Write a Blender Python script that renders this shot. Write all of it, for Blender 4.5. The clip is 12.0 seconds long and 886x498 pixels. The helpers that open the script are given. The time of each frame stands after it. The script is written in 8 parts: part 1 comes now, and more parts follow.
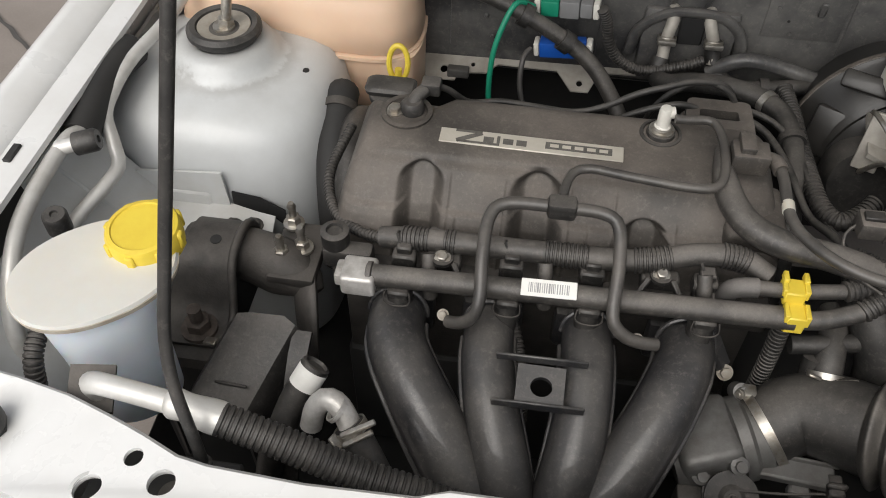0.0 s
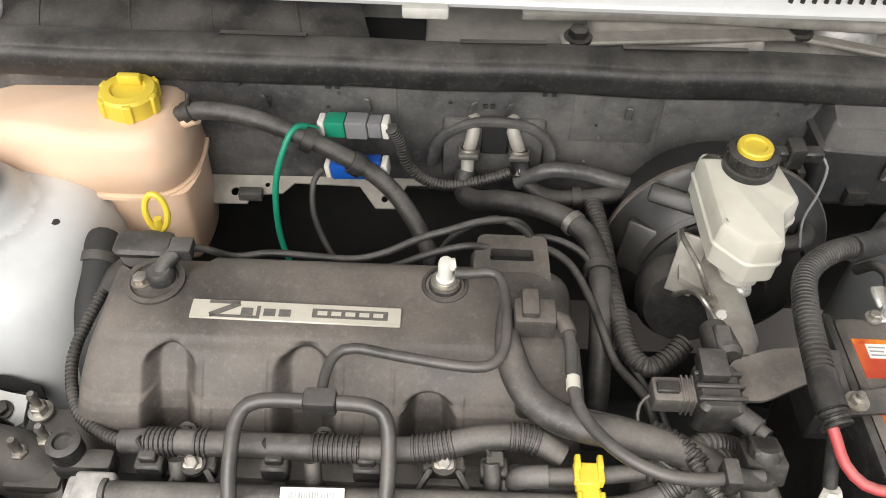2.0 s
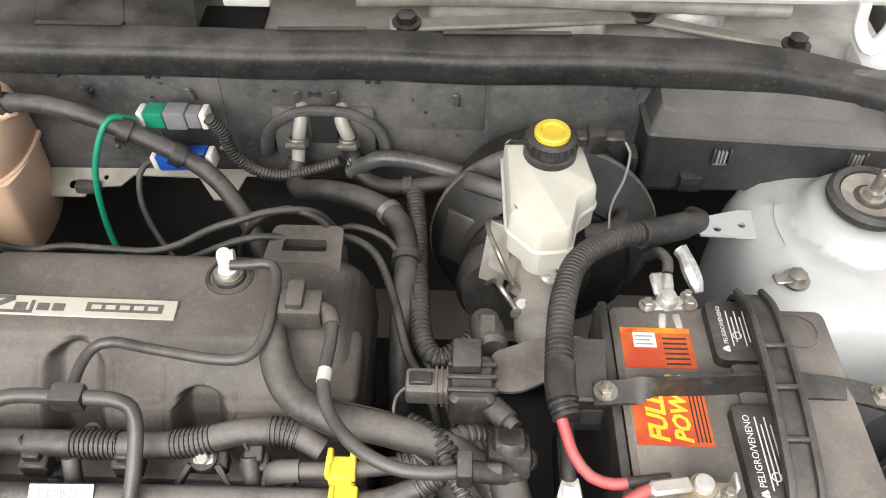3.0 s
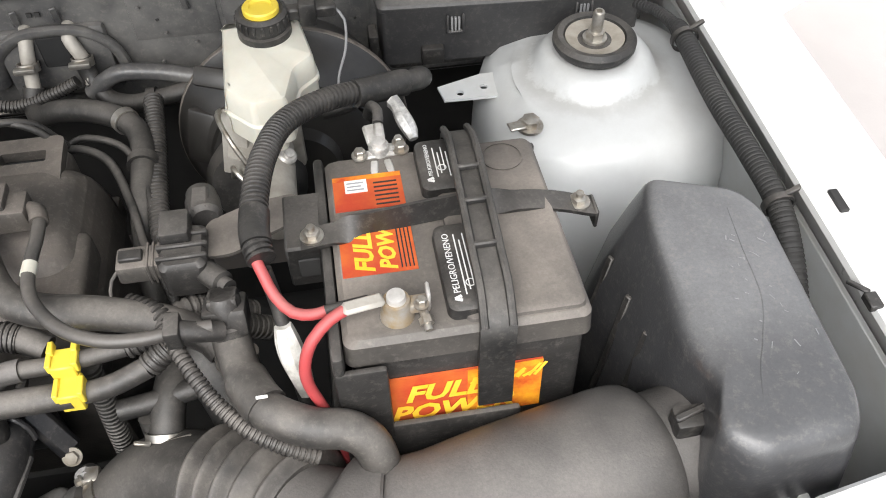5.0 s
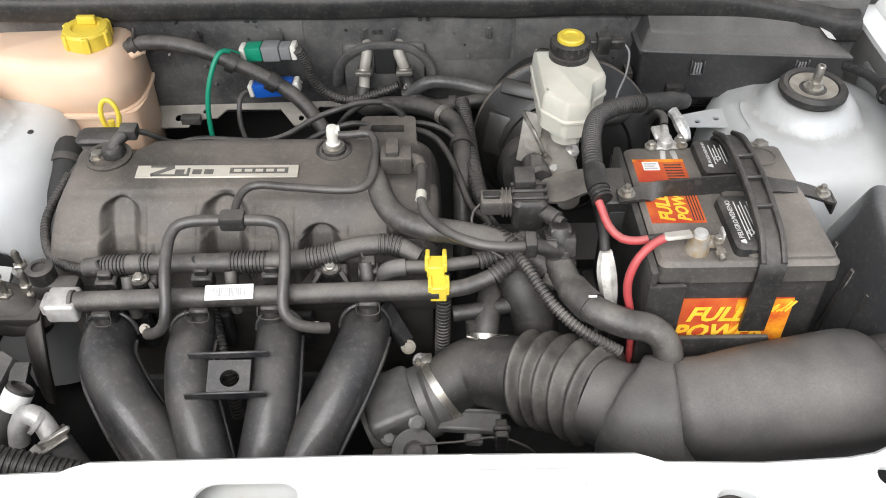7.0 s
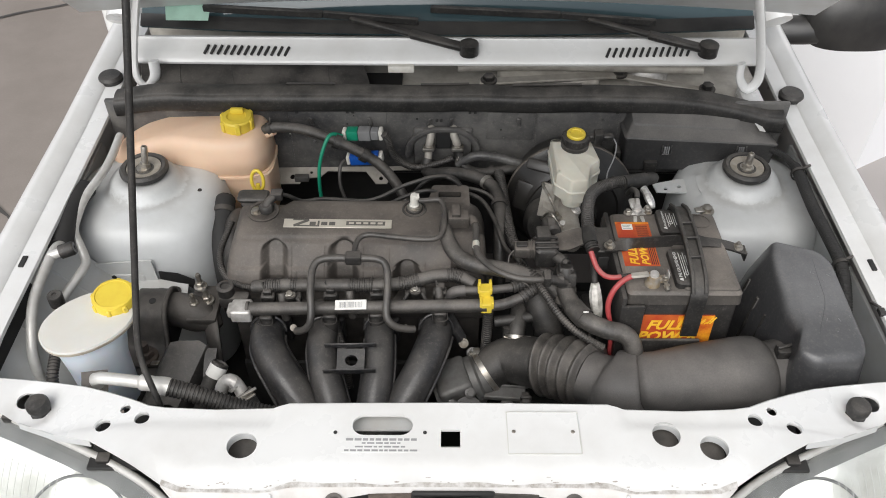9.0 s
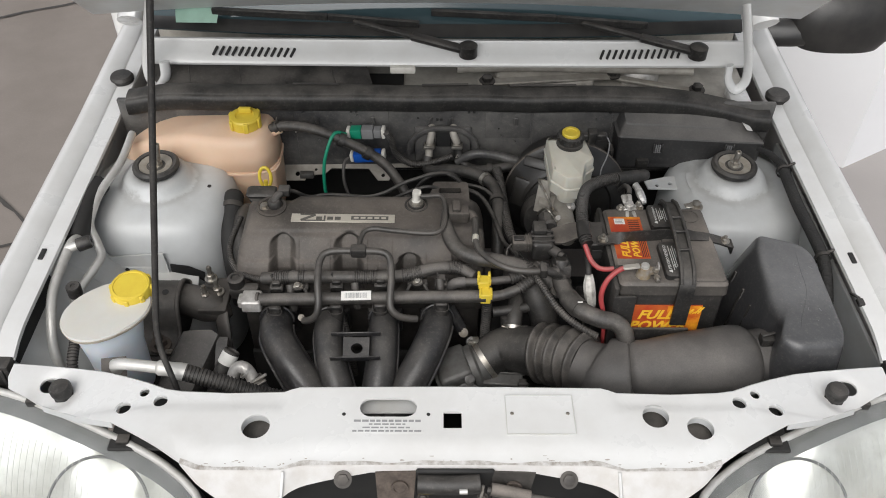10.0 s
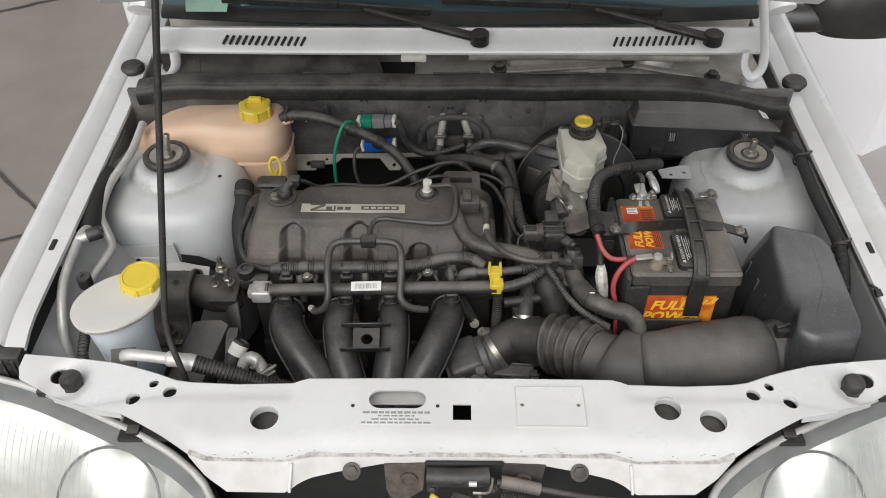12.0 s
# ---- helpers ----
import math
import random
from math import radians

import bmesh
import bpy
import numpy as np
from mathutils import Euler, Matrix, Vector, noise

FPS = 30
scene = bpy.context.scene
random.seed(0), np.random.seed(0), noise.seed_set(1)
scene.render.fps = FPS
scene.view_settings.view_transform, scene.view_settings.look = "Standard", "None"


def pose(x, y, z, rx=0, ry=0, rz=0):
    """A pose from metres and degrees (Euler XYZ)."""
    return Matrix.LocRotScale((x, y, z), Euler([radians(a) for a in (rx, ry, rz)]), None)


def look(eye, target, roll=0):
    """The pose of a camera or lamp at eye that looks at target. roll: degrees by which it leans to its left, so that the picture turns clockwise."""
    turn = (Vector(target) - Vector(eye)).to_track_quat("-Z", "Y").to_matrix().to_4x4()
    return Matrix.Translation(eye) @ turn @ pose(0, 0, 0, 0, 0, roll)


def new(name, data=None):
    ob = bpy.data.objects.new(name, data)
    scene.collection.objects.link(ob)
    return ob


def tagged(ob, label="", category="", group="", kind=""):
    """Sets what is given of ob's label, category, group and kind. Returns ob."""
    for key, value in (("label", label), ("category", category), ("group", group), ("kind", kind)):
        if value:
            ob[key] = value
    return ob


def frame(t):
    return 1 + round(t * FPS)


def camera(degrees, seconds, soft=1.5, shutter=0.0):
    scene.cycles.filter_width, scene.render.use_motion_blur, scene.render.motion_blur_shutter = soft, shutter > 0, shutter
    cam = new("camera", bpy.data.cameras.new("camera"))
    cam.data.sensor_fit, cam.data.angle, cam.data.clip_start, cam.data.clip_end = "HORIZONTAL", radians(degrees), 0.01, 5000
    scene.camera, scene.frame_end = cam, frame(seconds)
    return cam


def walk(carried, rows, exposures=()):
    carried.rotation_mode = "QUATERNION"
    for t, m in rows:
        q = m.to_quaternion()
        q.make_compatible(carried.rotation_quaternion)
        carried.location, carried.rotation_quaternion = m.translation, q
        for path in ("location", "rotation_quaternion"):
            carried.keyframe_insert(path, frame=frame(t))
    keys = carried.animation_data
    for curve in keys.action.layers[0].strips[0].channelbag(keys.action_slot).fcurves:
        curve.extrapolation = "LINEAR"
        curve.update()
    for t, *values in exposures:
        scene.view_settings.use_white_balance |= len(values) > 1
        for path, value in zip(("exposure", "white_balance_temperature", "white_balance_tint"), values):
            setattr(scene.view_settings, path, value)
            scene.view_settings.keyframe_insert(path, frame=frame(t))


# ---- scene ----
cam = camera(55.5, 12.0, 1.0)
PATH = [
    (0, (-0.1787, -0.7719, 1.3889), (-0.2700, -0.1179, 0.6379), 0.84),
    (0.5, (-0.2175, -0.6756, 1.4018), (-0.2743, -0.0302, 0.6401), 2.55),
    (1, (-0.2028, -0.6025, 1.4136), (-0.2330, 0.0544, 0.6602), 1.71),
    (1.5, (-0.1554, -0.5907, 1.4089), (-0.1452, 0.0797, 0.6669), 2.15),
    (2, (-0.0558, -0.5858, 1.4103), (-0.0601, 0.0865, 0.6701), 1.88),
    (2.5, (0.0596, -0.5791, 1.4079), (0.0357, 0.0861, 0.6616), 0.01),
    (3, (0.1367, -0.5720, 1.4014), (0.1231, 0.0930, 0.6547), 0.63),
    (3.2, (0.1690, -0.5673, 1.4016), (0.1542, 0.0962, 0.6535), 0.44),
    (4.8, (0.2859, -0.6280, 1.3418), (0.3594, 0.0169, 0.5812), -1.07),
    (5, (0.2785, -0.6501, 1.3467), (0.3770, -0.0192, 0.5771), -0.80),
    (5.5, (0.2402, -0.7216, 1.3549), (0.3886, -0.0913, 0.5929), 0.14),
    (6, (0.1731, -0.7837, 1.3742), (0.3051, -0.1300, 0.6290), 0.45),
    (6.5, (0.1074, -0.8214, 1.4019), (0.1768, -0.1451, 0.6685), -0.25),
    (7, (0.0534, -0.8714, 1.4380), (0.0666, -0.1636, 0.7317), -0.05),
    (7.5, (0.0039, -0.9375, 1.5066), (0.0203, -0.2208, 0.8095), 2.16),
    (7.7, (-0.0038, -0.9456, 1.5607), (0.0162, -0.2388, 0.8536), 2.48),
    (9.3, (-0.0141, -1.2064, 1.8058), (-0.0136, -0.4895, 1.1086), 0.07),
    (9.5, (-0.0202, -1.2141, 1.8163), (-0.0148, -0.4994, 1.1169), 0.41),
    (10, (-0.0205, -1.2228, 1.8210), (-0.0126, -0.5083, 1.1214), 0.72),
    (10.5, (-0.0207, -1.2204, 1.8194), (-0.0203, -0.5074, 1.1182), 0.31),
    (11, (-0.0170, -1.2163, 1.8195), (-0.0190, -0.5083, 1.1133), -0.11),
    (11.5, (-0.0169, -1.2155, 1.8170), (-0.0201, -0.5082, 1.1100), -0.13),
    (12, (-0.0116, -1.2133, 1.8146), (-0.0226, -0.5082, 1.1056), -0.42),
]
EXPOSURES = [(0, 0.1, 6500, 10), (0.5, 0.37, 6500, 10), (1.5, 0.66, 6550, 10), (2.2, 0.94, 6550, 10), (3, 1.12, 6500, 10), (5.0, 1.04, 6330, 10), (5.5, 0.88, 6280, 10), (6.5, 0.79, 6200, 10), (7.5, 0.89, 6250, 10), (9.5, -0.04, 6350, 10), (12, -0.13, 6350, 10)]
walk(cam, [(t, look(eye, target, roll)) for t, eye, target, roll in PATH], EXPOSURES)

# ---- world, sun, exposure ----
world = bpy.data.worlds.new("sky_world")
scene.world = world
world.use_nodes = True
wn, wl = world.node_tree.nodes, world.node_tree.links
sky = wn.new("ShaderNodeTexSky")
sky.sky_type, sky.sun_disc = "NISHITA", False
sky.sun_elevation, sky.sun_rotation = radians(58), radians(200)
sky.dust_density, sky.air_density = 4.0, 1.0
soften = wn.new("ShaderNodeHueSaturation")
soften.inputs["Saturation"].default_value = 0.3
wl.new(sky.outputs[0], soften.inputs["Color"])
wl.new(soften.outputs[0], wn["Background"].inputs["Color"])
wn["Background"].inputs["Strength"].default_value = 0.125
sun_lamp = new("sun", bpy.data.lights.new("sun", "SUN"))
sun_lamp.data.energy, sun_lamp.data.angle, sun_lamp.data.color = 2.1, radians(62), (1.0, 0.97, 0.92)
sun_lamp.matrix_world = look((-0.8, -2.6, 2.7), (0, 0, 0))


# ---- materials ----
def material(name, base, rough=0.5, metal=0.0, second=None, amount=0.5, scale=40.0, bump=0.15, fine=400.0,
             dust=None, dust_amount=0.0, speck=0.0, coat=0.0, trans=0.0, sss=0.0, spec=0.5):
    """A worn surface: base and second colour mixed by a coarse noise, fine relief, dust lying on what faces up."""
    m = bpy.data.materials.new(name)
    m.use_nodes = True
    n, l = m.node_tree.nodes, m.node_tree.links
    b = n["Principled BSDF"]
    co = n.new("ShaderNodeTexCoord")
    big = n.new("ShaderNodeTexNoise")
    big.inputs["Scale"].default_value, big.inputs["Detail"].default_value, big.inputs["Roughness"].default_value = scale, 6, 0.62
    l.new(co.outputs["Object"], big.inputs["Vector"])
    ramp = n.new("ShaderNodeMapRange")
    ramp.inputs[1].default_value, ramp.inputs[2].default_value, ramp.inputs[4].default_value = 0.38, 0.68, amount
    l.new(big.outputs["Fac"], ramp.inputs[0])
    mix = n.new("ShaderNodeMix")
    mix.data_type = "RGBA"
    mix.inputs[6].default_value = (*base, 1)
    mix.inputs[7].default_value = (*(second or [c * 0.75 for c in base]), 1)
    l.new(ramp.outputs[0], mix.inputs[0])
    colour = mix.outputs[2]
    small = n.new("ShaderNodeTexNoise")
    small.inputs["Scale"].default_value, small.inputs["Detail"].default_value = fine, 3
    l.new(co.outputs["Object"], small.inputs["Vector"])
    rough_out = None
    if dust:
        geo, sep = n.new("ShaderNodeNewGeometry"), n.new("ShaderNodeSeparateXYZ")
        l.new(geo.outputs["Normal"], sep.inputs[0])
        up = n.new("ShaderNodeMapRange")
        up.inputs[1].default_value, up.inputs[2].default_value, up.inputs[4].default_value = 0.12, 0.92, dust_amount
        l.new(sep.outputs["Z"], up.inputs[0])
        patch = n.new("ShaderNodeTexNoise")
        patch.inputs["Scale"].default_value, patch.inputs["Detail"].default_value = scale * 0.5, 8
        l.new(co.outputs["Object"], patch.inputs["Vector"])
        pm = n.new("ShaderNodeMapRange")
        pm.inputs[1].default_value, pm.inputs[2].default_value, pm.inputs[3].default_value = 0.36, 0.62, 0.22
        l.new(patch.outputs["Fac"], pm.inputs[0])
        grain = n.new("ShaderNodeTexNoise")
        grain.inputs["Scale"].default_value, grain.inputs["Detail"].default_value, grain.inputs["Roughness"].default_value = 420, 6, 0.8
        l.new(co.outputs["Object"], grain.inputs["Vector"])
        gr = n.new("ShaderNodeMapRange")
        gr.inputs[1].default_value, gr.inputs[2].default_value, gr.inputs[3].default_value, gr.inputs[4].default_value = 0.35, 0.65, 0.78, 1.18
        l.new(grain.outputs["Fac"], gr.inputs[0])
        spread_dust = n.new("ShaderNodeMath")
        spread_dust.operation = "MULTIPLY"
        l.new(pm.outputs[0], spread_dust.inputs[0])
        l.new(gr.outputs[0], spread_dust.inputs[1])
        mul = n.new("ShaderNodeMath")
        mul.operation = "MULTIPLY"
        l.new(up.outputs[0], mul.inputs[0])
        l.new(spread_dust.outputs[0], mul.inputs[1])
        dm = n.new("ShaderNodeMix")
        dm.data_type = "RGBA"
        dm.inputs[7].default_value = (*dust, 1)
        l.new(mul.outputs[0], dm.inputs[0])
        l.new(colour, dm.inputs[6])
        colour = dm.outputs[2]
        rr = n.new("ShaderNodeMapRange")
        rr.inputs[3].default_value, rr.inputs[4].default_value = rough, 0.95
        l.new(mul.outputs[0], rr.inputs[0])
        rough_out = rr.outputs[0]
    if speck:
        grit = n.new("ShaderNodeTexNoise")
        grit.inputs["Scale"].default_value, grit.inputs["Detail"].default_value, grit.inputs["Roughness"].default_value = 170, 5, 0.75
        l.new(co.outputs["Object"], grit.inputs["Vector"])
        gm = n.new("ShaderNodeMapRange")
        gm.inputs[1].default_value, gm.inputs[2].default_value, gm.inputs[4].default_value = 0.52, 0.74, speck
        l.new(grit.outputs["Fac"], gm.inputs[0])
        sm = n.new("ShaderNodeMix")
        sm.data_type = "RGBA"
        sm.inputs[7].default_value = (0.34, 0.31, 0.27, 1)
        l.new(gm.outputs[0], sm.inputs[0])
        l.new(colour, sm.inputs[6])
        colour = sm.outputs[2]
    l.new(colour, b.inputs["Base Color"])
    if rough_out:
        l.new(rough_out, b.inputs["Roughness"])
    else:
        rv = n.new("ShaderNodeMapRange")
        rv.inputs[3].default_value, rv.inputs[4].default_value = max(rough - 0.08, 0.02), min(rough + 0.1, 1)
        l.new(big.outputs["Fac"], rv.inputs[0])
        l.new(rv.outputs[0], b.inputs["Roughness"])
    b.inputs["Metallic"].default_value = metal
    b.inputs["Coat Weight"].default_value = coat
    b.inputs["Coat Roughness"].default_value = 0.08
    b.inputs["Transmission Weight"].default_value = trans
    b.inputs["Specular IOR Level"].default_value = spec
    if sss:
        b.inputs["Subsurface Weight"].default_value = sss
        b.inputs["Subsurface Radius"].default_value = (0.02, 0.012, 0.008)
        b.inputs["Subsurface Scale"].default_value = 0.5
    if bump:
        bp = n.new("ShaderNodeBump")
        bp.inputs["Strength"].default_value, bp.inputs["Distance"].default_value = bump, 0.0006
        l.new(small.outputs["Fac"], bp.inputs["Height"])
        l.new(bp.outputs[0], b.inputs["Normal"])
    return m


DUST = (0.24, 0.218, 0.195)
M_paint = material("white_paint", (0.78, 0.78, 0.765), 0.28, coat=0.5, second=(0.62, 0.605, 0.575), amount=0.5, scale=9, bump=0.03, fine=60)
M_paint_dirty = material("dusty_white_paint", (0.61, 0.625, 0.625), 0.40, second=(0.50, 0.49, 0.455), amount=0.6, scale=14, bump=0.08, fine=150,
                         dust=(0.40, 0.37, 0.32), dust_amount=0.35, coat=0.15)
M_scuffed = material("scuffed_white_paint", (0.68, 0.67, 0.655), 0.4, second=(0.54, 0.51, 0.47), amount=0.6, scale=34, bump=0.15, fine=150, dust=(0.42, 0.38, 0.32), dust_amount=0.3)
M_worn = material("worn_paint_edge", (0.69, 0.675, 0.65), 0.5, second=(0.30, 0.265, 0.225), amount=0.95, scale=95, bump=0.3)
M_chip = material("chipped_paint", (0.46, 0.43, 0.39), 0.7, second=(0.30, 0.26, 0.22), amount=0.8, scale=200)
M_plenum = material("grey_dusty_metal", (0.60, 0.57, 0.51), 0.55, second=(0.34, 0.31, 0.27), amount=0.8, scale=22, bump=0.2)
M_black = material("black_plastic", (0.014, 0.0135, 0.013), 0.42, second=(0.034, 0.032, 0.030), amount=0.8, scale=26, bump=0.35, dust=DUST, dust_amount=0.36, speck=0.16)
M_cover = material("dusty_dark_plastic", (0.036, 0.033, 0.030), 0.46, second=(0.082, 0.072, 0.062), amount=0.85, scale=16, bump=0.3, dust=(0.255, 0.220, 0.190), dust_amount=0.57, speck=0.24)
M_runner = material("satin_black_plastic", (0.016, 0.0165, 0.019), 0.34, second=(0.036, 0.035, 0.035), amount=0.9, scale=22, bump=0.35, dust=(0.18, 0.165, 0.148), dust_amount=0.42, speck=0.2, coat=0.3)
# Grey on upward faces is dust plus sky sheen put into the colour.
M_filter = material("scuffed_black_plastic", (0.032, 0.032, 0.034), 0.36, second=(0.056, 0.056, 0.058), amount=0.8, scale=7, bump=0.25, fine=700, dust=(0.27, 0.27, 0.272), dust_amount=0.72, speck=0.2, coat=0.35)
M_duct = material("grey_black_rubber", (0.034, 0.033, 0.032), 0.44, second=(0.066, 0.062, 0.058), amount=0.8, scale=12, bump=0.45, fine=600, dust=(0.275, 0.252, 0.232), dust_amount=0.58, speck=0.08)
M_rubber = material("black_rubber", (0.013, 0.0128, 0.0125), 0.46, second=(0.034, 0.0325, 0.030), amount=0.8, scale=34, bump=0.3, dust=DUST, dust_amount=0.33, speck=0.14)
M_hose = material("dusty_rubber_hose", (0.028, 0.0265, 0.025), 0.42, second=(0.066, 0.060, 0.053), amount=0.7, scale=40, bump=0.25, dust=DUST, dust_amount=0.55, speck=0.2)
M_gloss = material("worn_gloss_rubber", (0.040, 0.038, 0.036), 0.30, second=(0.085, 0.077, 0.068), amount=0.7, scale=30, bump=0.15, dust=DUST, dust_amount=0.28, speck=0.1)
M_bulk = material("bulkhead_black_paint", (0.046, 0.046, 0.048), 0.30, second=(0.165, 0.160, 0.150), amount=0.95, scale=11, bump=0.6, fine=90, dust=DUST, dust_amount=0.2, speck=0.26)
# For grimy dark parts, and for painting the shade of holes and gaps.
M_dark = material("grimy_metal_and_gap_shade", (0.021, 0.0205, 0.020), 0.7, second=(0.042, 0.040, 0.037), scale=30)
# Black for solid pieces that paint the shade inside openings.
M_hole = material("black_hollow_shade", (0.013, 0.013, 0.013), 0.9, bump=0)
M_iron = material("grimy_iron", (0.040, 0.037, 0.034), 0.5, metal=0.3, second=(0.10, 0.09, 0.08), scale=40, bump=0.5, dust=DUST, dust_amount=0.4)
M_rust = material("rusty_steel", (0.10, 0.082, 0.070), 0.65, metal=0.4, second=(0.19, 0.155, 0.13), amount=0.9, scale=90, bump=0.4)
M_alu = material("cast_aluminium", (0.70, 0.68, 0.65), 0.42, metal=0.45, second=(0.32, 0.30, 0.27), amount=0.8, scale=45, bump=0.4)
M_cast = material("grimy_cast_metal", (0.17, 0.168, 0.162), 0.5, metal=0.4, second=(0.085, 0.08, 0.072), amount=0.85, scale=40, bump=0.4, dust=DUST, dust_amount=0.2)
M_foil = material("crumpled_foil", (0.74, 0.73, 0.70), 0.40, metal=0.6, second=(0.28, 0.27, 0.26), amount=0.9, scale=140, bump=1.0, fine=160)
M_steel = material("zinc_steel", (0.50, 0.48, 0.44), 0.4, metal=0.85, second=(0.28, 0.24, 0.19), amount=0.9, scale=80)
M_pipe = material("silver_pipe", (0.68, 0.67, 0.64), 0.42, metal=0.35, second=(0.46, 0.44, 0.40), amount=0.6, scale=30)
M_link = material("dirty_pale_metal", (0.44, 0.415, 0.37), 0.5, metal=0.2, second=(0.24, 0.22, 0.19), amount=0.85, scale=30, bump=0.3, dust=(0.36, 0.33, 0.28), dust_amount=0.4)
M_tank = material("peach_polyethylene", (0.78, 0.56, 0.40), 0.42, second=(0.68, 0.46, 0.31), amount=0.5, scale=10, bump=0.05, sss=0.25,
                  dust=(0.62, 0.47, 0.36), dust_amount=0.3)
M_wash = material("milky_polyethylene", (0.64, 0.64, 0.61), 0.45, second=(0.52, 0.51, 0.47), scale=12, bump=0.05, sss=0.2, dust=(0.62, 0.58, 0.50), dust_amount=0.5)
M_washtank = material("bluish_polyethylene", (0.76, 0.82, 0.88), 0.4, second=(0.66, 0.72, 0.78), scale=12, bump=0.05, sss=0.4)
M_grime = material("grimy_polyethylene", (0.42, 0.36, 0.28), 0.6, second=(0.62, 0.58, 0.50), amount=0.8, scale=60)
M_res = material("cream_translucent_plastic", (0.63, 0.61, 0.53), 0.4, second=(0.48, 0.455, 0.38), scale=20, bump=0.05, sss=0.2, dust=(0.5, 0.46, 0.38), dust_amount=0.25)
M_yellow = material("yellow_plastic", (0.74, 0.57, 0.06), 0.42, second=(0.66, 0.46, 0.045), scale=60, bump=0.08)
M_green = material("green_plastic", (0.012, 0.26, 0.15), 0.4)
M_blue = material("blue_plastic", (0.012, 0.09, 0.42), 0.35)
M_mint = material("mint_paper", (0.45, 0.68, 0.55), 0.6)
M_ribs = material("ribbed_glass_edge", (0.74, 0.74, 0.71), 0.2, bump=0)
M_wornrim = material("worn_brown_rim", (0.10, 0.088, 0.076), 0.45, second=(0.20, 0.175, 0.15), amount=0.9, scale=60, bump=0.3)
M_rim = material("grey_rim_plastic", (0.13, 0.13, 0.125), 0.4, second=(0.20, 0.195, 0.19), amount=0.8, scale=30)
M_cup = material("rusty_grey_metal", (0.36, 0.33, 0.28), 0.6, second=(0.20, 0.17, 0.13), amount=0.8, scale=40)
M_grey = material("grey_plastic", (0.22, 0.22, 0.22), 0.45)
M_white = material("white_plastic", (0.72, 0.70, 0.64), 0.4, second=(0.55, 0.52, 0.45), scale=80)
M_red = material("red_insulation", (0.42, 0.058, 0.060), 0.42, second=(0.30, 0.05, 0.05), scale=60, dust=(0.42, 0.22, 0.20), dust_amount=0.4)
M_badge = material("brushed_badge", (0.62, 0.58, 0.50), 0.4, metal=0.3, second=(0.50, 0.46, 0.38), scale=60)
M_brass = material("tarnished_brass", (0.30, 0.225, 0.13), 0.5, metal=0.4, second=(0.36, 0.35, 0.33), amount=0.9, scale=70, bump=0.4)
M_paper = material("dirty_crumpled_paper", (0.70, 0.68, 0.63), 0.6, second=(0.20, 0.18, 0.15), amount=0.75, scale=70, bump=1.0, fine=200)
M_flame = material("flame_print", (0.86, 0.36, 0.02), 0.45, second=(0.50, 0.05, 0.015), amount=0.95, scale=45, bump=0)
M_sticker = material("paper_sticker", (0.80, 0.79, 0.75), 0.6, second=(0.66, 0.64, 0.6), scale=60)
M_emblem = material("worn_dark_print", (0.10, 0.092, 0.082), 0.5, second=(0.18, 0.17, 0.15), amount=0.7, scale=120)
M_lid = material("dusty_brown_black_plastic", (0.048, 0.044, 0.040), 0.5, second=(0.10, 0.09, 0.079), amount=0.85, scale=14, bump=0.3, dust=(0.36, 0.315, 0.272), dust_amount=0.74, speck=0.18)
M_fuse = material("dusty_dark_grey_plastic", (0.030, 0.030, 0.031), 0.42, second=(0.058, 0.056, 0.054), amount=0.85, scale=10, bump=0.3, dust=(0.30, 0.28, 0.255), dust_amount=0.58, speck=0.12)
M_servo = material("gloss_black_paint", (0.011, 0.0105, 0.010), 0.38, second=(0.030, 0.028, 0.025), amount=0.8, scale=16, bump=0.2, dust=DUST, dust_amount=0.10, coat=0.12)
M_ink = material("dark_print", (0.03, 0.03, 0.03), 0.6)
M_greyink = material("grey_print", (0.33, 0.33, 0.33), 0.6)
M_orange = material("orange_print", (0.46, 0.055, 0.022), 0.45, second=(0.62, 0.16, 0.03), amount=0.9, scale=24)
M_gold = material("gold_print", (0.90, 0.50, 0.03), 0.4, second=(0.92, 0.68, 0.10), scale=50)
M_whiteprint = material("white_print", (0.7, 0.7, 0.68), 0.5)
M_concrete = material("concrete", (0.20, 0.172, 0.150), 0.8, second=(0.27, 0.238, 0.212), amount=0.8, scale=2.2, bump=0.6, fine=120, speck=0.25)
M_slab = material("pale_concrete", (0.37, 0.345, 0.33), 0.8, second=(0.42, 0.395, 0.38), amount=0.8, scale=2.0, bump=0.4, fine=150)
M_crack = material("joint_filler", (0.07, 0.065, 0.06), 0.9)
M_wall = material("white_wall", (0.93, 0.93, 0.94), 0.7, second=(0.84, 0.84, 0.85), scale=2)
M_glassdark = material("dark_screen_glass", (0.050, 0.080, 0.088), 0.06, coat=0.3, second=(0.034, 0.056, 0.064), scale=3, bump=0)
M_reflector = material("chrome_reflector", (0.80, 0.79, 0.75), 0.34, metal=0.55, second=(0.42, 0.41, 0.36), amount=0.9, scale=9, bump=0)


def glass_material(name, tint, rough):
    m = bpy.data.materials.new(name)
    m.use_nodes = True
    b = m.node_tree.nodes["Principled BSDF"]
    b.inputs["Base Color"].default_value = (*tint, 1)
    b.inputs["Roughness"].default_value = rough
    b.inputs["Transmission Weight"].default_value = 1.0
    b.inputs["IOR"].default_value = 1.45
    return m


M_lens = glass_material("headlamp_glass", (0.95, 0.97, 0.97), 0.04)


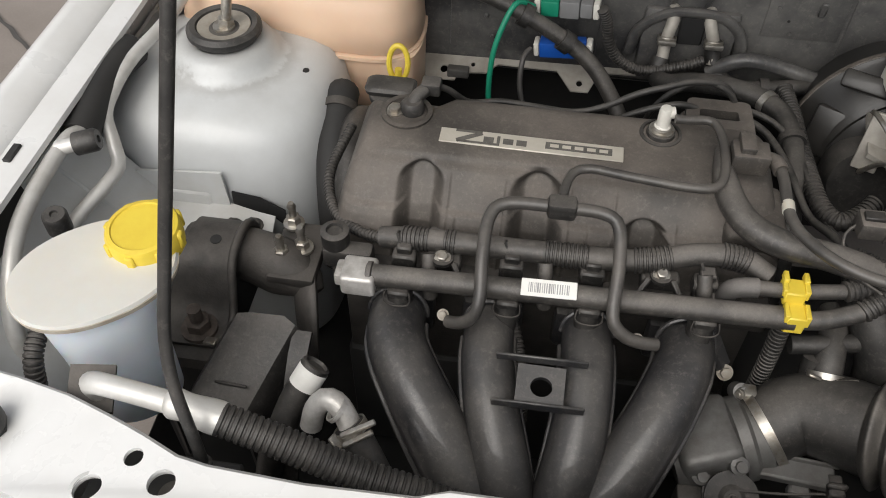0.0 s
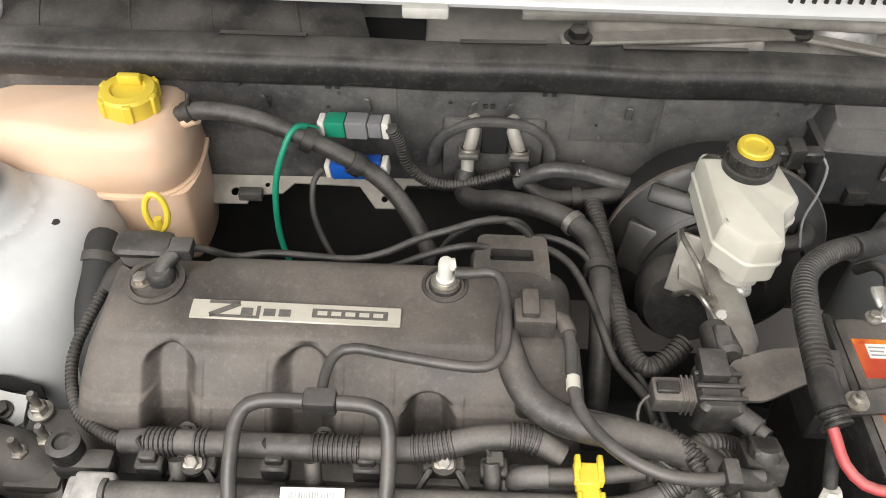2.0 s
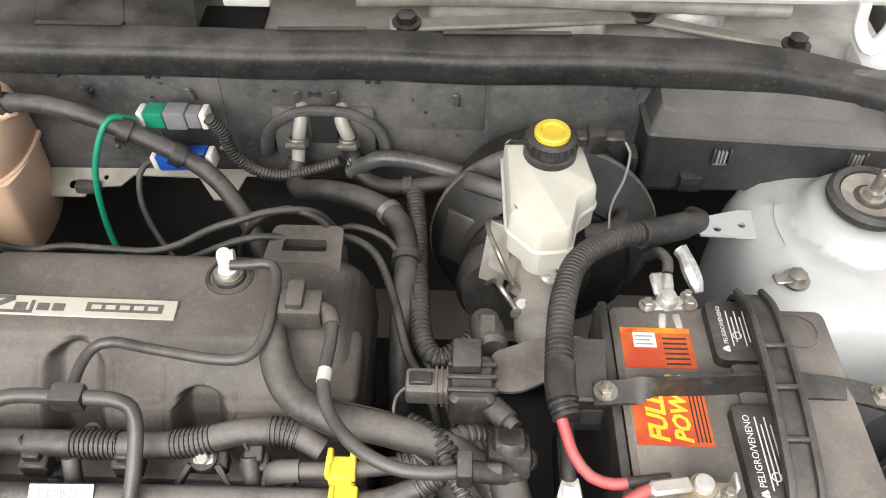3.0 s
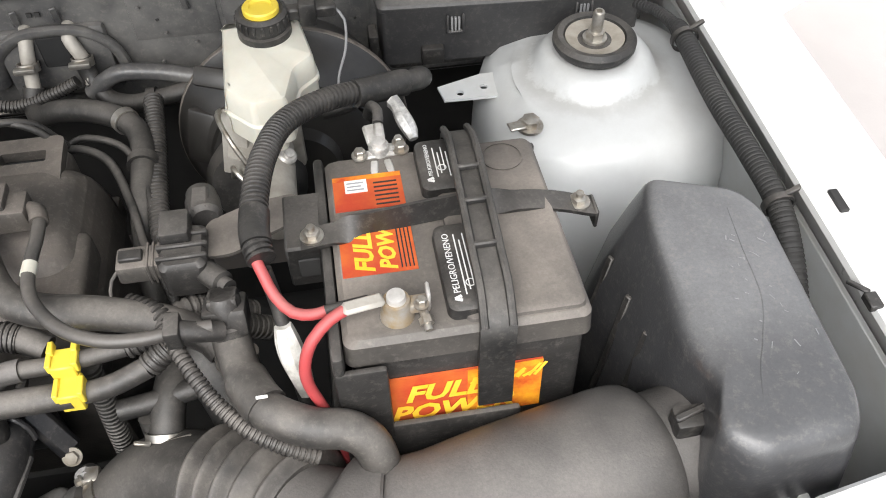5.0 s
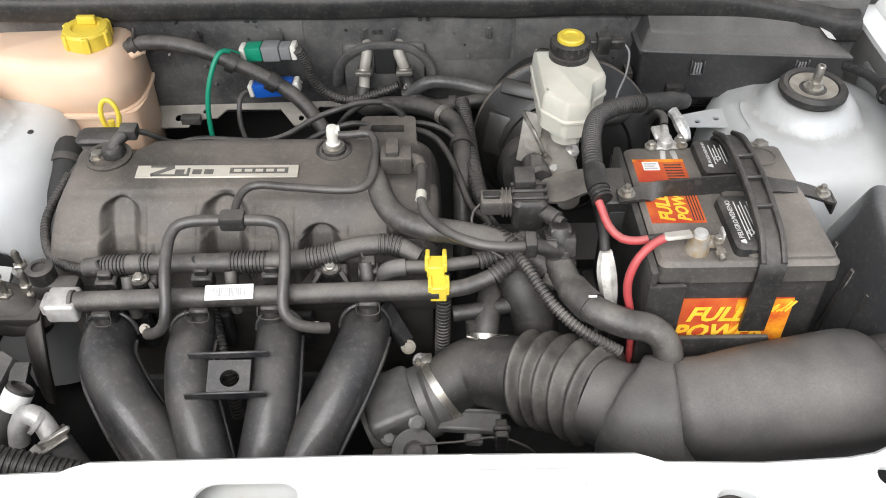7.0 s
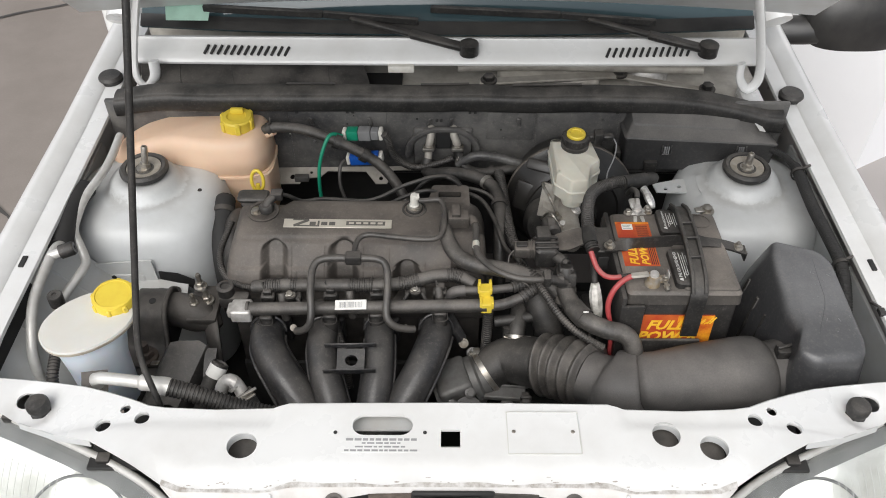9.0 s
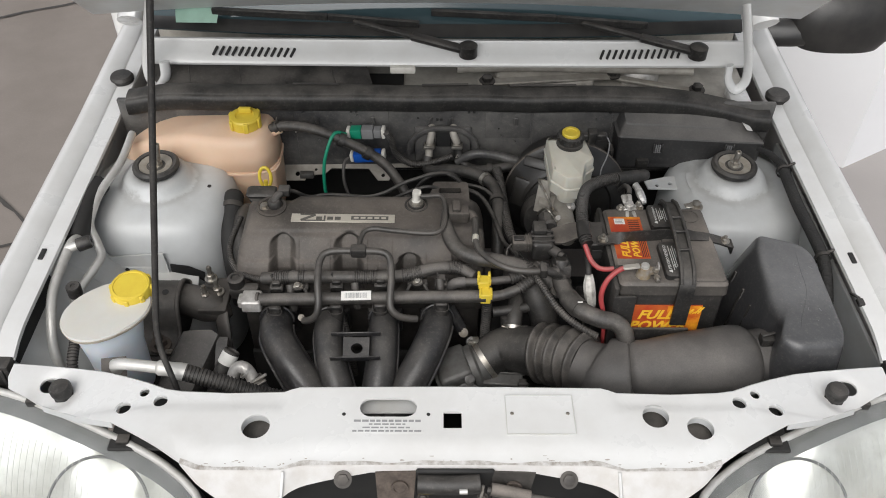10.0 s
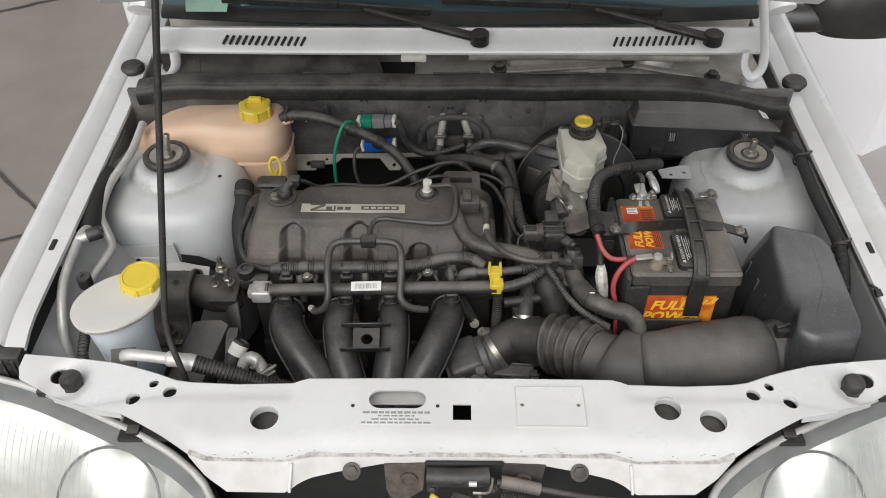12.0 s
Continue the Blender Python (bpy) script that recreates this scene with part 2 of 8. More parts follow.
# ---- mesh helpers ----
def thing(name, at, label, category, group="", kind=""):
    e = new(name)
    e.location = at
    e.empty_display_size = 0.02
    return tagged(e, label, category, group, kind)


def part(name, bm, mat, parent=None, label="", angle=38):
    """Link a bmesh (built in world coordinates) as one mesh object, under a thing or a part."""
    bmesh.ops.remove_doubles(bm, verts=bm.verts, dist=1e-6)
    bmesh.ops.recalc_face_normals(bm, faces=bm.faces)
    me = bpy.data.meshes.new(name)
    bm.to_mesh(me)
    bm.free()
    me.materials.append(mat)
    me.shade_smooth()
    me.set_sharp_from_angle(angle=radians(angle))
    ob = new(name, me)
    if parent is not None:
        base = Vector((0, 0, 0))
        p = parent
        while p is not None:
            base += p.location
            p = p.parent
        me.transform(Matrix.Translation(-base))
        ob.parent = parent
    if label:
        ob["label"] = label
    return ob


def solo(name, bm, mat, label, category, group="", kind="", angle=38):
    """A thing that is one plain mesh, with its origin at its middle."""
    c = sum((v.co for v in bm.verts), Vector()) / len(bm.verts)
    bmesh.ops.translate(bm, verts=bm.verts, vec=-c)
    ob = part(name, bm, mat, None, "", angle)
    ob.location = c
    return tagged(ob, label, category, group, kind)


def join(*many):
    out = bmesh.new()
    for b in many:
        me = bpy.data.meshes.new("tmp")
        b.to_mesh(me)
        b.free()
        out.from_mesh(me)
        bpy.data.meshes.remove(me)
    return out


def moved(bm, m):
    bmesh.ops.transform(bm, matrix=m, verts=bm.verts)
    return bm


def box(x0, x1, y0, y1, z0, z1, bevel=0.003, seg=2, m=None):
    bm = bmesh.new()
    bmesh.ops.create_cube(bm, size=1)
    for v in bm.verts:
        v.co = Vector(((x0 + x1) / 2 + v.co.x * (x1 - x0), (y0 + y1) / 2 + v.co.y * (y1 - y0), (z0 + z1) / 2 + v.co.z * (z1 - z0)))
    if bevel:
        bmesh.ops.bevel(bm, geom=bm.edges[:], offset=bevel, segments=seg, affect="EDGES", profile=0.5)
    return moved(bm, m) if m else bm


def lathe(profile, seg=32, m=None):
    """Revolve (radius, height) points round z."""
    bm = bmesh.new()
    rows = []
    for r, z in profile:
        if r < 1e-6:
            rows.append([bm.verts.new((0, 0, z))])
        else:
            rows.append([bm.verts.new((r * math.cos(2 * math.pi * k / seg), r * math.sin(2 * math.pi * k / seg), z)) for k in range(seg)])
    for a, b in zip(rows, rows[1:]):
        for k in range(seg):
            j = (k + 1) % seg
            if len(a) == 1 and len(b) > 1:
                bm.faces.new((a[0], b[k], b[j]))
            elif len(b) == 1 and len(a) > 1:
                bm.faces.new((a[k], a[j], b[0]))
            elif len(a) > 1:
                bm.faces.new((a[k], a[j], b[j], b[k]))
    for row in (rows[0], rows[-1]):
        if len(row) > 1 and profile[0] != profile[-1]:
            bm.faces.new(row)
    return moved(bm, m) if m else bm


def aim(at, way):
    """A frame at a place whose z points along way."""
    return Matrix.Translation(at) @ Vector(way).to_track_quat("Z", "Y").to_matrix().to_4x4()


def smooth_line(pts, step=0.005, closed=False):
    """Catmull-Rom through points (of any dimension), at about even steps."""
    P = [np.array(p, float) for p in pts]
    n = len(P)
    out = []
    for i in range(n if closed else n - 1):
        a, b = P[i], P[(i + 1) % n]
        p = P[(i - 1) % n] if closed or i > 0 else 2 * a - b
        q = P[(i + 2) % n] if closed or i + 2 < n else 2 * b - a
        k = max(2, int(np.linalg.norm((b - a)[:3]) / step))
        for j in range(k):
            t = j / k
            out.append(0.5 * (2 * a + (b - p) * t + (2 * p - 5 * a + 4 * b - q) * t * t + (3 * a - p - 3 * b + q) * t ** 3))
    if not closed:
        out.append(P[-1])
    return out


def tube(pts, r, seg=14, step=0.006, corr=None, flat=1.0, cap=True):
    """A hose through points; a point may carry its own radius as a fourth number. corr: (pitch, depth) of corrugation."""
    raw = [(*p, r) if len(p) == 3 else p for p in pts]
    line = smooth_line(raw, 0.003 if corr else step)
    if corr:
        pitch, depth = corr
        L = [0.0]
        for a, b in zip(line, line[1:]):
            L.append(L[-1] + float(np.linalg.norm((b - a)[:3])))
        arr = np.array(line)
        wanted, radii = [], []
        s, k = 0.0, 0
        while s < L[-1]:
            for f, d in ((0.0, depth), (0.16, 0.0), (0.62, 0.0), (0.78, depth)):
                if s + f * pitch <= L[-1]:
                    wanted.append(s + f * pitch)
                    radii.append(d)
            s += pitch
        line = [np.array([np.interp(w, L, arr[:, c]) for c in range(4)]) - np.array([0, 0, 0, d]) for w, d in zip(wanted, radii)]
    bm = bmesh.new()
    rows, side = [], None
    for i, p in enumerate(line):
        a, b = line[max(i - 1, 0)], line[min(i + 1, len(line) - 1)]
        t = Vector((b - a)[:3]).normalized()
        if side is None:
            side = t.orthogonal().normalized()
        side = (side - t * side.dot(t)).normalized()
        up = t.cross(side)
        c = Vector(p[:3])
        rows.append([bm.verts.new(c + (side * math.cos(2 * math.pi * k / seg) + up * math.sin(2 * math.pi * k / seg) * flat) * p[3]) for k in range(seg)])
    for a, b in zip(rows, rows[1:]):
        for k in range(seg):
            j = (k + 1) % seg
            bm.faces.new((a[k], a[j], b[j], b[k]))
    if cap:
        bm.faces.new(rows[0])
        bm.faces.new(rows[-1])
    return bm


def loft(rings, cap=True):
    """Skin rings of equal count, given as lists of points."""
    bm = bmesh.new()
    rows = [[bm.verts.new(p) for p in ring] for ring in rings]
    n = len(rows[0])
    for a, b in zip(rows, rows[1:]):
        for k in range(n):
            j = (k + 1) % n
            bm.faces.new((a[k], a[j], b[j], b[k]))
    if cap:
        bm.faces.new(rows[0])
        bm.faces.new(rows[-1])
    return bm


def rrect(x0, x1, y0, y1, r, z, n=6):
    out = []
    for cx, cy, a0 in ((x1 - r, y1 - r, 0), (x0 + r, y1 - r, 90), (x0 + r, y0 + r, 180), (x1 - r, y0 + r, 270)):
        for k in range(n + 1):
            a = radians(a0 + 90 * k / n)
            out.append((cx + r * math.cos(a), cy + r * math.sin(a), z))
    return out


def oval(cx, cy, a, b, z, n=48, e=2.0, turn=0.0):
    """A superellipse ring."""
    out = []
    ct, st = math.cos(radians(turn)), math.sin(radians(turn))
    for k in range(n):
        t = 2 * math.pi * k / n
        x = a * math.copysign(abs(math.cos(t)) ** (2 / e), math.cos(t))
        y = b * math.copysign(abs(math.sin(t)) ** (2 / e), math.sin(t))
        out.append((cx + x * ct - y * st, cy + x * st + y * ct, z))
    return out


def rounded(outline, r, seg=5):
    """A polygon with its corners rounded."""
    out = []
    P = [np.array(p, float) for p in outline]
    for i, p in enumerate(P):
        a, b = P[i - 1] - p, P[(i + 1) % len(P)] - p
        la, lb = np.linalg.norm(a), np.linalg.norm(b)
        k = min(r, la * 0.45, lb * 0.45)
        s0, s1 = p + a / la * k, p + b / lb * k
        for j in range(seg + 1):
            t = j / seg
            out.append((1 - t) ** 2 * s0 + 2 * t * (1 - t) * p + t * t * s1)
    return out


def blob(outline, levels, n=96, corner=None):
    """A moulded body: a closed outline, smoothed, drawn at levels (z, inset), inset towards the inside in metres."""
    ring = smooth_line(outline, 0.004, True) if corner is None else smooth_line([p for p in rounded(outline, corner)], 0.002, True)
    idx = np.linspace(0, len(ring), n, endpoint=False).astype(int)
    ring = [np.array(ring[i][:2]) for i in idx]
    if sum(a[0] * b[1] - a[1] * b[0] for a, b in zip(ring, ring[1:] + ring[:1])) < 0:
        ring.reverse()
    normals = []
    for i in range(n):
        d = ring[(i + 2) % n] - ring[i - 2]
        d = np.array([-d[1], d[0]])
        normals.append(d / (np.linalg.norm(d) + 1e-9))
    return loft([[(p[0] + q[0] * s, p[1] + q[1] * s, z) for p, q in zip(ring, normals)] for z, s in levels])


def morph(low, top, levels, corner=0.02):
    """A moulded body whose outline goes from low to top: levels (z, share of top, inset to the middle)."""
    a, b = rounded(low, corner, 7), rounded(top, corner, 7)
    rings = []
    for z, f, k in levels:
        ring = [p + (q - p) * f for p, q in zip(a, b)]
        c = sum(ring) / len(ring)
        rings.append([(*(p + (c - p) / (np.linalg.norm(c - p) + 1e-9) * k), z(*p) if callable(z) else z) for p in ring])
    return loft(rings)


def circle(cx, cy, r, n=28, sx=1.0, sy=1.0):
    return [(cx + r * sx * math.cos(2 * math.pi * k / n), cy + r * sy * math.sin(2 * math.pi * k / n)) for k in range(n)]


def plate(outline, holes, thick, height, rim=0.0, cell=0.0):
    """A sheet with holes through it; height(x, y) gives its upper side. rim: how deep the holes' edges turn down."""
    bm = bmesh.new()
    edges, loops = [], []
    for loop in (outline, *holes):
        vs = [bm.verts.new((x, y, 0)) for x, y in loop]
        loops.append(vs)
        edges += [bm.edges.new((vs[i], vs[(i + 1) % len(vs)])) for i in range(len(vs))]
    bmesh.ops.triangle_fill(bm, use_beauty=True, use_dissolve=False, edges=edges)
    if cell:
        for axis in (0, 1):
            low, high = min(p[axis] for p in outline), max(p[axis] for p in outline)
            for k in range(1, int((high - low) / cell) + 1):
                at, way = Vector((0, 0, 0)), Vector((0, 0, 0))
                at[axis], way[axis] = low + k * cell, 1
                bmesh.ops.bisect_plane(bm, geom=bm.verts[:] + bm.edges[:] + bm.faces[:], dist=1e-7, plane_co=at, plane_no=way)
    border = [e.verts[:] for e in bm.edges if len(e.link_faces) == 1]
    boxes = [(min(x for x, y in h), max(x for x, y in h), min(y for x, y in h), max(y for x, y in h)) for h in holes]
    under = {v: bm.verts.new(v.co) for v in bm.verts[:]}
    for f in bm.faces[:]:
        bm.faces.new([under[v] for v in reversed(f.verts)])
    deep = set()
    for a, b in border:
        bm.faces.new((a, b, under[b], under[a]))
        for v in (a, b):
            if any(x0 - 1e-4 < v.co.x < x1 + 1e-4 and y0 - 1e-4 < v.co.y < y1 + 1e-4 for x0, x1, y0, y1 in boxes):
                deep.add(under[v])
    for top, low in under.items():
        z = height(top.co.x, top.co.y)
        top.co.z = z
        low.co.z = z - (rim if low in deep and rim else thick)
    return bm


def strip(lines, thick=0.0):
    """A sheet skinned through open lines of equal count; with a thickness it gets a back."""
    bm = bmesh.new()
    rows = [[bm.verts.new(p) for p in line] for line in lines]
    for a, b in zip(rows, rows[1:]):
        for k in range(len(a) - 1):
            bm.faces.new((a[k], a[k + 1], b[k + 1], b[k]))
    if thick:
        bmesh.ops.recalc_face_normals(bm, faces=bm.faces)
        bmesh.ops.solidify(bm, geom=bm.faces[:], thickness=thick)
    return bm


def bar(a, b, w, h, bevel=0.001):
    """A flat bar from a to b, w wide across and h thick."""
    a, b = Vector(a), Vector(b)
    L = (b - a).length
    return box(-w / 2, w / 2, -h / 2, h / 2, 0, L, bevel, 1, aim(a, b - a))


def bolt_mesh(at, r=0.007, h=0.006, way=(0, 0, 1)):
    return join(lathe([(r * 1.45, 0), (r * 1.45, h * 0.25), (r, h * 0.3), (0, h * 0.3)], 20, aim(at, way)),
                lathe([(r, h * 0.25), (r, h * 0.9), (r * 0.8, h), (0, h)], 6, aim(at, way)))


def band(at, way, r, w=0.008, t=0.0015):
    """A clamp band round a hose."""
    return lathe([(r, -w / 2), (r + t, -w / 2), (r + t, w / 2), (r, w / 2), (r, -w / 2)], 32, aim(at, way))


def writing(words, size, m, mat, name, parent=None, label="", bold=0.0):
    cu = bpy.data.curves.new("letters", "FONT")
    cu.body, cu.size, cu.extrude, cu.resolution_u = words, size, 0.0001, 2
    cu.offset = bold * size
    ob = bpy.data.objects.new("letters", cu)
    me = bpy.data.meshes.new_from_object(ob)
    bpy.data.objects.remove(ob)
    bpy.data.curves.remove(cu)
    bm = bmesh.new()
    bm.from_mesh(me)
    bpy.data.meshes.remove(me)
    return part(name, moved(bm, m), mat, parent, label)


def shift(ob, x, y, z):
    ob.location += Vector((x, y, z))


# ---- yard ----
GROUND = 0.1
ground_bm = box(-40, 40, -40, 40, GROUND - 0.2, GROUND, 0)
ground = part("ground", ground_bm, M_concrete)
tagged(ground, "worn grey-brown concrete yard with dark joints", "ground", "", "structure")


def joint(name, pts, w):
    line = smooth_line(pts, 0.05)
    rnd = random.Random(4)
    a, b = [], []
    for i, p in enumerate(line):
        d = line[min(i + 1, len(line) - 1)] - line[max(i - 1, 0)]
        q = np.array([-d[1], d[0]])
        q = q / (np.linalg.norm(q) + 1e-9) * w * rnd.uniform(0.6, 1.3)
        j = np.array([rnd.uniform(-w, w), rnd.uniform(-w, w)]) * 0.6
        a.append((*(p[:2] + q + j), GROUND + 0.006))
        b.append((*(p[:2] - q + j), GROUND + 0.006))
    return part(name, strip([a, b]), M_crack, ground)


joint("crack", [(-2.6, 1.7), (-1.9, 1.2), (-1.505, 0.87), (-1.295, 0.68), (-1.1, 0.5)], 0.006)
joint("crack", [(-2.4, 0.1), (-1.36, 0.50), (-1.1, 0.62)], 0.005)
joint("crack", [(-3.4, 1.0), (-1.87, 1.80), (-1.0, 2.2)], 0.007)
joint("crack", [(0.9, -0.2), (1.416, 0.458), (1.60, 0.70), (1.75, 0.90)], 0.002)
slab = part("pavement", box(0.72, 14, -12, 12, GROUND - 0.1, GROUND + 0.002, 0), M_slab)
tagged(slab, "pale beige concrete slab beside the car", "pavement", "", "structure")
corner = Vector((1.300, 0.918))
plan = [corner, corner + 9 * Vector((0.866, 0.5)), corner + 9 * Vector((0.866, 0.5)) + 6 * Vector((-0.5, 0.866)), corner + Vector((-0.45, 6.5)), corner + 0.66 * Vector((-0.707, 0.707))]
wall_bm = loft([[(*p, z) for p in plan] for z in (GROUND - 0.1, 3.4)])
wall_yard = part("wall_yard", wall_bm, M_wall)
tagged(wall_yard, "plain bright white painted wall corner of a building", "wall", "", "structure")

# ---- car body ----
car = thing("car", (0, 0, GROUND), "white car body with its bonnet propped open over the engine bay", "car")
CROWN = [(0.690, 0.42), (0.688, 0.70), (0.676, 0.80), (0.655, 0.836), (0.640, 0.843), (0.641, 0.849), (0.646, 0.850), (0.670, 0.851), (0.674, 0.857), (0.686, 0.861),
         (0.694, 0.867), (0.702, 0.868), (0.710, 0.864), (0.720, 0.848), (0.728, 0.80), (0.734, 0.70), (0.735, 0.40)]


def fender(s):
    ys = np.linspace(-0.452, 0.62, 40)
    lines = []
    for y in ys:
        k = max(0.0, -0.38 - y) / 0.14
        rise = 0.03 * max(0.0, y - 0.1)
        lines.append([(s * (x - 0.012 * k * k), y, z + rise - 0.03 * k * k * (z > 0.6)) for x, z in CROWN])
    return strip(lines, 0.0012)


for s in (-1, 1):
    wing = part("fender", fender(s), M_paint, car)
    for y in (-0.249,):
        part("slot", box(s * 0.661 - 0.004, s * 0.661 + 0.004, y - 0.012, y + 0.012, 0.847, 0.8535, 0.001, 1), M_dark, wing, "dark slot in the flange")
    for y in (0.228 - s * 0.025,):
        part("buffer", lathe([(0.014, 0), (0.023, 0.002), (0.024, 0.010), (0.020, 0.016), (0, 0.017)], 24, Matrix.Translation((s * 0.665, y, 0.853))), M_rubber, wing, "black rubber bonnet buffer")
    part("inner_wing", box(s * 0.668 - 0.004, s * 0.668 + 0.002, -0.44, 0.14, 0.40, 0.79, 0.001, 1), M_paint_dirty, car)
    if s > 0:
        part("flange_clip", join(box(0.636, 0.646, -0.352, -0.338, 0.846, 0.853, 0.001, 1), bar((0.641, -0.338, 0.852), (0.634, -0.322, 0.846), 0.005, 0.003)), M_black, wing, "small black clip on the flange")
    arch = part("arch_rubber", box(min(s * 0.640, s * 0.700), max(s * 0.640, s * 0.700), -0.474, -0.448, 0.74, 0.842, 0.006, 2), M_black, car, "black rubber at the wing's front end")
    for k in range(3):
        part("rubber_rib", bar((s * (0.650 + 0.016 * k), -0.476, 0.75), (s * (0.650 + 0.016 * k), -0.474, 0.838), 0.005, 0.006), M_black, arch)
part("undertray", box(-0.64, 0.64, -0.64, 0.16, 0.36, 0.38, 0.002, 1), M_dark, car)

# front cross panel
REAR = [(0, -0.526), (0.12, -0.527), (0.205, -0.528), (0.226, -0.534), (0.30, -0.536), (0.366, -0.533), (0.388, -0.529), (0.417, -0.516), (0.45, -0.502), (0.49, -0.486), (0.54, -0.471), (0.59, -0.461), (0.634, -0.456)]
FRONT = [(0.634, -0.480), (0.626, -0.500), (0.569, -0.530), (0.506, -0.561), (0.451, -0.578), (0.404, -0.606), (0.346, -0.641), (0.322, -0.650), (0.22, -0.651), (0.19, -0.643), (0, -0.642)]


def ease(t):
    t = min(max(t, 0), 1)
    return t * t * (3 - 2 * t)


def slam_z(x, y):
    """Height of the front panel: lower to its ends, rolled over at its front, dished round the bump stops."""
    a = abs(x)
    z = float(np.interp(a, [0, 0.37, 0.39, 0.415, 0.44, 0.47, 0.52, 0.55, 0.59, 0.64], [0.873, 0.873, 0.8722, 0.8695, 0.865, 0.8585, 0.8465, 0.8405, 0.835, 0.833]))
    z -= 0.003 * ease((a - 0.215) / 0.014) * ease((y + 0.566) / 0.016)
    front = float(np.interp(a, [0, 0.19, 0.22, 0.322, 0.346, 0.404], [-0.642, -0.643, -0.651, -0.650, -0.641, -0.606]))
    z -= 0.007 * ease(1 - (y - front) / 0.034) * ease((0.39 - a) / 0.06)
    z -= 0.006 * ease(1 - (math.hypot(a - 0.553, (y + 0.506) * 1.1) - 0.028) / 0.016)
    z += 0.0012 * ease(1 - abs(a - 0.078) / 0.005) * ease((y + 0.60) / 0.02)
    return z


half = REAR + FRONT
panel_outline = half + [(-x, y) for x, y in reversed(half) if x > 0]
panel_holes = [circle(-0.256, -0.590, 0.0185), circle(0.272, -0.573, 0.0175), circle(0.328, -0.591, 0.0175)]
for s in (-1, 1):
    panel_holes += [circle(s * 0.440, -0.556, 0.0098, 22), circle(s * 0.391, -0.548, 0.0095, 22), circle(s * 0.417, -0.532, 0.0068, 18),
                    circle(s * 0.569, -0.494, 0.013, 22, 1.15, 1)]
panel_holes.append([(-0.106 + 0.0155 * math.cos(a), -0.560 + 0.0145 * math.sin(a)) for a in np.linspace(math.pi / 2, 1.5 * math.pi, 12)]
                   + [(-0.061 + 0.0155 * math.cos(a), -0.560 + 0.0145 * math.sin(a)) for a in np.linspace(-math.pi / 2, math.pi / 2, 12)])
panel_holes.append([(-0.010, -0.592), (0.014, -0.592), (0.014, -0.567), (-0.010, -0.567)])
cross = part("front_panel", plate(panel_outline, panel_holes, 0.0015, slam_z, 0.0035, 0.008), M_paint, car, "white painted front cross panel with scuffed edge", 30)
for x, y, r in ((-0.256, -0.590, 0.0185), (0.272, -0.573, 0.0175), (0.328, -0.591, 0.0175), (-0.391, -0.548, 0.0095), (0.391, -0.548, 0.0095), (-0.440, -0.556, 0.0098), (0.440, -0.556, 0.0098)):
    part("hole_sleeve", lathe([(r + 0.0004, -0.0018), (r + 0.0012, -0.016 if r > 0.012 else -0.009), (r + 0.0030, -0.016 if r > 0.012 else -0.009), (r + 0.0030, -0.0018), (r + 0.0004, -0.0018)], 28, Matrix.Translation((x, y, slam_z(x, y)))), M_paint_dirty, cross)
for x, y, r in ((-0.256, -0.590, 0.0185), (0.272, -0.573, 0.0175), (0.328, -0.591, 0.0175), (-0.391, -0.548, 0.0095), (0.391, -0.548, 0.0095)):
    part("hole_backing", loft([[(x + r * 1.3 * math.cos(b), y + r * 0.55 + r * 1.1 * math.sin(b), slam_z(x, y) - 0.032 - dz + 0.35 * r * math.sin(b)) for b in np.linspace(0, 2 * math.pi, 25)[:-1]] for dz in (0.002, 0)]), M_iron, cross, "grey inner sheet")
# Added dark sheets that darken the view through the panel's small holes.
for s in (-1, 1):
    part("hole_shade_sheet", box(min(s * 0.365, s * 0.475), max(s * 0.365, s * 0.475), -0.585, -0.500, 0.80, 0.806, 0.002, 1), M_dark, car)
part("slot_backing", box(-0.135, -0.035, -0.552, -0.531, 0.846, 0.850, 0.001, 1), M_paint_dirty, cross, "pale inner sheet under the slot")
part("inner_member", strip([[(x, y, z) for x in np.linspace(-0.34, 0.36, 30)] for y, z in ((-0.545, 0.800), (-0.560, 0.812), (-0.585, 0.818), (-0.605, 0.812), (-0.616, 0.80))], 0.002), M_paint_dirty, car, "white inner cross member")
lip = []
xs = np.linspace(-0.346, 0.346, 96)
for dy, f in ((0, 0), (-0.12, 0.05), (-0.3, 0.22), (-0.6, 0.55), (-0.9, 0.9), (-1.0, 1.0)):
    line = []
    for x in xs:
        a = abs(x)
        yf = np.interp(a, [0, 0.19, 0.22, 0.322, 0.346], [-0.642, -0.643, -0.651, -0.650, -0.641])
        drop = np.interp(a, [0, 0.085, 0.12, 0.16, 0.205, 0.22, 0.295, 0.346], [0.008, 0.008, 0.012, 0.016, 0.024, 0.030, 0.030, 0.004])
        out = np.interp(a, [0, 0.095, 0.14, 0.205, 0.22, 0.295, 0.346], [0.004, 0.004, 0.010, 0.020, 0.026, 0.026, 0.001])
        line.append((x, yf + dy * out, slam_z(x, yf) - drop * f))
    lip.append(line)
part("front_lip", strip(lip, 0.0015), M_scuffed, cross, "scuffed white downturned lip")
worn = []
for dy in (-0.0005, 0.0025, 0.0045):
    line = []
    for x in xs:
        yf = float(np.interp(abs(x), [0, 0.19, 0.22, 0.322, 0.346], [-0.642, -0.643, -0.651, -0.650, -0.641])) + dy * (1 + 0.5 * math.sin(x * 61) * math.sin(x * 23))
        line.append((x, yf, slam_z(x, yf) + 0.0005))
    worn.append(line)
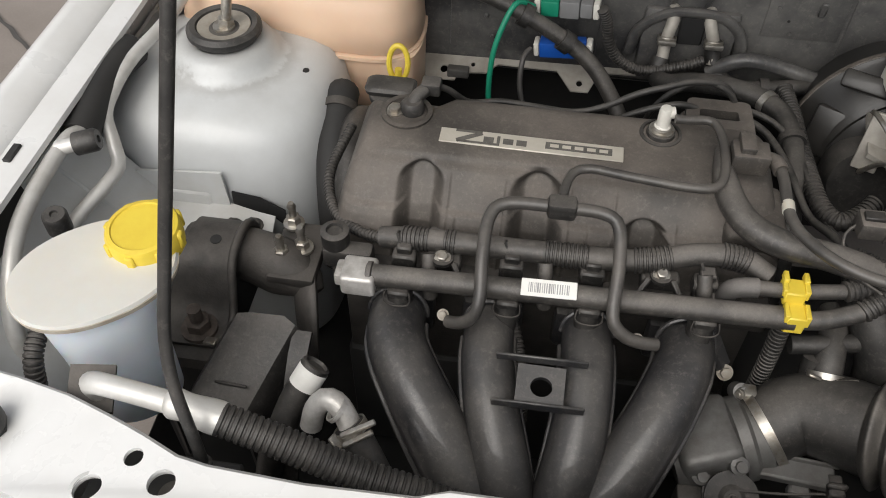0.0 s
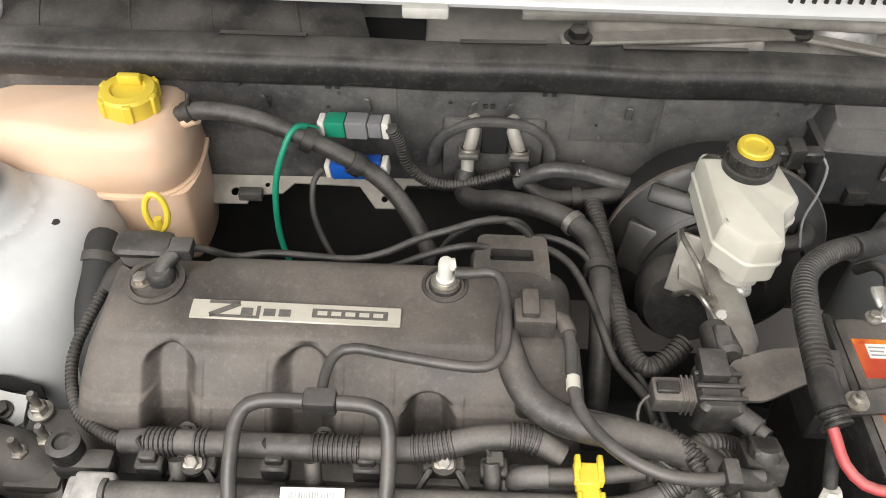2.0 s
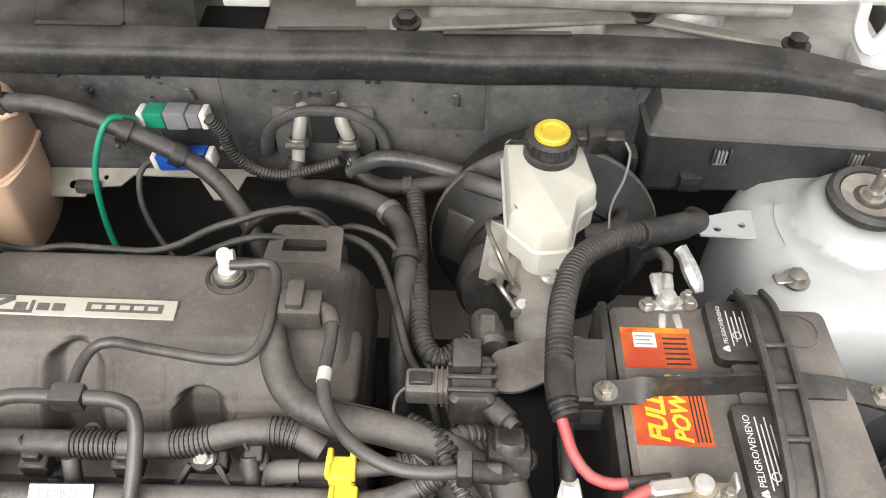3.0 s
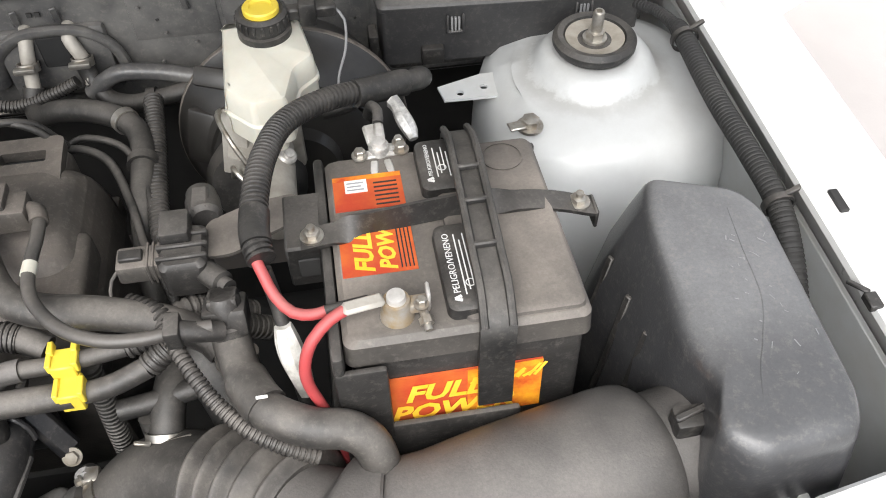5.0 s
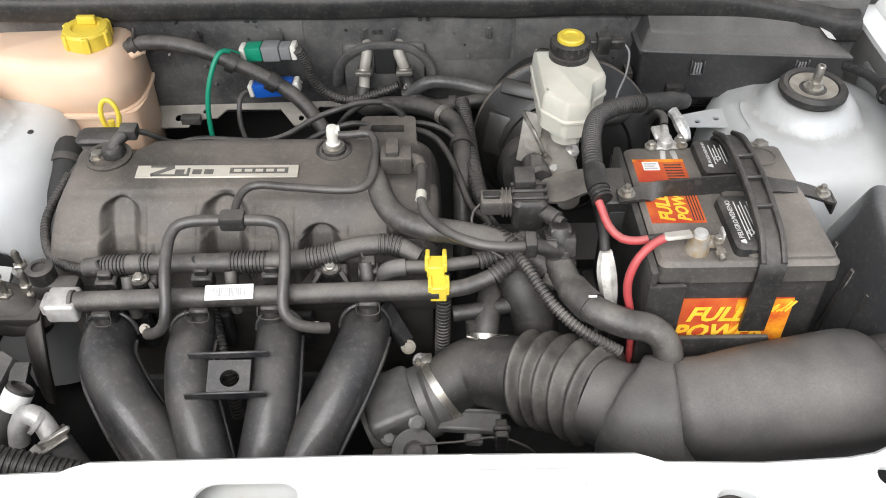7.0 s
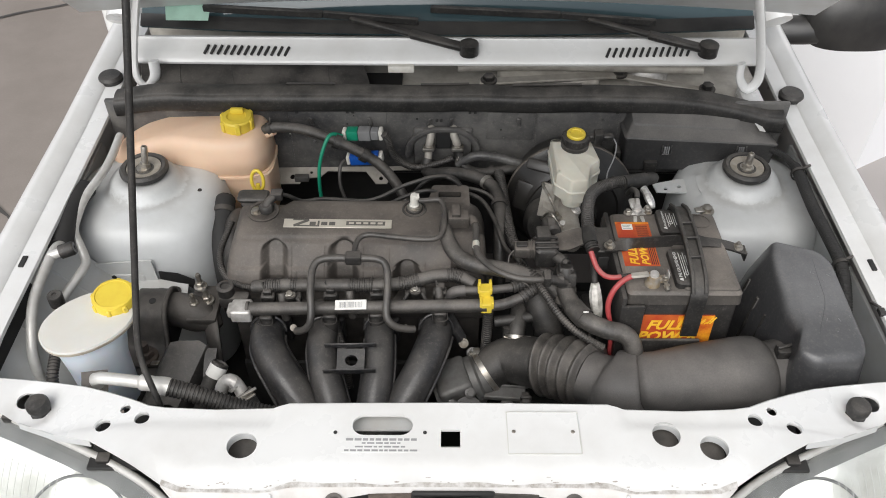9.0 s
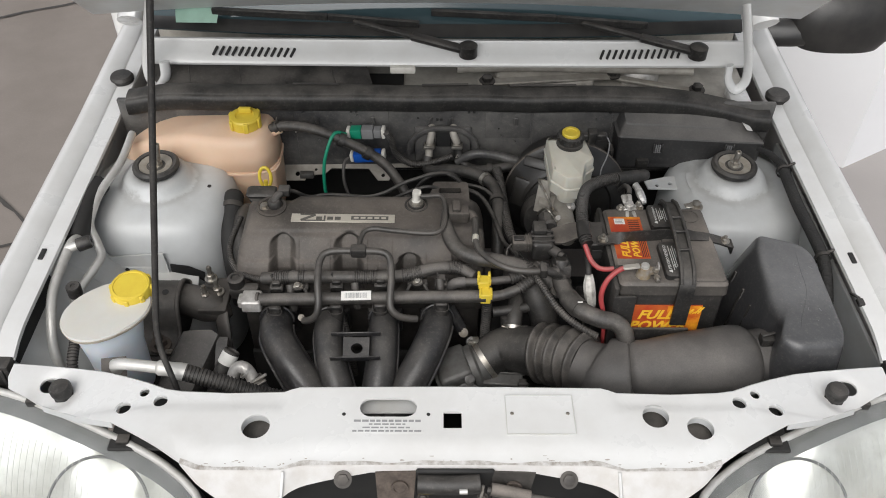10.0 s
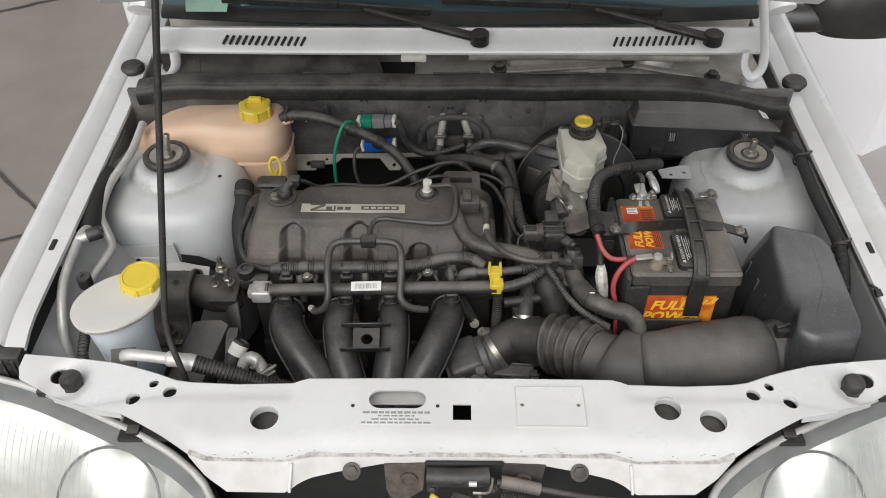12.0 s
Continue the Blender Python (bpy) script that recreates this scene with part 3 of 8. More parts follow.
part("worn_edge", strip(worn, 0.0003), M_worn, cross, "worn grimy paint along the edge")
rnd = random.Random(21)
for k in range(64):
    x = rnd.uniform(-0.33, 0.34)
    y = float(np.interp(abs(x), [0, 0.19, 0.22, 0.322], [-0.642, -0.643, -0.651, -0.650])) + 0.001 + rnd.uniform(0.0, 1.0) ** 2 * 0.012
    w, h = rnd.uniform(0.0012, 0.0045) * rnd.uniform(0.4, 1.2), rnd.uniform(0.0004, 0.0014)
    outline = [(x + w * math.cos(b) * rnd.uniform(0.6, 1), y + h * math.sin(b) * rnd.uniform(0.5, 1)) for b in np.linspace(0, 2 * math.pi, 9)[:-1]]
    part("chip", plate(outline, [], 0.0002, lambda u, v: slam_z(u, v) + 0.0004), M_chip, cross, "rusty paint chip")
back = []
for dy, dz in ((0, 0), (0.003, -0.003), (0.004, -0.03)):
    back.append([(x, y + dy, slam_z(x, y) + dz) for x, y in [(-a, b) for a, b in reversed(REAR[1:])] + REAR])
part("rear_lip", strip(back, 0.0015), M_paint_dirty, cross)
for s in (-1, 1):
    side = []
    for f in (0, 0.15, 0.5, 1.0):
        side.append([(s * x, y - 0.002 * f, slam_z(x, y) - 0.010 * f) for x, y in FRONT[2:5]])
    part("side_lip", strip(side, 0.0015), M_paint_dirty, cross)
    part("bump_stop", lathe([(0.009, -0.006), (0.009, 0.004), (0.0135, 0.005), (0.0150, 0.010), (0.0150, 0.018), (0.0125, 0.022), (0.006, 0.0235), (0, 0.0238)], 28,
                            Matrix.Translation((s * 0.543, -0.513, slam_z(0.543, -0.513)))), M_rubber, cross, "black rubber bump stop")
    part("seam_step", bar((s * 0.213, -0.653, slam_z(0.213, -0.65) + 0.001), (s * 0.216, -0.678, 0.8375), 0.004, 0.003), M_paint, cross)
    part("bump_nut", lathe([(0.0145, 0), (0.0145, 0.006), (0, 0.006)], 6, Matrix.Translation((s * 0.543, -0.513, slam_z(0.543, -0.513)))), M_rubber, cross)
rating = part("rating_plate", box(0.073, 0.163, -0.602, -0.541, 0.8732, 0.8750, 0.0005, 1), M_paint, cross, "blank pale rating plate")
for a, b in (((0.073, -0.602), (0.163, -0.602)), ((0.163, -0.602), (0.163, -0.541)), ((0.163, -0.541), (0.073, -0.541)), ((0.073, -0.541), (0.073, -0.602))):
    part("plate_edge", bar((*a, 0.8751), (*b, 0.8751), 0.0012, 0.0008, 0.0002), M_wash, rating)
for x in (0.081, 0.155):
    part("rivet", lathe([(0.003, 0), (0.002, 0.0015), (0, 0.002)], 14, Matrix.Translation((x, -0.570, 0.8745))), M_steel, rating)
notice = part("notice_label", box(-0.131, -0.036, -0.600, -0.578, 0.8732, 0.8737, 0, 1), M_paint, cross, "pale printed notice label")
for k, (x0, x1, h) in enumerate(((-0.128, -0.040, 0.0034), (-0.108, -0.060, 0.0022), (-0.116, -0.054, 0.0022), (-0.129, -0.039, 0.0026))):
    y = -0.5815 - 0.0052 * k
    x = x0
    rnd = random.Random(k)
    bars = []
    while x < x1:
        w = rnd.uniform(0.004, 0.010)
        bars.append(box(x, min(x + w, x1), y - h / 2, y + h / 2, 0.8736, 0.8739, 0))
        x += w + 0.0018
    part("print_line", join(*bars), M_greyink, notice)
for x in (-0.142, -0.030):
    part("screw_hole", lathe([(0.0025, 0), (0.0025, 0.0006), (0, 0.0006)], 12, Matrix.Translation((x, -0.571, 0.8732))), M_dark, cross)
for s, y in ((-0.138, -0.6555), (0.150, -0.6555)):
    part("bolt", bolt_mesh((s, y, 0.8525), 0.008, 0.005, (0, -0.7, 0.7)), M_iron, cross)

shift(cross, 0, -0.007, 0.009)

# strut towers
SEAT = {-1: (0.0, 0.0, 0.0), 1: (0.002, 0.024, -0.012)}


def ringed(name, base, dirt, spots):
    """White paint with a broken ring of dirt round each bearing and soft grey streaks."""
    m = material(name, base, 0.36, second=[c * 0.84 for c in base], amount=0.6, scale=12, bump=0.08, fine=150, dust=(0.42, 0.395, 0.35), dust_amount=0.3, coat=0.25)
    n, l = m.node_tree.nodes, m.node_tree.links
    b = n["Principled BSDF"]
    old = b.inputs["Base Color"].links[0].from_socket
    co, noise = n.new("ShaderNodeTexCoord"), n.new("ShaderNodeTexNoise")
    noise.inputs["Scale"].default_value, noise.inputs["Detail"].default_value, noise.inputs["Roughness"].default_value = 26, 8, 0.7
    l.new(co.outputs["Object"], noise.inputs["Vector"])
    for x, y in spots:
        mp, ln = n.new("ShaderNodeMapping"), n.new("ShaderNodeVectorMath")
        mp.inputs["Location"].default_value, mp.inputs["Scale"].default_value = (-x, -y, 0), (1, 1, 0)
        ln.operation = "LENGTH"
        l.new(co.outputs["Object"], mp.inputs["Vector"])
        l.new(mp.outputs[0], ln.inputs[0])
        wave = n.new("ShaderNodeMath")
        wave.operation, wave.inputs[1].default_value = "MULTIPLY_ADD", 0.05
        l.new(noise.outputs["Fac"], wave.inputs[0])
        l.new(ln.outputs["Value"], wave.inputs[2])
        ramp = n.new("ShaderNodeValToRGB")
        r = ramp.color_ramp
        r.elements[0].position, r.elements[0].color = 0.068, (0.55, 0.55, 0.55, 1)
        r.elements[1].position, r.elements[1].color = 0.112, (0, 0, 0, 1)
        for at, v in ((0.082, 0.12), (0.088, 0.10), (0.0945, 0.75), (0.099, 0.5)):
            e = r.elements.new(at)
            e.color = (v, v, v, 1)
        l.new(wave.outputs[0], ramp.inputs[0])
        patch = n.new("ShaderNodeMath")
        patch.operation = "MULTIPLY"
        l.new(ramp.outputs[0], patch.inputs[0])
        l.new(noise.outputs["Fac"], patch.inputs[1])
        mix = n.new("ShaderNodeMix")
        mix.data_type = "RGBA"
        mix.inputs[7].default_value = (*dirt, 1)
        l.new(patch.outputs[0], mix.inputs[0])
        l.new(old, mix.inputs[6])
        old = mix.outputs[2]
    l.new(old, b.inputs["Base Color"])
    return m


M_tower = ringed("dirt_ringed_white_paint", (0.62, 0.635, 0.635), (0.17, 0.15, 0.125), ((-0.54, 0.0), (0.542, 0.024)))


def tower(s):
    cx = s * 0.545
    levels = [(0.806, 0.026, 0.026, 2, 0), (0.822, 0.030, 0.030, 2, 0), (0.8255, 0.036, 0.036, 2, 0), (0.8255, 0.046, 0.046, 2, 0), (0.822, 0.054, 0.054, 2, 0), (0.814, 0.0605, 0.0605, 2, 0), (0.806, 0.065, 0.065, 2, 0), (0.8025, 0.072, 0.072, 2, -0.002),
              (0.8010, 0.086, 0.084, 2.1, -0.006), (0.7985, 0.104, 0.099, 2.3, -0.009), (0.791, 0.120, 0.113, 2.6, -0.010), (0.772, 0.133, 0.125, 2.9, -0.010),
              (0.735, 0.138, 0.130, 3.3, -0.010), (0.70, 0.1385, 0.1305, 3.6, -0.010), (0.66, 0.1385, 0.131, 3.8, -0.010), (0.56, 0.136, 0.131, 3.8, -0.010), (0.42, 0.12, 0.12, 3.4, -0.006)]
    slim = 0.012 if s > 0 else 0.0
    return loft([oval(cx + (slim * 0.6 if a > 0.09 else 0), dy + SEAT[s][1], a - (slim if a > 0.09 else 0), b, z + SEAT[s][2], 72, e) for z, a, b, e, dy in levels])


for s in (-1, 1):
    tw = part("strut_tower", tower(s), M_tower, car, "white painted strut tower dusty round its neck", 60)
    c = Matrix.Translation((s * 0.54 + SEAT[s][0], SEAT[s][1], 0.828 + SEAT[s][2]))
    lean = c @ Matrix.Rotation(radians(-8 if s < 0 else 3), 4, "X") @ Matrix.Rotation(radians(9 if s < 0 else 0), 4, "Y")
    tall = 0.052 if s < 0 else 0.042
    part("bearing_ring", lathe([(0.030, 0.0), (0.038, 0.0), (0.0425, 0.006), (0.0425, 0.011), (0.038, 0.0155), (0.032, 0.014), (0.030, 0.009)], 48, c), M_rubber, tw, "black rubber ring")
    part("bearing_core", lathe([(0.028, -0.020), (0.029, 0.004), (0, 0.004)], 32, c), M_dark, tw)
    part("bearing_cup", lathe([(0.031, 0.002), (0.030, 0.0125), (0.022, 0.0105), (0.014, 0.008), (0, 0.008)], 40, c), M_cup, tw, "dusty bearing cup")
    part("stud", join(lathe([(0.0125, 0.008), (0.0125, 0.012), (0.0, 0.012)], 24, c), lathe([(0.0095, 0.010), (0.0095, 0.020), (0, 0.021)], 6, lean),
                      lathe([(0.0058, 0.018), (0.0058, tall), (0.0045, tall + 0.002), (0.003, tall + 0.002), (0.003, tall - 0.002), (0, tall - 0.002)], 18, lean)), M_steel, tw, "steel stud and nut")
for at in ((-0.446, -0.014, 0.7988), (-0.531, -0.099, 0.7965), (-0.604, -0.094, 0.7955)):
    part("hole", lathe([(0.0042, -0.004), (0.0042, 0.0008), (0, 0.0008)], 16, Matrix.Translation(at)), M_dark, car, "small dark hole")

# bulkhead, rubber seal, plenum, cowl
bulk = part("bulkhead", box(-0.64, 0.64, 0.140, 0.150, 0.715, 0.885, 0.002, 1), M_bulk, car, "black painted bulkhead with dust and scratches")
for x0, x1, z0, z1 in ((-0.30, -0.115, 0.745, 0.862), (0.075, 0.165, 0.80, 0.862), (0.17, 0.325, 0.78, 0.862)):
    part("pressing", box(x0, x1, 0.1385, 0.1415, z0, z1, 0.0012, 2), M_bulk, bulk)
rnd = random.Random(11)
for k in range(26):
    x, z = rnd.uniform(-0.31, 0.32), rnd.uniform(0.76, 0.865)
    part("stud" if k % 3 else "hole", lathe([(rnd.uniform(0.0015, 0.0035), 0), (0.0015, 0.003 if k % 3 else 0.0006), (0, 0.003 if k % 3 else 0.0006)], 10, aim((x, 0.1365, z), (0, -1, 0))), M_dark if k % 3 == 0 else M_plenum if k % 7 == 0 else M_bulk, bulk)
for x, z in ((-0.188, 0.864), (-0.178, 0.864), (0.042, 0.864), (0.052, 0.864), (-0.02, 0.845), (-0.012, 0.845)):
    part("hole", box(x - 0.0025, x + 0.0025, 0.1355, 0.1372, z - 0.0025, z + 0.0025, 0), M_dark, bulk)
for x in (-0.255, -0.145, -0.035, 0.005, 0.135):
    part("tab", bar((x, 0.136, 0.835), (x + rnd.uniform(-0.004, 0.004), 0.128, 0.856), 0.007, 0.003), M_bulk, bulk)
part("lower_bulkhead", box(-0.64, 0.64, 0.25, 0.26, 0.38, 0.76, 0.002, 1), M_dark, car)
part("bulkhead_shelf", box(-0.64, 0.64, 0.14, 0.26, 0.716, 0.722, 0.002, 1), M_dark, car)
SEAL = [(0.172, 0.880), (0.172, 0.899), (0.167, 0.9052), (0.156, 0.9068), (0.146, 0.9058), (0.1385, 0.9030), (0.1365, 0.9012), (0.1325, 0.9000), (0.1290, 0.8955), (0.1275, 0.888), (0.1275, 0.878), (0.1295, 0.870), (0.140, 0.864)]


def seal_at(x, y, z):
    """The seal sags towards the wing at its far end and waves a little along its length."""
    drop = 0.036 * min(1, max(0, x - 0.38) / 0.22) ** 1.5 + 0.012 * min(1, max(0, -0.50 - x) / 0.11) ** 2
    return (x, y + 0.0012 * math.sin(x * 31) - 0.012 * min(1, max(0, x - 0.46) / 0.15) ** 2, z - drop + 0.0008 * math.sin(x * 23 + 1))


seal_lines = [[seal_at(x, y, z) for x in np.linspace(-0.618, 0.628, 90)] for y, z in smooth_line(SEAL, 0.002)]
seal = part("seal", strip(seal_lines, 0.002), M_rubber, car, "long black rubber bonnet seal")
for x in (-0.618, 0.628):
    part("seal_end", loft([[seal_at(x + dx, y, z) for y, z in SEAL] for dx in (-0.001, 0.001)]), M_rubber, seal)
for x0, x1 in ((-0.30, -0.21), (-0.05, 0.04), (0.12, 0.25)):
    part("grip_clip", loft([[seal_at(x, y, z) for x, y, z in ((x, 0.1725, 0.8985), (x, 0.1685, 0.9052), (x, 0.161, 0.9072), (x, 0.160, 0.9092), (x, 0.1695, 0.907), (x, 0.175, 0.8985))] for x in (x0, x1)]), M_duct, seal, "grey grip strip")
part("plenum_floor", box(-0.62, 0.62, 0.150, 0.42, 0.835, 0.842, 0.001, 1), M_plenum, car, "dusty grey plenum chamber floor")
part("plenum_back", box(-0.62, 0.62, 0.40, 0.42, 0.842, 0.97, 0.001, 1), M_plenum, car)
cowl_lines = []
for y, z in ((0.228, 0.914), (0.213, 0.917), (0.211, 0.922), (0.214, 0.928), (0.230, 0.936), (0.248, 0.948), (0.251, 0.953), (0.258, 0.952)):
    cowl_lines.append([(x, y + 0.02 * (x / 0.6) ** 2, z - 0.01 * (x / 0.6) ** 2) for x in np.linspace(-0.60, 0.60, 40)])
cowl = part("cowl_panel", strip(cowl_lines, 0.0015), M_paint, car, "white cowl panel with slanted air slots")
for s in (-1, 1):
    for k in range(13):
        x = s * (0.305 + 0.0128 * k)
        yb = 0.02 * (x / 0.6) ** 2
        a, b = Vector((x - 0.004, 0.2195 + yb, 0.9295)), Vector((x + 0.004, 0.236 + yb, 0.9395))
        part("air_slot", bar(a, b, 0.0048, 0.004, 0.0008), M_dark, cowl)
part("wiper_tab", box(-0.113, -0.063, 0.200, 0.214, 0.908, 0.922, 0.003), M_white, cowl, "small white plastic clip")
glass_lines = []
for k in range(10):
    f = k / 9
    glass_lines.append([(x, 0.262 + 0.60 * f + 0.05 * (x / 0.6) ** 2, 0.953 + 0.42 * f + 0.02 * math.sin(f * 3) - 0.012 * (x / 0.6) ** 2) for x in np.linspace(-0.60, 0.60, 30)])
part("windscreen", strip(glass_lines, 0.004), M_glassdark, car, "dark tinted windscreen")
frit = []
for k in range(4):
    f = 0.034 * k / 3
    frit.append([(x, 0.258 + 0.60 * f + 0.05 * (x / 0.6) ** 2, 0.957 + 0.42 * f + 0.02 * math.sin(f * 3) - 0.012 * (x / 0.6) ** 2) for x in np.linspace(-0.60, 0.60, 30)])
part("screen_band", strip(frit, 0.001), M_servo, car, "black band along the foot of the windscreen")
part("sticker", strip([[(-0.535, 0.2745, 0.9755), (-0.455, 0.2735, 0.9755)], [(-0.540, 0.310, 1.0015), (-0.450, 0.309, 1.0015)]], 0.0006), M_mint, car, "pale green paper sticker")
cover_lines = []
for y, z in smooth_line([(0.162, 0.852), (0.170, 0.872), (0.182, 0.884), (0.205, 0.892), (0.25, 0.902), (0.30, 0.915)], 0.006):
    cover_lines.append([(x - 0.04 * (y - 0.16) / 0.14, y, z + 0.0012 * math.sin(x * 58) - 0.012 * max(0, (x + 0.19) / 0.05) ** 2) for x in np.linspace(-0.57, -0.135, 60)])
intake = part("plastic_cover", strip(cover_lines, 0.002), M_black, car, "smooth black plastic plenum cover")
# Dark sheet that paints the shade in the gap beside the cover.
part("cover_gap_shade", box(-0.165, -0.09, 0.17, 0.30, 0.842, 0.846, 0.001, 1), M_dark, intake)
for x in (-0.50, -0.40, -0.31, -0.215):
    part("cover_crease", tube([(x, 0.171, 0.8735), (x - 0.003, 0.184, 0.8852), (x - 0.010, 0.206, 0.8922), (x - 0.02, 0.25, 0.902)], 0.0018, 8), M_black, intake)
for s, L in ((-1, 0.62), (1, 0.66)):
    pivot = Vector((0.04 if s < 0 else 0.49, 0.224, 0.947))
    knee = pivot + Vector((-0.226, 0.050, 0.035))
    wiper = part("wiper_arm", join(bar(pivot, pivot.lerp(knee, 0.5), 0.022, 0.013, 0.004), bar(pivot.lerp(knee, 0.45), knee, 0.014, 0.010, 0.003), lathe([(0.018, -0.01), (0.018, 0.012), (0.012, 0.016), (0, 0.016)], 20, Matrix.Translation(pivot))), M_black, car, "black wiper arm")
    part("wiper_blade", join(bar(knee + Vector((0.13, -0.004, -0.004)), knee + Vector((-0.05, 0.004, 0.006)), 0.008, 0.014, 0.002), bar(knee + Vector((-0.05, 0.004, 0.006)), knee + Vector((-0.45 * L, 0.018, 0.010)), 0.010, 0.014, 0.002)), M_rubber, wiper, "black wiper blade")
# wiper linkage in the plenum
link = thing("wiper_linkage", (0.2, 0.22, 0.842), "dusty pale metal wiper linkage in the plenum", "wiper linkage")
part("rod", bar((0.060, 0.205, 0.886), (0.345, 0.262, 0.868), 0.022, 0.006, 0.002), M_link, link)
part("rod", bar((0.34, 0.260, 0.866), (0.52, 0.215, 0.860), 0.016, 0.006, 0.002), M_link, link)
part("tube", tube([(0.02, 0.26, 0.885), (0.2, 0.262, 0.888), (0.5, 0.255, 0.885)], 0.010), M_link, link)
part("motor_plate", box(0.10, 0.30, 0.235, 0.33, 0.845, 0.872, 0.012, 3), M_plenum, link)
part("motor_housing", lathe([(0.045, 0), (0.045, 0.02), (0.035, 0.035), (0, 0.037)], 32, Matrix.Translation((0.40, 0.30, 0.842))), M_alu, link)
for at in ((0.079, 0.209, 0.886), (0.340, 0.262, 0.868), (0.505, 0.219, 0.862)):
    part("pivot", bolt_mesh(at, 0.011, 0.014), M_black, link)
# bonnet and hinges
bonnet_lines = []
for k in range(8):
    f = k / 7
    w = 0.70 - 0.06 * f
    bonnet_lines.append([(x * w, 0.30 - 0.92 * f, 1.03 + 0.74 * f + 0.03 * math.sin(f * math.pi) - 0.03 * x * x) for x in np.linspace(-1, 1, 16)])
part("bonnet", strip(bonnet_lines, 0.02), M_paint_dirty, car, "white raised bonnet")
for s in (-1, 1):
    part("hinge", join(tube([(s * 0.552, 0.205, 0.930), (s * 0.555, 0.200, 0.900), (s * 0.572, 0.196, 0.880), (s * 0.588, 0.198, 0.895), (s * 0.588, 0.204, 0.930), (s * 0.572, 0.215, 1.0), (s * 0.56, 0.24, 1.06)], 0.011, 12, 0.006, None, 0.6),
                       box(s * 0.585 - 0.02, s * 0.585 + 0.02, 0.17, 0.23, 0.842, 0.866, 0.004)), M_paint, car, "white painted bonnet hinge")
mirror = part("door_mirror", loft([oval(0.93, 0.56 + dy, a * 0.9, b * 0.9, 0.765 + dz, 36, 2.6) for dz, a, b, dy in ((0, 0.05, 0.03, 0), (0.008, 0.11, 0.055, 0), (0.04, 0.138, 0.075, 0.01), (0.10, 0.135, 0.070, 0.015), (0.135, 0.10, 0.05, 0.02), (0.145, 0.04, 0.02, 0.02))]),
              M_servo, car, "black plastic door mirror")
part("mirror_stalk", tube([(0.76, 0.56, 0.80), (0.81, 0.55, 0.805), (0.87, 0.55, 0.81)], 0.034, 14, 0.02, None, 0.7), M_servo, mirror)
part("cabin", box(-0.62, 0.62, 0.50, 2.2, 0.40, 0.93, 0.05, 3), M_dark, car)
for s in (-1, 1):
    part("door_side", box(s * 0.79 - 0.02, s * 0.79 + 0.02, 0.62, 2.4, 0.35, 0.92, 0.015, 3), M_paint, car)
    part("pillar", tube([(s * 0.66, 0.36, 0.93), (s * 0.63, 0.62, 1.15), (s * 0.58, 0.95, 1.40)], 0.035, 12, 0.05, None, 0.7), M_paint, car)
# headlamps, grille, latch
RIM = [(0.318, -0.690, 0.790), (0.335, -0.658, 0.796), (0.374, -0.622, 0.800), (0.430, -0.587, 0.802), (0.53, -0.540, 0.803), (0.62, -0.502, 0.803), (0.68, -0.484, 0.802), (0.74, -0.462, 0.798), (0.79, -0.43, 0.785)]


def lamp_surface(inset, sink, n=26, m=18):
    """Rows of the lamp's front from its upper rim down; inset shortens it all round, sink sets it back."""
    top = smooth_line(RIM, 0.01)
    idx = np.linspace(0, len(top) - 1, n).round().astype(int)
    rows = []
    for j in range(m):
        v = j / (m - 1)
        row = []
        for k in idx:
            x, y, z = top[k]
            u = k / (len(top) - 1)
            vv = inset / 0.2 + v * (1 - 1.4 * inset / 0.2)
            a = vv * math.radians(68)
            row.append((x + (0.55 - x) * inset * 1.6 + 0.03 * u * vv, y - 0.165 * math.sin(a) + sink * 0.7, z - 0.175 * (1 - math.cos(a)) * 1.25 - 0.03 * vv - sink * 0.7))
        rows.append(row)
    return rows


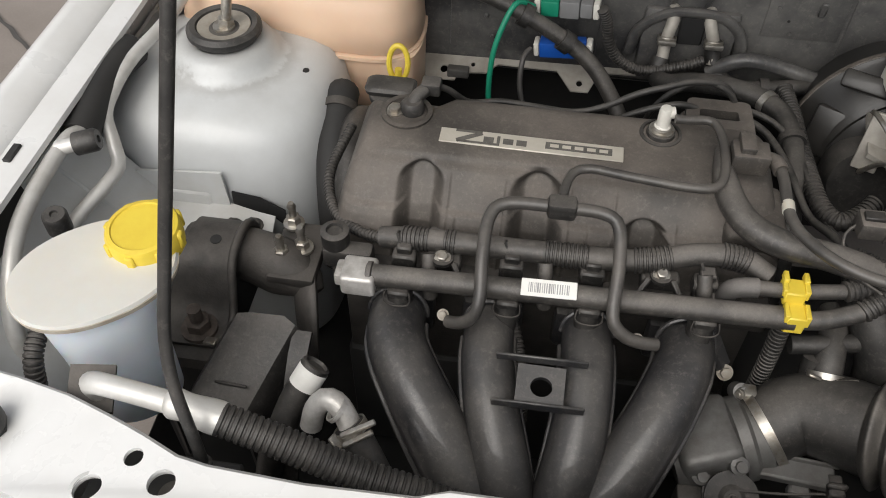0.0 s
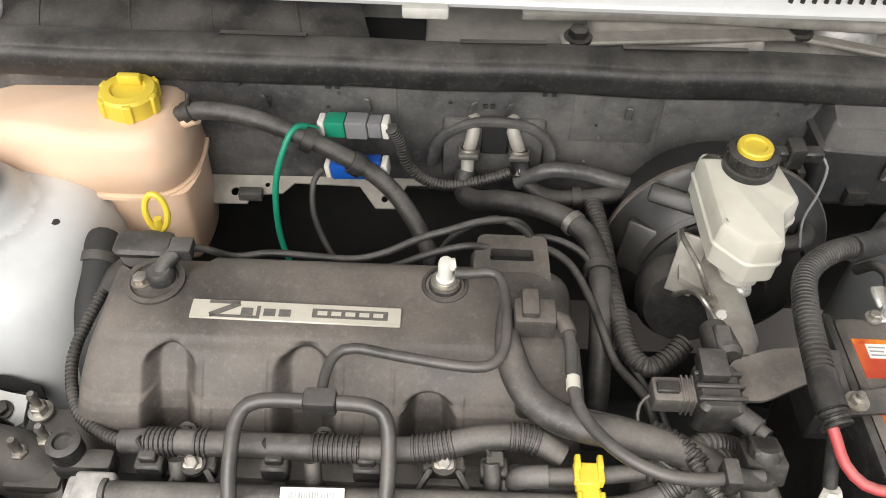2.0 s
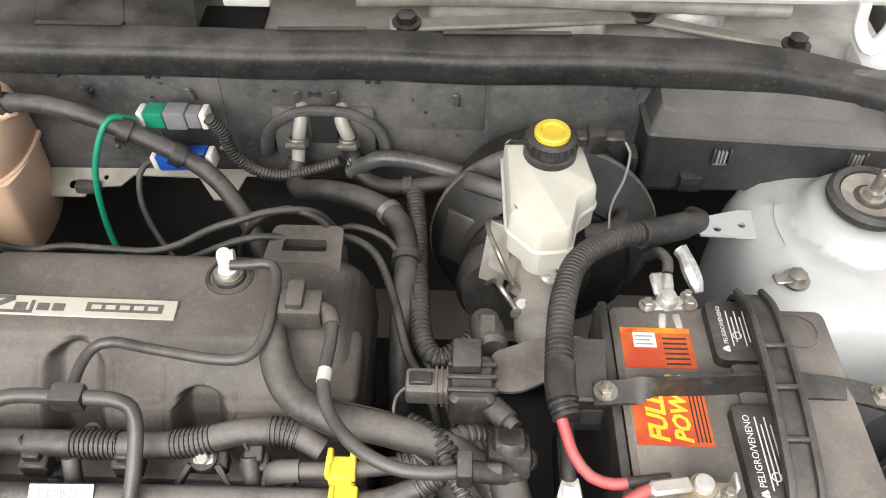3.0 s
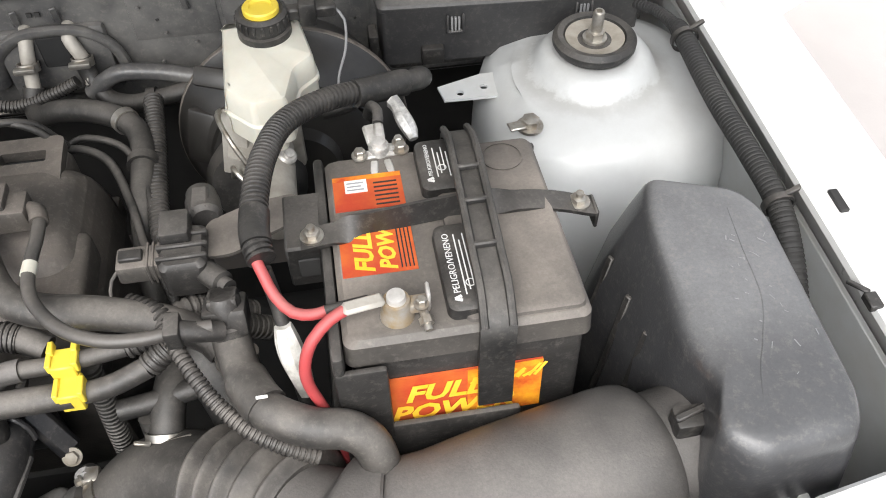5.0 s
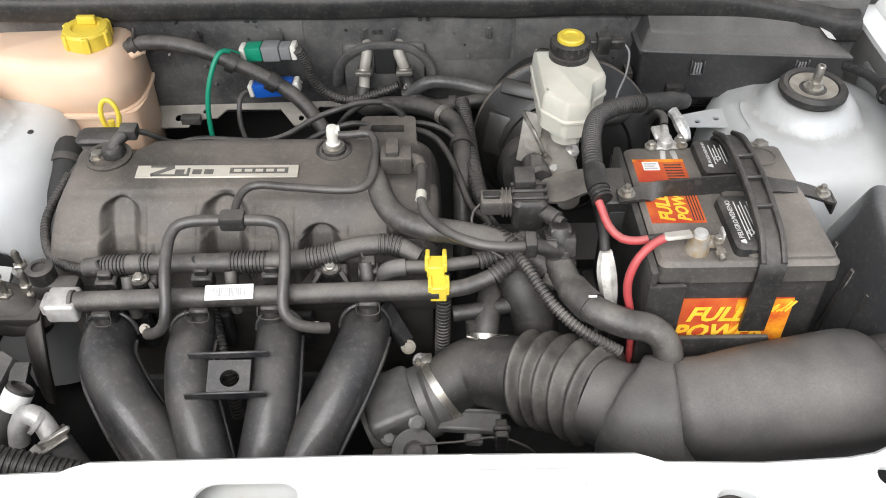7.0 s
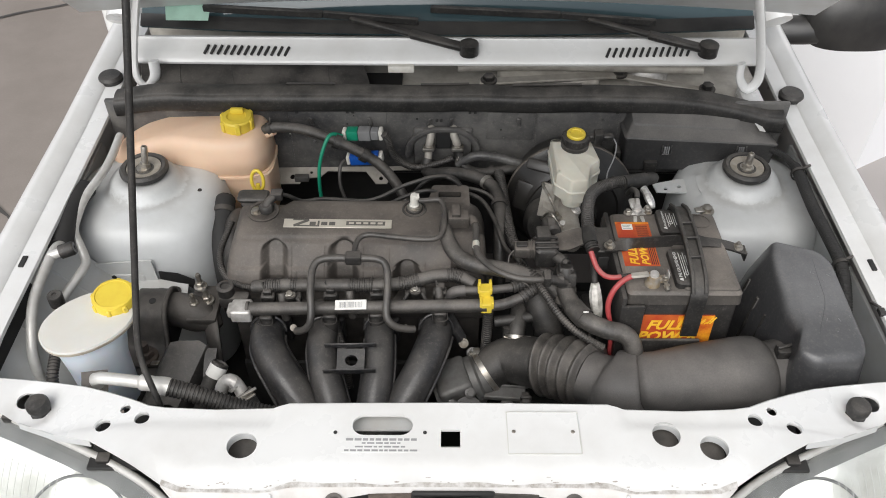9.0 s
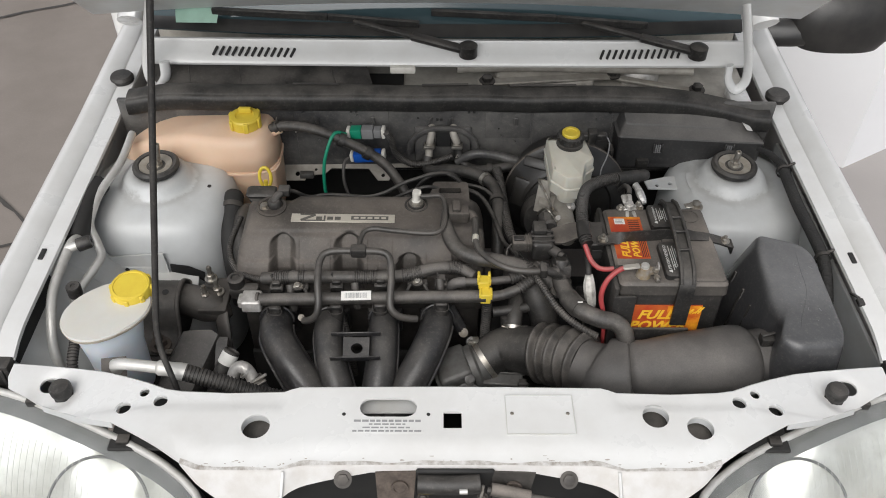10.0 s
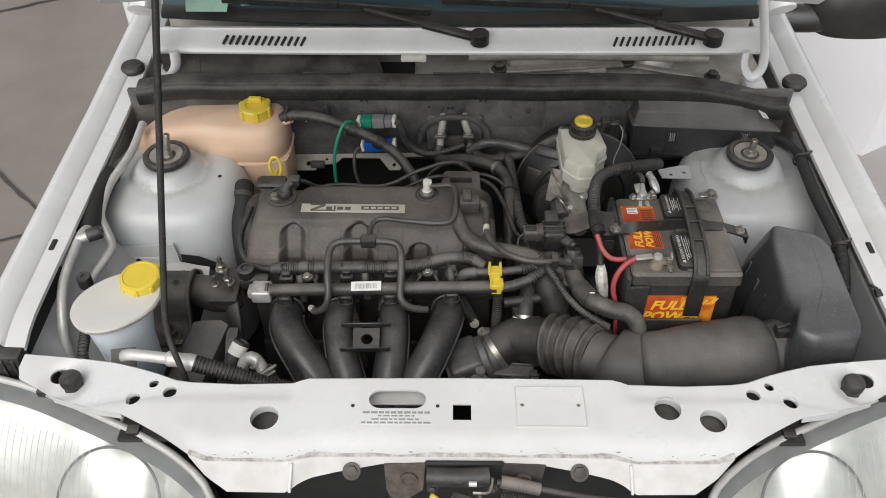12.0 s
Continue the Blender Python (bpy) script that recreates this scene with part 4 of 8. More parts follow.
for s in (-1, 1):
    lamp = thing("headlamp", (s * 0.55, -0.56, 0.60), "headlamp with clear ribbed glass and bright reflector", "headlamp", "headlamps")
    flip = lambda rows: [[(s * x, y, z) for x, y, z in row] for row in rows]
    lens = part("lens", strip(flip(lamp_surface(0.0, 0.0)), 0.003), M_lens, lamp, "clear headlamp glass")
    lens.visible_shadow = False
    part("rim", strip(flip(lamp_surface(0.0, 0.004, 26, 24)[:4]), 0.002), M_rim, lamp, "grey plastic rim band")
    top = smooth_line(RIM, 0.01)
    part("gasket", tube([(s * p[0], p[1] + 0.004, p[2] + 0.001) for p in top[::4]], 0.0055, 10, 0.02), M_pipe, lamp, "pale rubber gasket")
    bowl = []
    for row in lamp_surface(0.03, 0.045):
        bowl.append([(s * x, y + 0.02 * math.sin((x - 0.36) / 0.38 * math.pi), z - 0.05 * max(0, math.sin((x - 0.36) / 0.38 * math.pi * 2)) ** 2) for x, y, z in row])
    part("reflector", strip(bowl, 0.002), M_reflector, lamp, "bright chrome reflector")
    ring = aim((s * 0.505, -0.622, 0.700), (s * 0.12, -0.62, 0.77))
    part("bowl_rim", tube([tuple(ring @ Vector((0.078 * math.cos(a), 0.078 * math.sin(a), 0))) for a in np.linspace(0, 2 * math.pi, 40)], 0.0022, 8, 0.006), M_rim, lamp, "grey rim of the inner bowl")
    part("bulb_shield", lathe([(0.020, 0), (0.023, 0.005), (0.018, 0.016), (0.008, 0.022), (0, 0.023)], 28, aim((s * 0.50, -0.600, 0.655), (0, -0.7, 0.7))), M_iron, lamp, "dark bulb shield")
    ribs = []
    rows = lamp_surface(0.012, 0.003, 240)
    for k in range(98, 240):
        line = [(s * row[k][0], row[k][1], row[k][2]) for row in rows[3:]]
        ribs.append(tube(line, 0.00045, 5, 0.04))
    for r_ in ribs:
        rb = part("rib", r_, M_ribs, lamp)
        rb.visible_shadow = False
    for f in (0.33, 0.62):
        p = top[int(f * (len(top) - 1))]
        part("clip", box(s * p[0] - 0.009, s * p[0] + 0.009, p[1] - 0.003, p[1] + 0.012, p[2] - 0.004, p[2] + 0.010, 0.002, 2), M_black, lamp, "dark retaining clip")
    part("back_shell", strip([[(s * p[0], p[1] + dy, p[2] + dz) for p in top] for dy, dz in ((0.003, -0.002), (0.02, -0.03), (0.03, -0.16))], 0.002), M_black, lamp)
part("radiator", box(-0.36, 0.36, -0.60, -0.57, 0.40, 0.80, 0.004), M_dark, car)
part("grille_back", box(-0.64, 0.64, -0.75, -0.70, 0.35, 0.70, 0.01), M_dark, car)
part("bumper", box(-0.80, 0.80, -0.86, -0.72, 0.32, 0.62, 0.04, 4), M_paint, car)
latch = thing("bonnet_latch", (0, -0.64, 0.80), "greasy steel bonnet latch with a yellow lever", "latch")
part("latch_plate", strip([[(-0.097, -0.650, 0.856), (-0.045, -0.650, 0.858)], [(-0.095, -0.664, 0.820), (-0.048, -0.664, 0.818)], [(-0.090, -0.668, 0.806), (-0.070, -0.668, 0.800)]], 0.003), M_rust, latch, "brownish steel latch plate")
part("side_plate", strip([[(0.052, -0.650, 0.858), (0.108, -0.650, 0.856)], [(0.054, -0.664, 0.812), (0.100, -0.664, 0.822)]], 0.003), M_iron, latch)
for x in (-0.066, 0.08):
    part("pressed_ring", lathe([(0.011, 0), (0.011, 0.003), (0.008, 0.003), (0.007, 0.001), (0, 0.001)], 22, aim((x, -0.659, 0.836), (0, -0.94, 0.34))), M_rust, latch)
part("lock_barrel", tube([(-0.042, -0.662, 0.848), (0.0, -0.664, 0.850), (0.036, -0.662, 0.850)], 0.0125, 20, 0.006), M_black, latch, "black lock barrel")
part("back_rail", box(-0.045, 0.055, -0.652, -0.646, 0.79, 0.862, 0.002, 1), M_dark, latch)
part("latch_hook", tube([(0.016, -0.672, 0.826), (0.034, -0.674, 0.830), (0.038, -0.674, 0.842), (0.040, -0.668, 0.856)], 0.0022, 8), M_steel, latch)
part("catch", join(bar((-0.012, -0.672, 0.818), (0.020, -0.676, 0.806), 0.014, 0.006, 0.002), bar((0.018, -0.676, 0.806), (0.026, -0.674, 0.824), 0.010, 0.005, 0.002)), M_iron, latch)
part("grey_tip", lathe([(0.0035, 0), (0.0035, 0.010), (0, 0.010)], 12, aim((0.010, -0.676, 0.8555), (1, 0, 0))), M_pipe, latch)
part("lever", bar((-0.032, -0.676, 0.826), (-0.043, -0.690, 0.792), 0.013, 0.006, 0.002), M_yellow, latch, "yellow release lever")
part("spring", tube([(0.052, -0.676, 0.808), (0.070, -0.676, 0.808), (0.086, -0.676, 0.808)], 0.0115, 14, 0.002, (0.0036, 0.003)), M_steel, latch, "steel coil spring")
part("cable", tube([(0.045, -0.668, 0.846), (0.10, -0.672, 0.836), (0.17, -0.674, 0.818), (0.27, -0.674, 0.795)], 0.0045), M_black, latch)
part("cable_end", tube([(0.05, -0.667, 0.846), (0.075, -0.669, 0.841), (0.10, -0.672, 0.836)], 0.0085, 14), M_lid, latch)
for x in (-0.036, 0.040):
    part("bolt", bolt_mesh((x, -0.668, 0.830), 0.005, 0.005, (0, -1, 0.3)), M_iron, latch)
shift(latch, 0, -0.006, 0.011)

# prop rod
rod = solo("prop_rod", tube([(-0.378, -0.527, 0.838), (-0.379, -0.524, 0.866), (-0.384, -0.517, 0.893), (-0.391, -0.506, 0.922), (-0.3945, -0.492, 0.95), (-0.391, -0.476, 0.99), (-0.376, -0.433, 1.11), (-0.352, -0.366, 1.30), (-0.320, -0.275, 1.555)], 0.0043, 12, 0.02), M_black,
           "thin black bonnet prop rod standing behind the front panel", "prop rod")
part("grommet", lathe([(0.0042, -0.006), (0.0062, -0.006), (0.0068, 0.004), (0.0042, 0.006)], 18, Matrix.Translation((-0.3785, -0.526, 0.849))), M_rubber, rod)
part("rod_clip", box(-0.388, -0.370, -0.535, -0.519, 0.832, 0.838, 0.001, 1), M_black, rod)

# ---- engine ----
engine = thing("engine", (-0.15, -0.2, 0.38), "dusty dark petrol engine with a plastic cam cover", "engine")
part("block", box(-0.36, 0.06, -0.25, -0.02, 0.40, 0.60, 0.012), M_dark, engine)
part("head", join(box(-0.355, 0.055, -0.245, -0.055, 0.60, 0.745, 0.006), box(-0.36, 0.06, -0.262, -0.05, 0.735, 0.762, 0.004)), M_iron, engine)
part("gearbox", box(0.06, 0.34, -0.34, -0.05, 0.40, 0.60, 0.04, 4), M_dark, engine)


def cam_cover():
    """Rounded cover with three round-topped hollows down its front."""
    xs0, xs1 = -0.366, 0.066
    table = [(0.755, 0, -0.240, -0.062), (0.785, 0.002, -0.231, -0.065), (0.800, 0.005, -0.222, -0.067), (0.812, 0.008, -0.212, -0.070), (0.824, 0.012, -0.200, -0.076),
             (0.834, 0.018, -0.189, -0.083), (0.8395, 0.023, -0.181, -0.088), (0.8422, 0.030, -0.174, -0.094), (0.8435, 0.042, -0.160, -0.102)]
    cols = list(zip(*table))
    rings = []
    for z in np.r_[np.linspace(0.755, 0.842, 64), 0.8435]:
        inset, y0, y1 = (float(np.interp(z, cols[0], c)) for c in cols[1:])
        ring = rrect(xs0 + inset, xs1 - inset, y0, y1, 0.022, float(z), 8)
        fine = []
        for a, b in zip(ring, ring[1:] + ring[:1]):
            k = 330 if abs(a[0] - b[0]) > 0.1 else 1
            fine += [tuple(a[i] + (b[i] - a[i]) * j / k for i in range(3)) for j in range(k)]
        out = []
        for x, y, zz in fine:
            if y < y0 + 0.012:
                hollow = 0
                for xc, w, top in ((-0.281, 0.0245, 0.8400), (-0.169, 0.0285, 0.8415), (-0.066, 0.0255, 0.818)):
                    d = math.hypot((x - xc) / w, max(0, zz - (top - w * 0.7)) * 1.43 / w)
                    hollow = max(hollow, ease((1 - d) / 0.62))
                y += 0.019 * hollow
                y -= 0.0050 * ease((0.808 - zz) / 0.0015) * (1 - hollow)
                y += 0.0035 * ease(1 - abs(zz - 0.8385) / 0.004) * (1 - hollow)
                for xe, zt in ((-0.254, 0.832), (-0.201, 0.832), (-0.138, 0.832), (-0.096, 0.832), (-0.038, 0.815), (-0.246, 0.806), (-0.120, 0.806)):
                    if zz < zt:
                        y -= 0.0016 * ease(1 - abs(x - xe) / 0.0022)
            if y > y1 - 0.012 and x < -0.262 and zz > 0.815:
                y -= 0.026 * min(1, (-0.262 - x) / 0.03) * min(1, (zz - 0.815) / 0.012)
            out.append((x, y, zz))
        rings.append(out)
    return loft(rings)


cover = part("cam_cover", cam_cover(), M_cover, engine, "dusty dark grey plastic cam cover", 55)
for x in (-0.262, -0.150):
    part("cover_bolt", bolt_mesh((x, -0.2385, 0.795), 0.0055, 0.006, (0, -0.7, 0.7)), M_iron, cover, "dull steel bolt")
part("coil_box", loft([rrect(-0.033 + i, 0.038 - i, -0.112 + i, -0.052 - i, 0.008, z) for z, i in ((0.77, 0), (0.822, 0.0), (0.829, 0.002), (0.831, 0.006))]), M_cover, cover)
part("coil_frame", plate(rounded([(-0.033, -0.110), (0.038, -0.110), (0.036, -0.050), (-0.027, -0.050)], 0.008), [rounded([(-0.0165, -0.0815), (0.0235, -0.0815), (0.0225, -0.0675), (-0.0155, -0.0675)], 0.002, 2)], 0.010, lambda x, y: 0.843 - 0.10 * max(0, -0.085 - y), 0.010, 0.012), M_cover, cover, "raised frame with an open slot")
part("coil_slot", box(-0.018, 0.025, -0.083, -0.066, 0.8305, 0.8325, 0), M_hole, cover, "dark slot")
part("step_block", box(0.005, 0.062, -0.222, -0.150, 0.77, 0.826, 0.008, 3), M_cover, cover)
badge = part("badge", moved(box(-0.089, 0.089, -0.0095, 0.0095, 0, 0.0018, 0.0006, 1), pose(-0.181, -0.1515, 0.8440, 5, -0.3, -1)), M_badge, cover, "worn pale metal badge")
BADGE = pose(-0.181, -0.1515, 0.8459, 5, -0.3, -1)
rnd = random.Random(2)
part("emblem", join(*[moved(bar((a, b, 0.0002), (c, d, 0.0002), w, 0.0004, 0), BADGE) for a, b, c, d, w in (
    (-0.074, 0.0068, -0.048, 0.0068, 0.003), (-0.048, 0.0062, -0.072, -0.0066, 0.005), (-0.072, -0.0068, -0.030, -0.0068, 0.0026),
    (-0.046, -0.0015, -0.036, -0.0015, 0.0072), (-0.033, -0.0008, -0.030, -0.0008, 0.0105), (-0.027, -0.0015, -0.017, -0.0015, 0.0072), (-0.014, -0.0015, -0.004, -0.0015, 0.0072))]), M_emblem, badge, "dark stylised emblem")
part("emblem_frame", join(*[moved(bar((a, b, 0.0002), (c, d, 0.0002), w, 0.0004, 0), BADGE) for a, b, c, d, w in (
    (0.014, 0, 0.078, 0, 0.0088),)]), M_emblem, badge, "dark emblem plate")
for k in range(5):
    part("emblem_mark", moved(bar((0.0185 + 0.0118 * k, 0, 0.0005), (0.0268 + 0.0118 * k, 0, 0.0005), 0.0040, 0.0004, 0), BADGE), M_badge, badge)
part("sensor_pit", lathe([(0.026, 0), (0.026, 0.0035), (0.021, 0.0035), (0.020, 0.001), (0, 0.001)], 30, Matrix.Translation((-0.308, -0.122, 0.8425))), M_cover, cover)
sensor = part("cam_sensor", join(lathe([(0.012, 0), (0.012, 0.012), (0.009, 0.016), (0, 0.016)], 20, Matrix.Translation((-0.303, -0.118, 0.840))), tube([(-0.303, -0.118, 0.850), (-0.299, -0.110, 0.856), (-0.292, -0.102, 0.859)], 0.0072),
                                 box(-0.297, -0.277, -0.106, -0.088, 0.853, 0.867, 0.0025)), M_black, cover, "black cam sensor with its plug")
part("bolt", bolt_mesh((-0.320, -0.122, 0.843), 0.0065, 0.008), M_steel, cover)
part("filler_neck", lathe([(0.020, 0), (0.020, 0.03), (0, 0.03)], 28, Matrix.Translation((-0.335, -0.068, 0.796))), M_cover, cover)
cap = part("oil_cap", join(loft([rrect(-0.361 - i, -0.309 + i, -0.082 - i, -0.054 + i, 0.008, z) for z, i in ((0.826, -0.003), (0.828, 0), (0.833, 0.001), (0.836, -0.002))]), lathe([(0.022, 0), (0.024, 0.004), (0.024, 0.010), (0.021, 0.012)], 28, Matrix.Translation((-0.335, -0.068, 0.815)))), M_black, cover, "dark oil filler cap")
dip = solo("dipstick_handle", tube([(-0.335 + 0.0105 * math.cos(a), -0.026 + 0.004 * math.sin(a), 0.831 + 0.020 * math.sin(a)) for a in np.linspace(0, 2 * math.pi, 16)], 0.0032, 8, 0.004),
           M_yellow, "yellow ring handle of the oil dipstick", "dipstick")
part("stem", tube([(-0.335, -0.028, 0.825), (-0.335, -0.030, 0.80), (-0.335, -0.03, 0.74)], 0.004), M_yellow, dip)
valve = thing("breather_valve", (-0.055, -0.126, 0.843), "cream plastic breather valve in a dusty rubber grommet", "valve")
part("grommet", lathe([(0.0215, -0.006), (0.0215, 0.003), (0.0205, 0.0055), (0.0175, 0.006), (0.0165, 0.004), (0.0145, 0.004), (0.0135, 0.008), (0.011, 0.0095), (0, 0.0095)], 36, Matrix.Translation((-0.055, -0.126, 0.842))), M_rubber, valve, "dusty rubber grommet")
part("collar", lathe([(0.0105, 0.008), (0.0125, 0.0085), (0.0125, 0.0105), (0.010, 0.011), (0.010, 0.0135), (0.0085, 0.0145), (0, 0.0145)], 24, Matrix.Translation((-0.055, -0.126, 0.842))), M_steel, valve, "thin steel collar")
part("nozzle", join(lathe([(0.0088, 0.008), (0.0088, 0.014), (0.0066, 0.016), (0.0066, 0.032), (0.0055, 0.036), (0, 0.037)], 22, Matrix.Translation((-0.055, -0.126, 0.842))),
                    tube([(-0.055, -0.126, 0.872), (-0.050, -0.1255, 0.8725), (-0.0465, -0.125, 0.8728)], 0.0058)), M_white, valve, "cream plastic elbow")
shift(valve, -0.001, 0.013, -0.003)


def hose(pts, r, label, mat=None, corr=None, group="hoses", name="hose", cat="hose", seg=14):
    return solo(name, tube(pts, r, seg, 0.006, corr), mat or M_hose, label, cat, group)


hose([(-0.048, -0.125, 0.8727), (-0.036, -0.124, 0.872), (-0.018, -0.122, 0.872), (-0.009, -0.130, 0.872), (-0.005, -0.165, 0.874), (-0.008, -0.200, 0.874), (-0.018, -0.217, 0.875), (-0.04, -0.219, 0.874), (-0.09, -0.209, 0.870), (-0.125, -0.201, 0.867),
      (-0.140, -0.207, 0.865), (-0.146, -0.225, 0.862), (-0.147, -0.246, 0.857)], 0.0044, "thin shiny black breather hose over the cam cover", M_gloss)
arch = hose([(-0.236, -0.322, 0.774), (-0.224, -0.329, 0.784), (-0.213, -0.330, 0.797), (-0.209, -0.320, 0.814), (-0.211, -0.292, 0.835), (-0.209, -0.258, 0.851), (-0.194, -0.246, 0.857), (-0.15, -0.246, 0.859), (-0.11, -0.248, 0.859), (-0.096, -0.258, 0.853),
             (-0.093, -0.290, 0.834), (-0.0945, -0.314, 0.818), (-0.092, -0.326, 0.806), (-0.080, -0.331, 0.796), (-0.064, -0.329, 0.788), (-0.052, -0.325, 0.783)], 0.0059, "shiny black rubber hose bent into an arch over the fuel rail", M_gloss)
part("hose_tee", join(box(-0.160, -0.134, -0.255, -0.237, 0.850, 0.868, 0.004, 2)), M_black, arch, "black plastic tee")
end_hose = hose([(-0.006, -0.150, 0.862, 0.0050), (-0.005, -0.168, 0.862, 0.0085), (-0.003, -0.190, 0.860, 0.0115), (0.004, -0.214, 0.855), (0.018, -0.235, 0.851), (0.045, -0.250, 0.849), (0.09, -0.258, 0.846), (0.135, -0.268, 0.838), (0.170, -0.285, 0.826), (0.184, -0.302, 0.818)], 0.0128, "thick dusty rubber breather hose over the engine's end")
thick = hose([(0.179, -0.290, 0.838), (0.184, -0.312, 0.836), (0.192, -0.335, 0.838), (0.205, -0.356, 0.840), (0.232, -0.371, 0.838), (0.254, -0.374, 0.834), (0.268, -0.380, 0.824), (0.275, -0.390, 0.80), (0.276, -0.396, 0.74)], 0.0140, "thick dusty rubber breather hose leading to the intake duct")
part("collar", tube([(0.188, -0.325, 0.837), (0.196, -0.342, 0.8385), (0.203, -0.353, 0.8398)], 0.0158, 20, 0.004), M_hose, thick)
part("paint_mark", box(0.198, 0.206, -0.3535, -0.3515, 0.8545, 0.8565, 0.0004, 1), M_sticker, thick, "white paint mark")
part("clamp", band((0.170, -0.285, 0.826), (0.55, -0.6, -0.35), 0.0130, 0.009, 0.002), M_iron, end_hose, "dull steel hose clamp")
part("seam_line", tube([(0.020, -0.2255, 0.8545), (0.046, -0.2375, 0.8530), (0.09, -0.2465, 0.8510), (0.133, -0.257, 0.8435)], 0.0011, 6), M_hose, end_hose, "moulding seam")
# loom along the head
hose([(-0.372, -0.10, 0.80), (-0.381, -0.154, 0.792), (-0.378, -0.185, 0.786), (-0.362, -0.218, 0.785), (-0.336, -0.240, 0.790), (-0.305, -0.254, 0.798)], 0.0055, "ribbed black cable sleeve round the cover's corner", M_black, (0.0042, 0.001), "cable sleeves", "cable_sleeve", "cable")
LOOM = [(-0.31, -0.252, 0.799), (-0.27, -0.255, 0.806), (-0.19, -0.257, 0.809), (-0.10, -0.259, 0.813), (-0.06, -0.258, 0.818), (-0.02, -0.252, 0.826), (0.015, -0.252, 0.826), (0.04, -0.262, 0.818)]
loom = hose(LOOM, 0.0105, "dusty wrapped wiring loom along the engine head", M_hose, None, "cable sleeves", "wiring_loom", "cable")
for x0, x1 in ((-0.29, -0.258), (-0.250, -0.225), (-0.160, -0.115), (-0.080, -0.035), (-0.005, 0.03)):
    line = [p for p in smooth_line(LOOM, 0.004) if x0 <= p[0] <= x1]
    part("ribbed_sleeve", tube([tuple(p) for p in line[::3]], 0.0118, 16, 0.003, (0.0038, 0.0014)), M_black, loom)
for x, z in ((-0.262, 0.806), (-0.155, 0.812), (-0.015, 0.822)):
    part("branch", tube([(x, -0.268, z - 0.004), (x + 0.002, -0.280, z - 0.02), (x + 0.004, -0.285, z - 0.045)], 0.007), M_hose, loom)

# fuel rail
rail = thing("fuel_rail", (-0.14, -0.297, 0.79), "dusty dark fuel rail with a white bar label", "fuel rail")
RA, RB = Vector((-0.312, -0.296, 0.7955)), Vector((0.060, -0.299, 0.8095))
part("rail_tube", tube([tuple(RA), tuple(RA.lerp(RB, 0.5)), tuple(RB)], 0.0104, 20, 0.02), M_hose, rail)
part("end_ring", lathe([(0.0104, -0.003), (0.0122, -0.002), (0.0122, 0.002), (0.0104, 0.003)], 24, aim(tuple(RA), (1, 0, 0.04))), M_hose, rail)
part("rail_block", join(box(-0.338, -0.306, -0.311, -0.280, 0.779, 0.803, 0.004, 3), box(-0.345, -0.332, -0.304, -0.282, 0.782, 0.797, 0.003, 2)), M_alu, rail, "cast aluminium end block")
part("damper", join(box(-0.364, -0.315, -0.276, -0.256, 0.772, 0.796, 0.006, 2), lathe([(0.0135, 0), (0.0135, 0.016), (0.008, 0.018), (0.007, 0.015), (0, 0.015)], 24, Matrix.Translation((-0.352, -0.262, 0.795)))), M_black, rail)
tag = part("bar_label", moved(box(-0.0245, 0.0245, -0.0080, 0.0080, 0, 0.0012, 0.0005, 1), pose(-0.150, -0.3013, 0.8122, 24, -2.2, 0)), M_sticker, rail, "white label with a bar pattern")
rnd = random.Random(8)
x = -0.018
bars = []
while x < 0.018:
    w = rnd.choice((0.0006, 0.001, 0.0016))
    bars.append(moved(box(x, x + w, -0.0045, 0.0045, 0.0012, 0.0014, 0), pose(-0.150, -0.3013, 0.8122, 24, -2.2, 0)))
    x += w + rnd.choice((0.0006, 0.001, 0.0013))
part("bars", join(*bars), M_greyink, tag)
for x in (-0.285, -0.185, -0.112, -0.012):
    z = 0.792 + (x + 0.325) * 0.0415
    inj = part("injector", join(lathe([(0.010, -0.035), (0.012, -0.02), (0.012, 0.0), (0, 0.0)], 20, aim((x, -0.292, z - 0.012), (0, 0.35, 1))),
                                box(x - 0.010, x + 0.010, -0.3085, -0.298, z - 0.015, z - 0.006, 0.002, 1)), M_black, rail, "black fuel injector")
    part("wire_clip", tube([(x - 0.011, -0.309, z - 0.003), (x - 0.012, -0.3125, z - 0.012), (x - 0.006, -0.3135, z - 0.017), (x + 0.006, -0.3135, z - 0.017), (x + 0.012, -0.3125, z - 0.012), (x + 0.011, -0.309, z - 0.003)], 0.0008, 6), M_iron, inj, "dull steel wire clip")
    pl = part("plug", join(box(x - 0.011, x + 0.011, -0.276, -0.260, z - 0.012, z + 0.007, 0.002, 1), box(x - 0.007, x + 0.007, -0.272, -0.259, z + 0.006, z + 0.015, 0.0015, 1)), M_black, inj, "black injector plug")
    part("plug_wire", tube([(x - 0.004, -0.265, z + 0.014), (x - 0.008, -0.260, z + 0.022), (x - 0.006, -0.254, z + 0.018)], 0.0014, 6), M_rubber, inj, "thin wires")
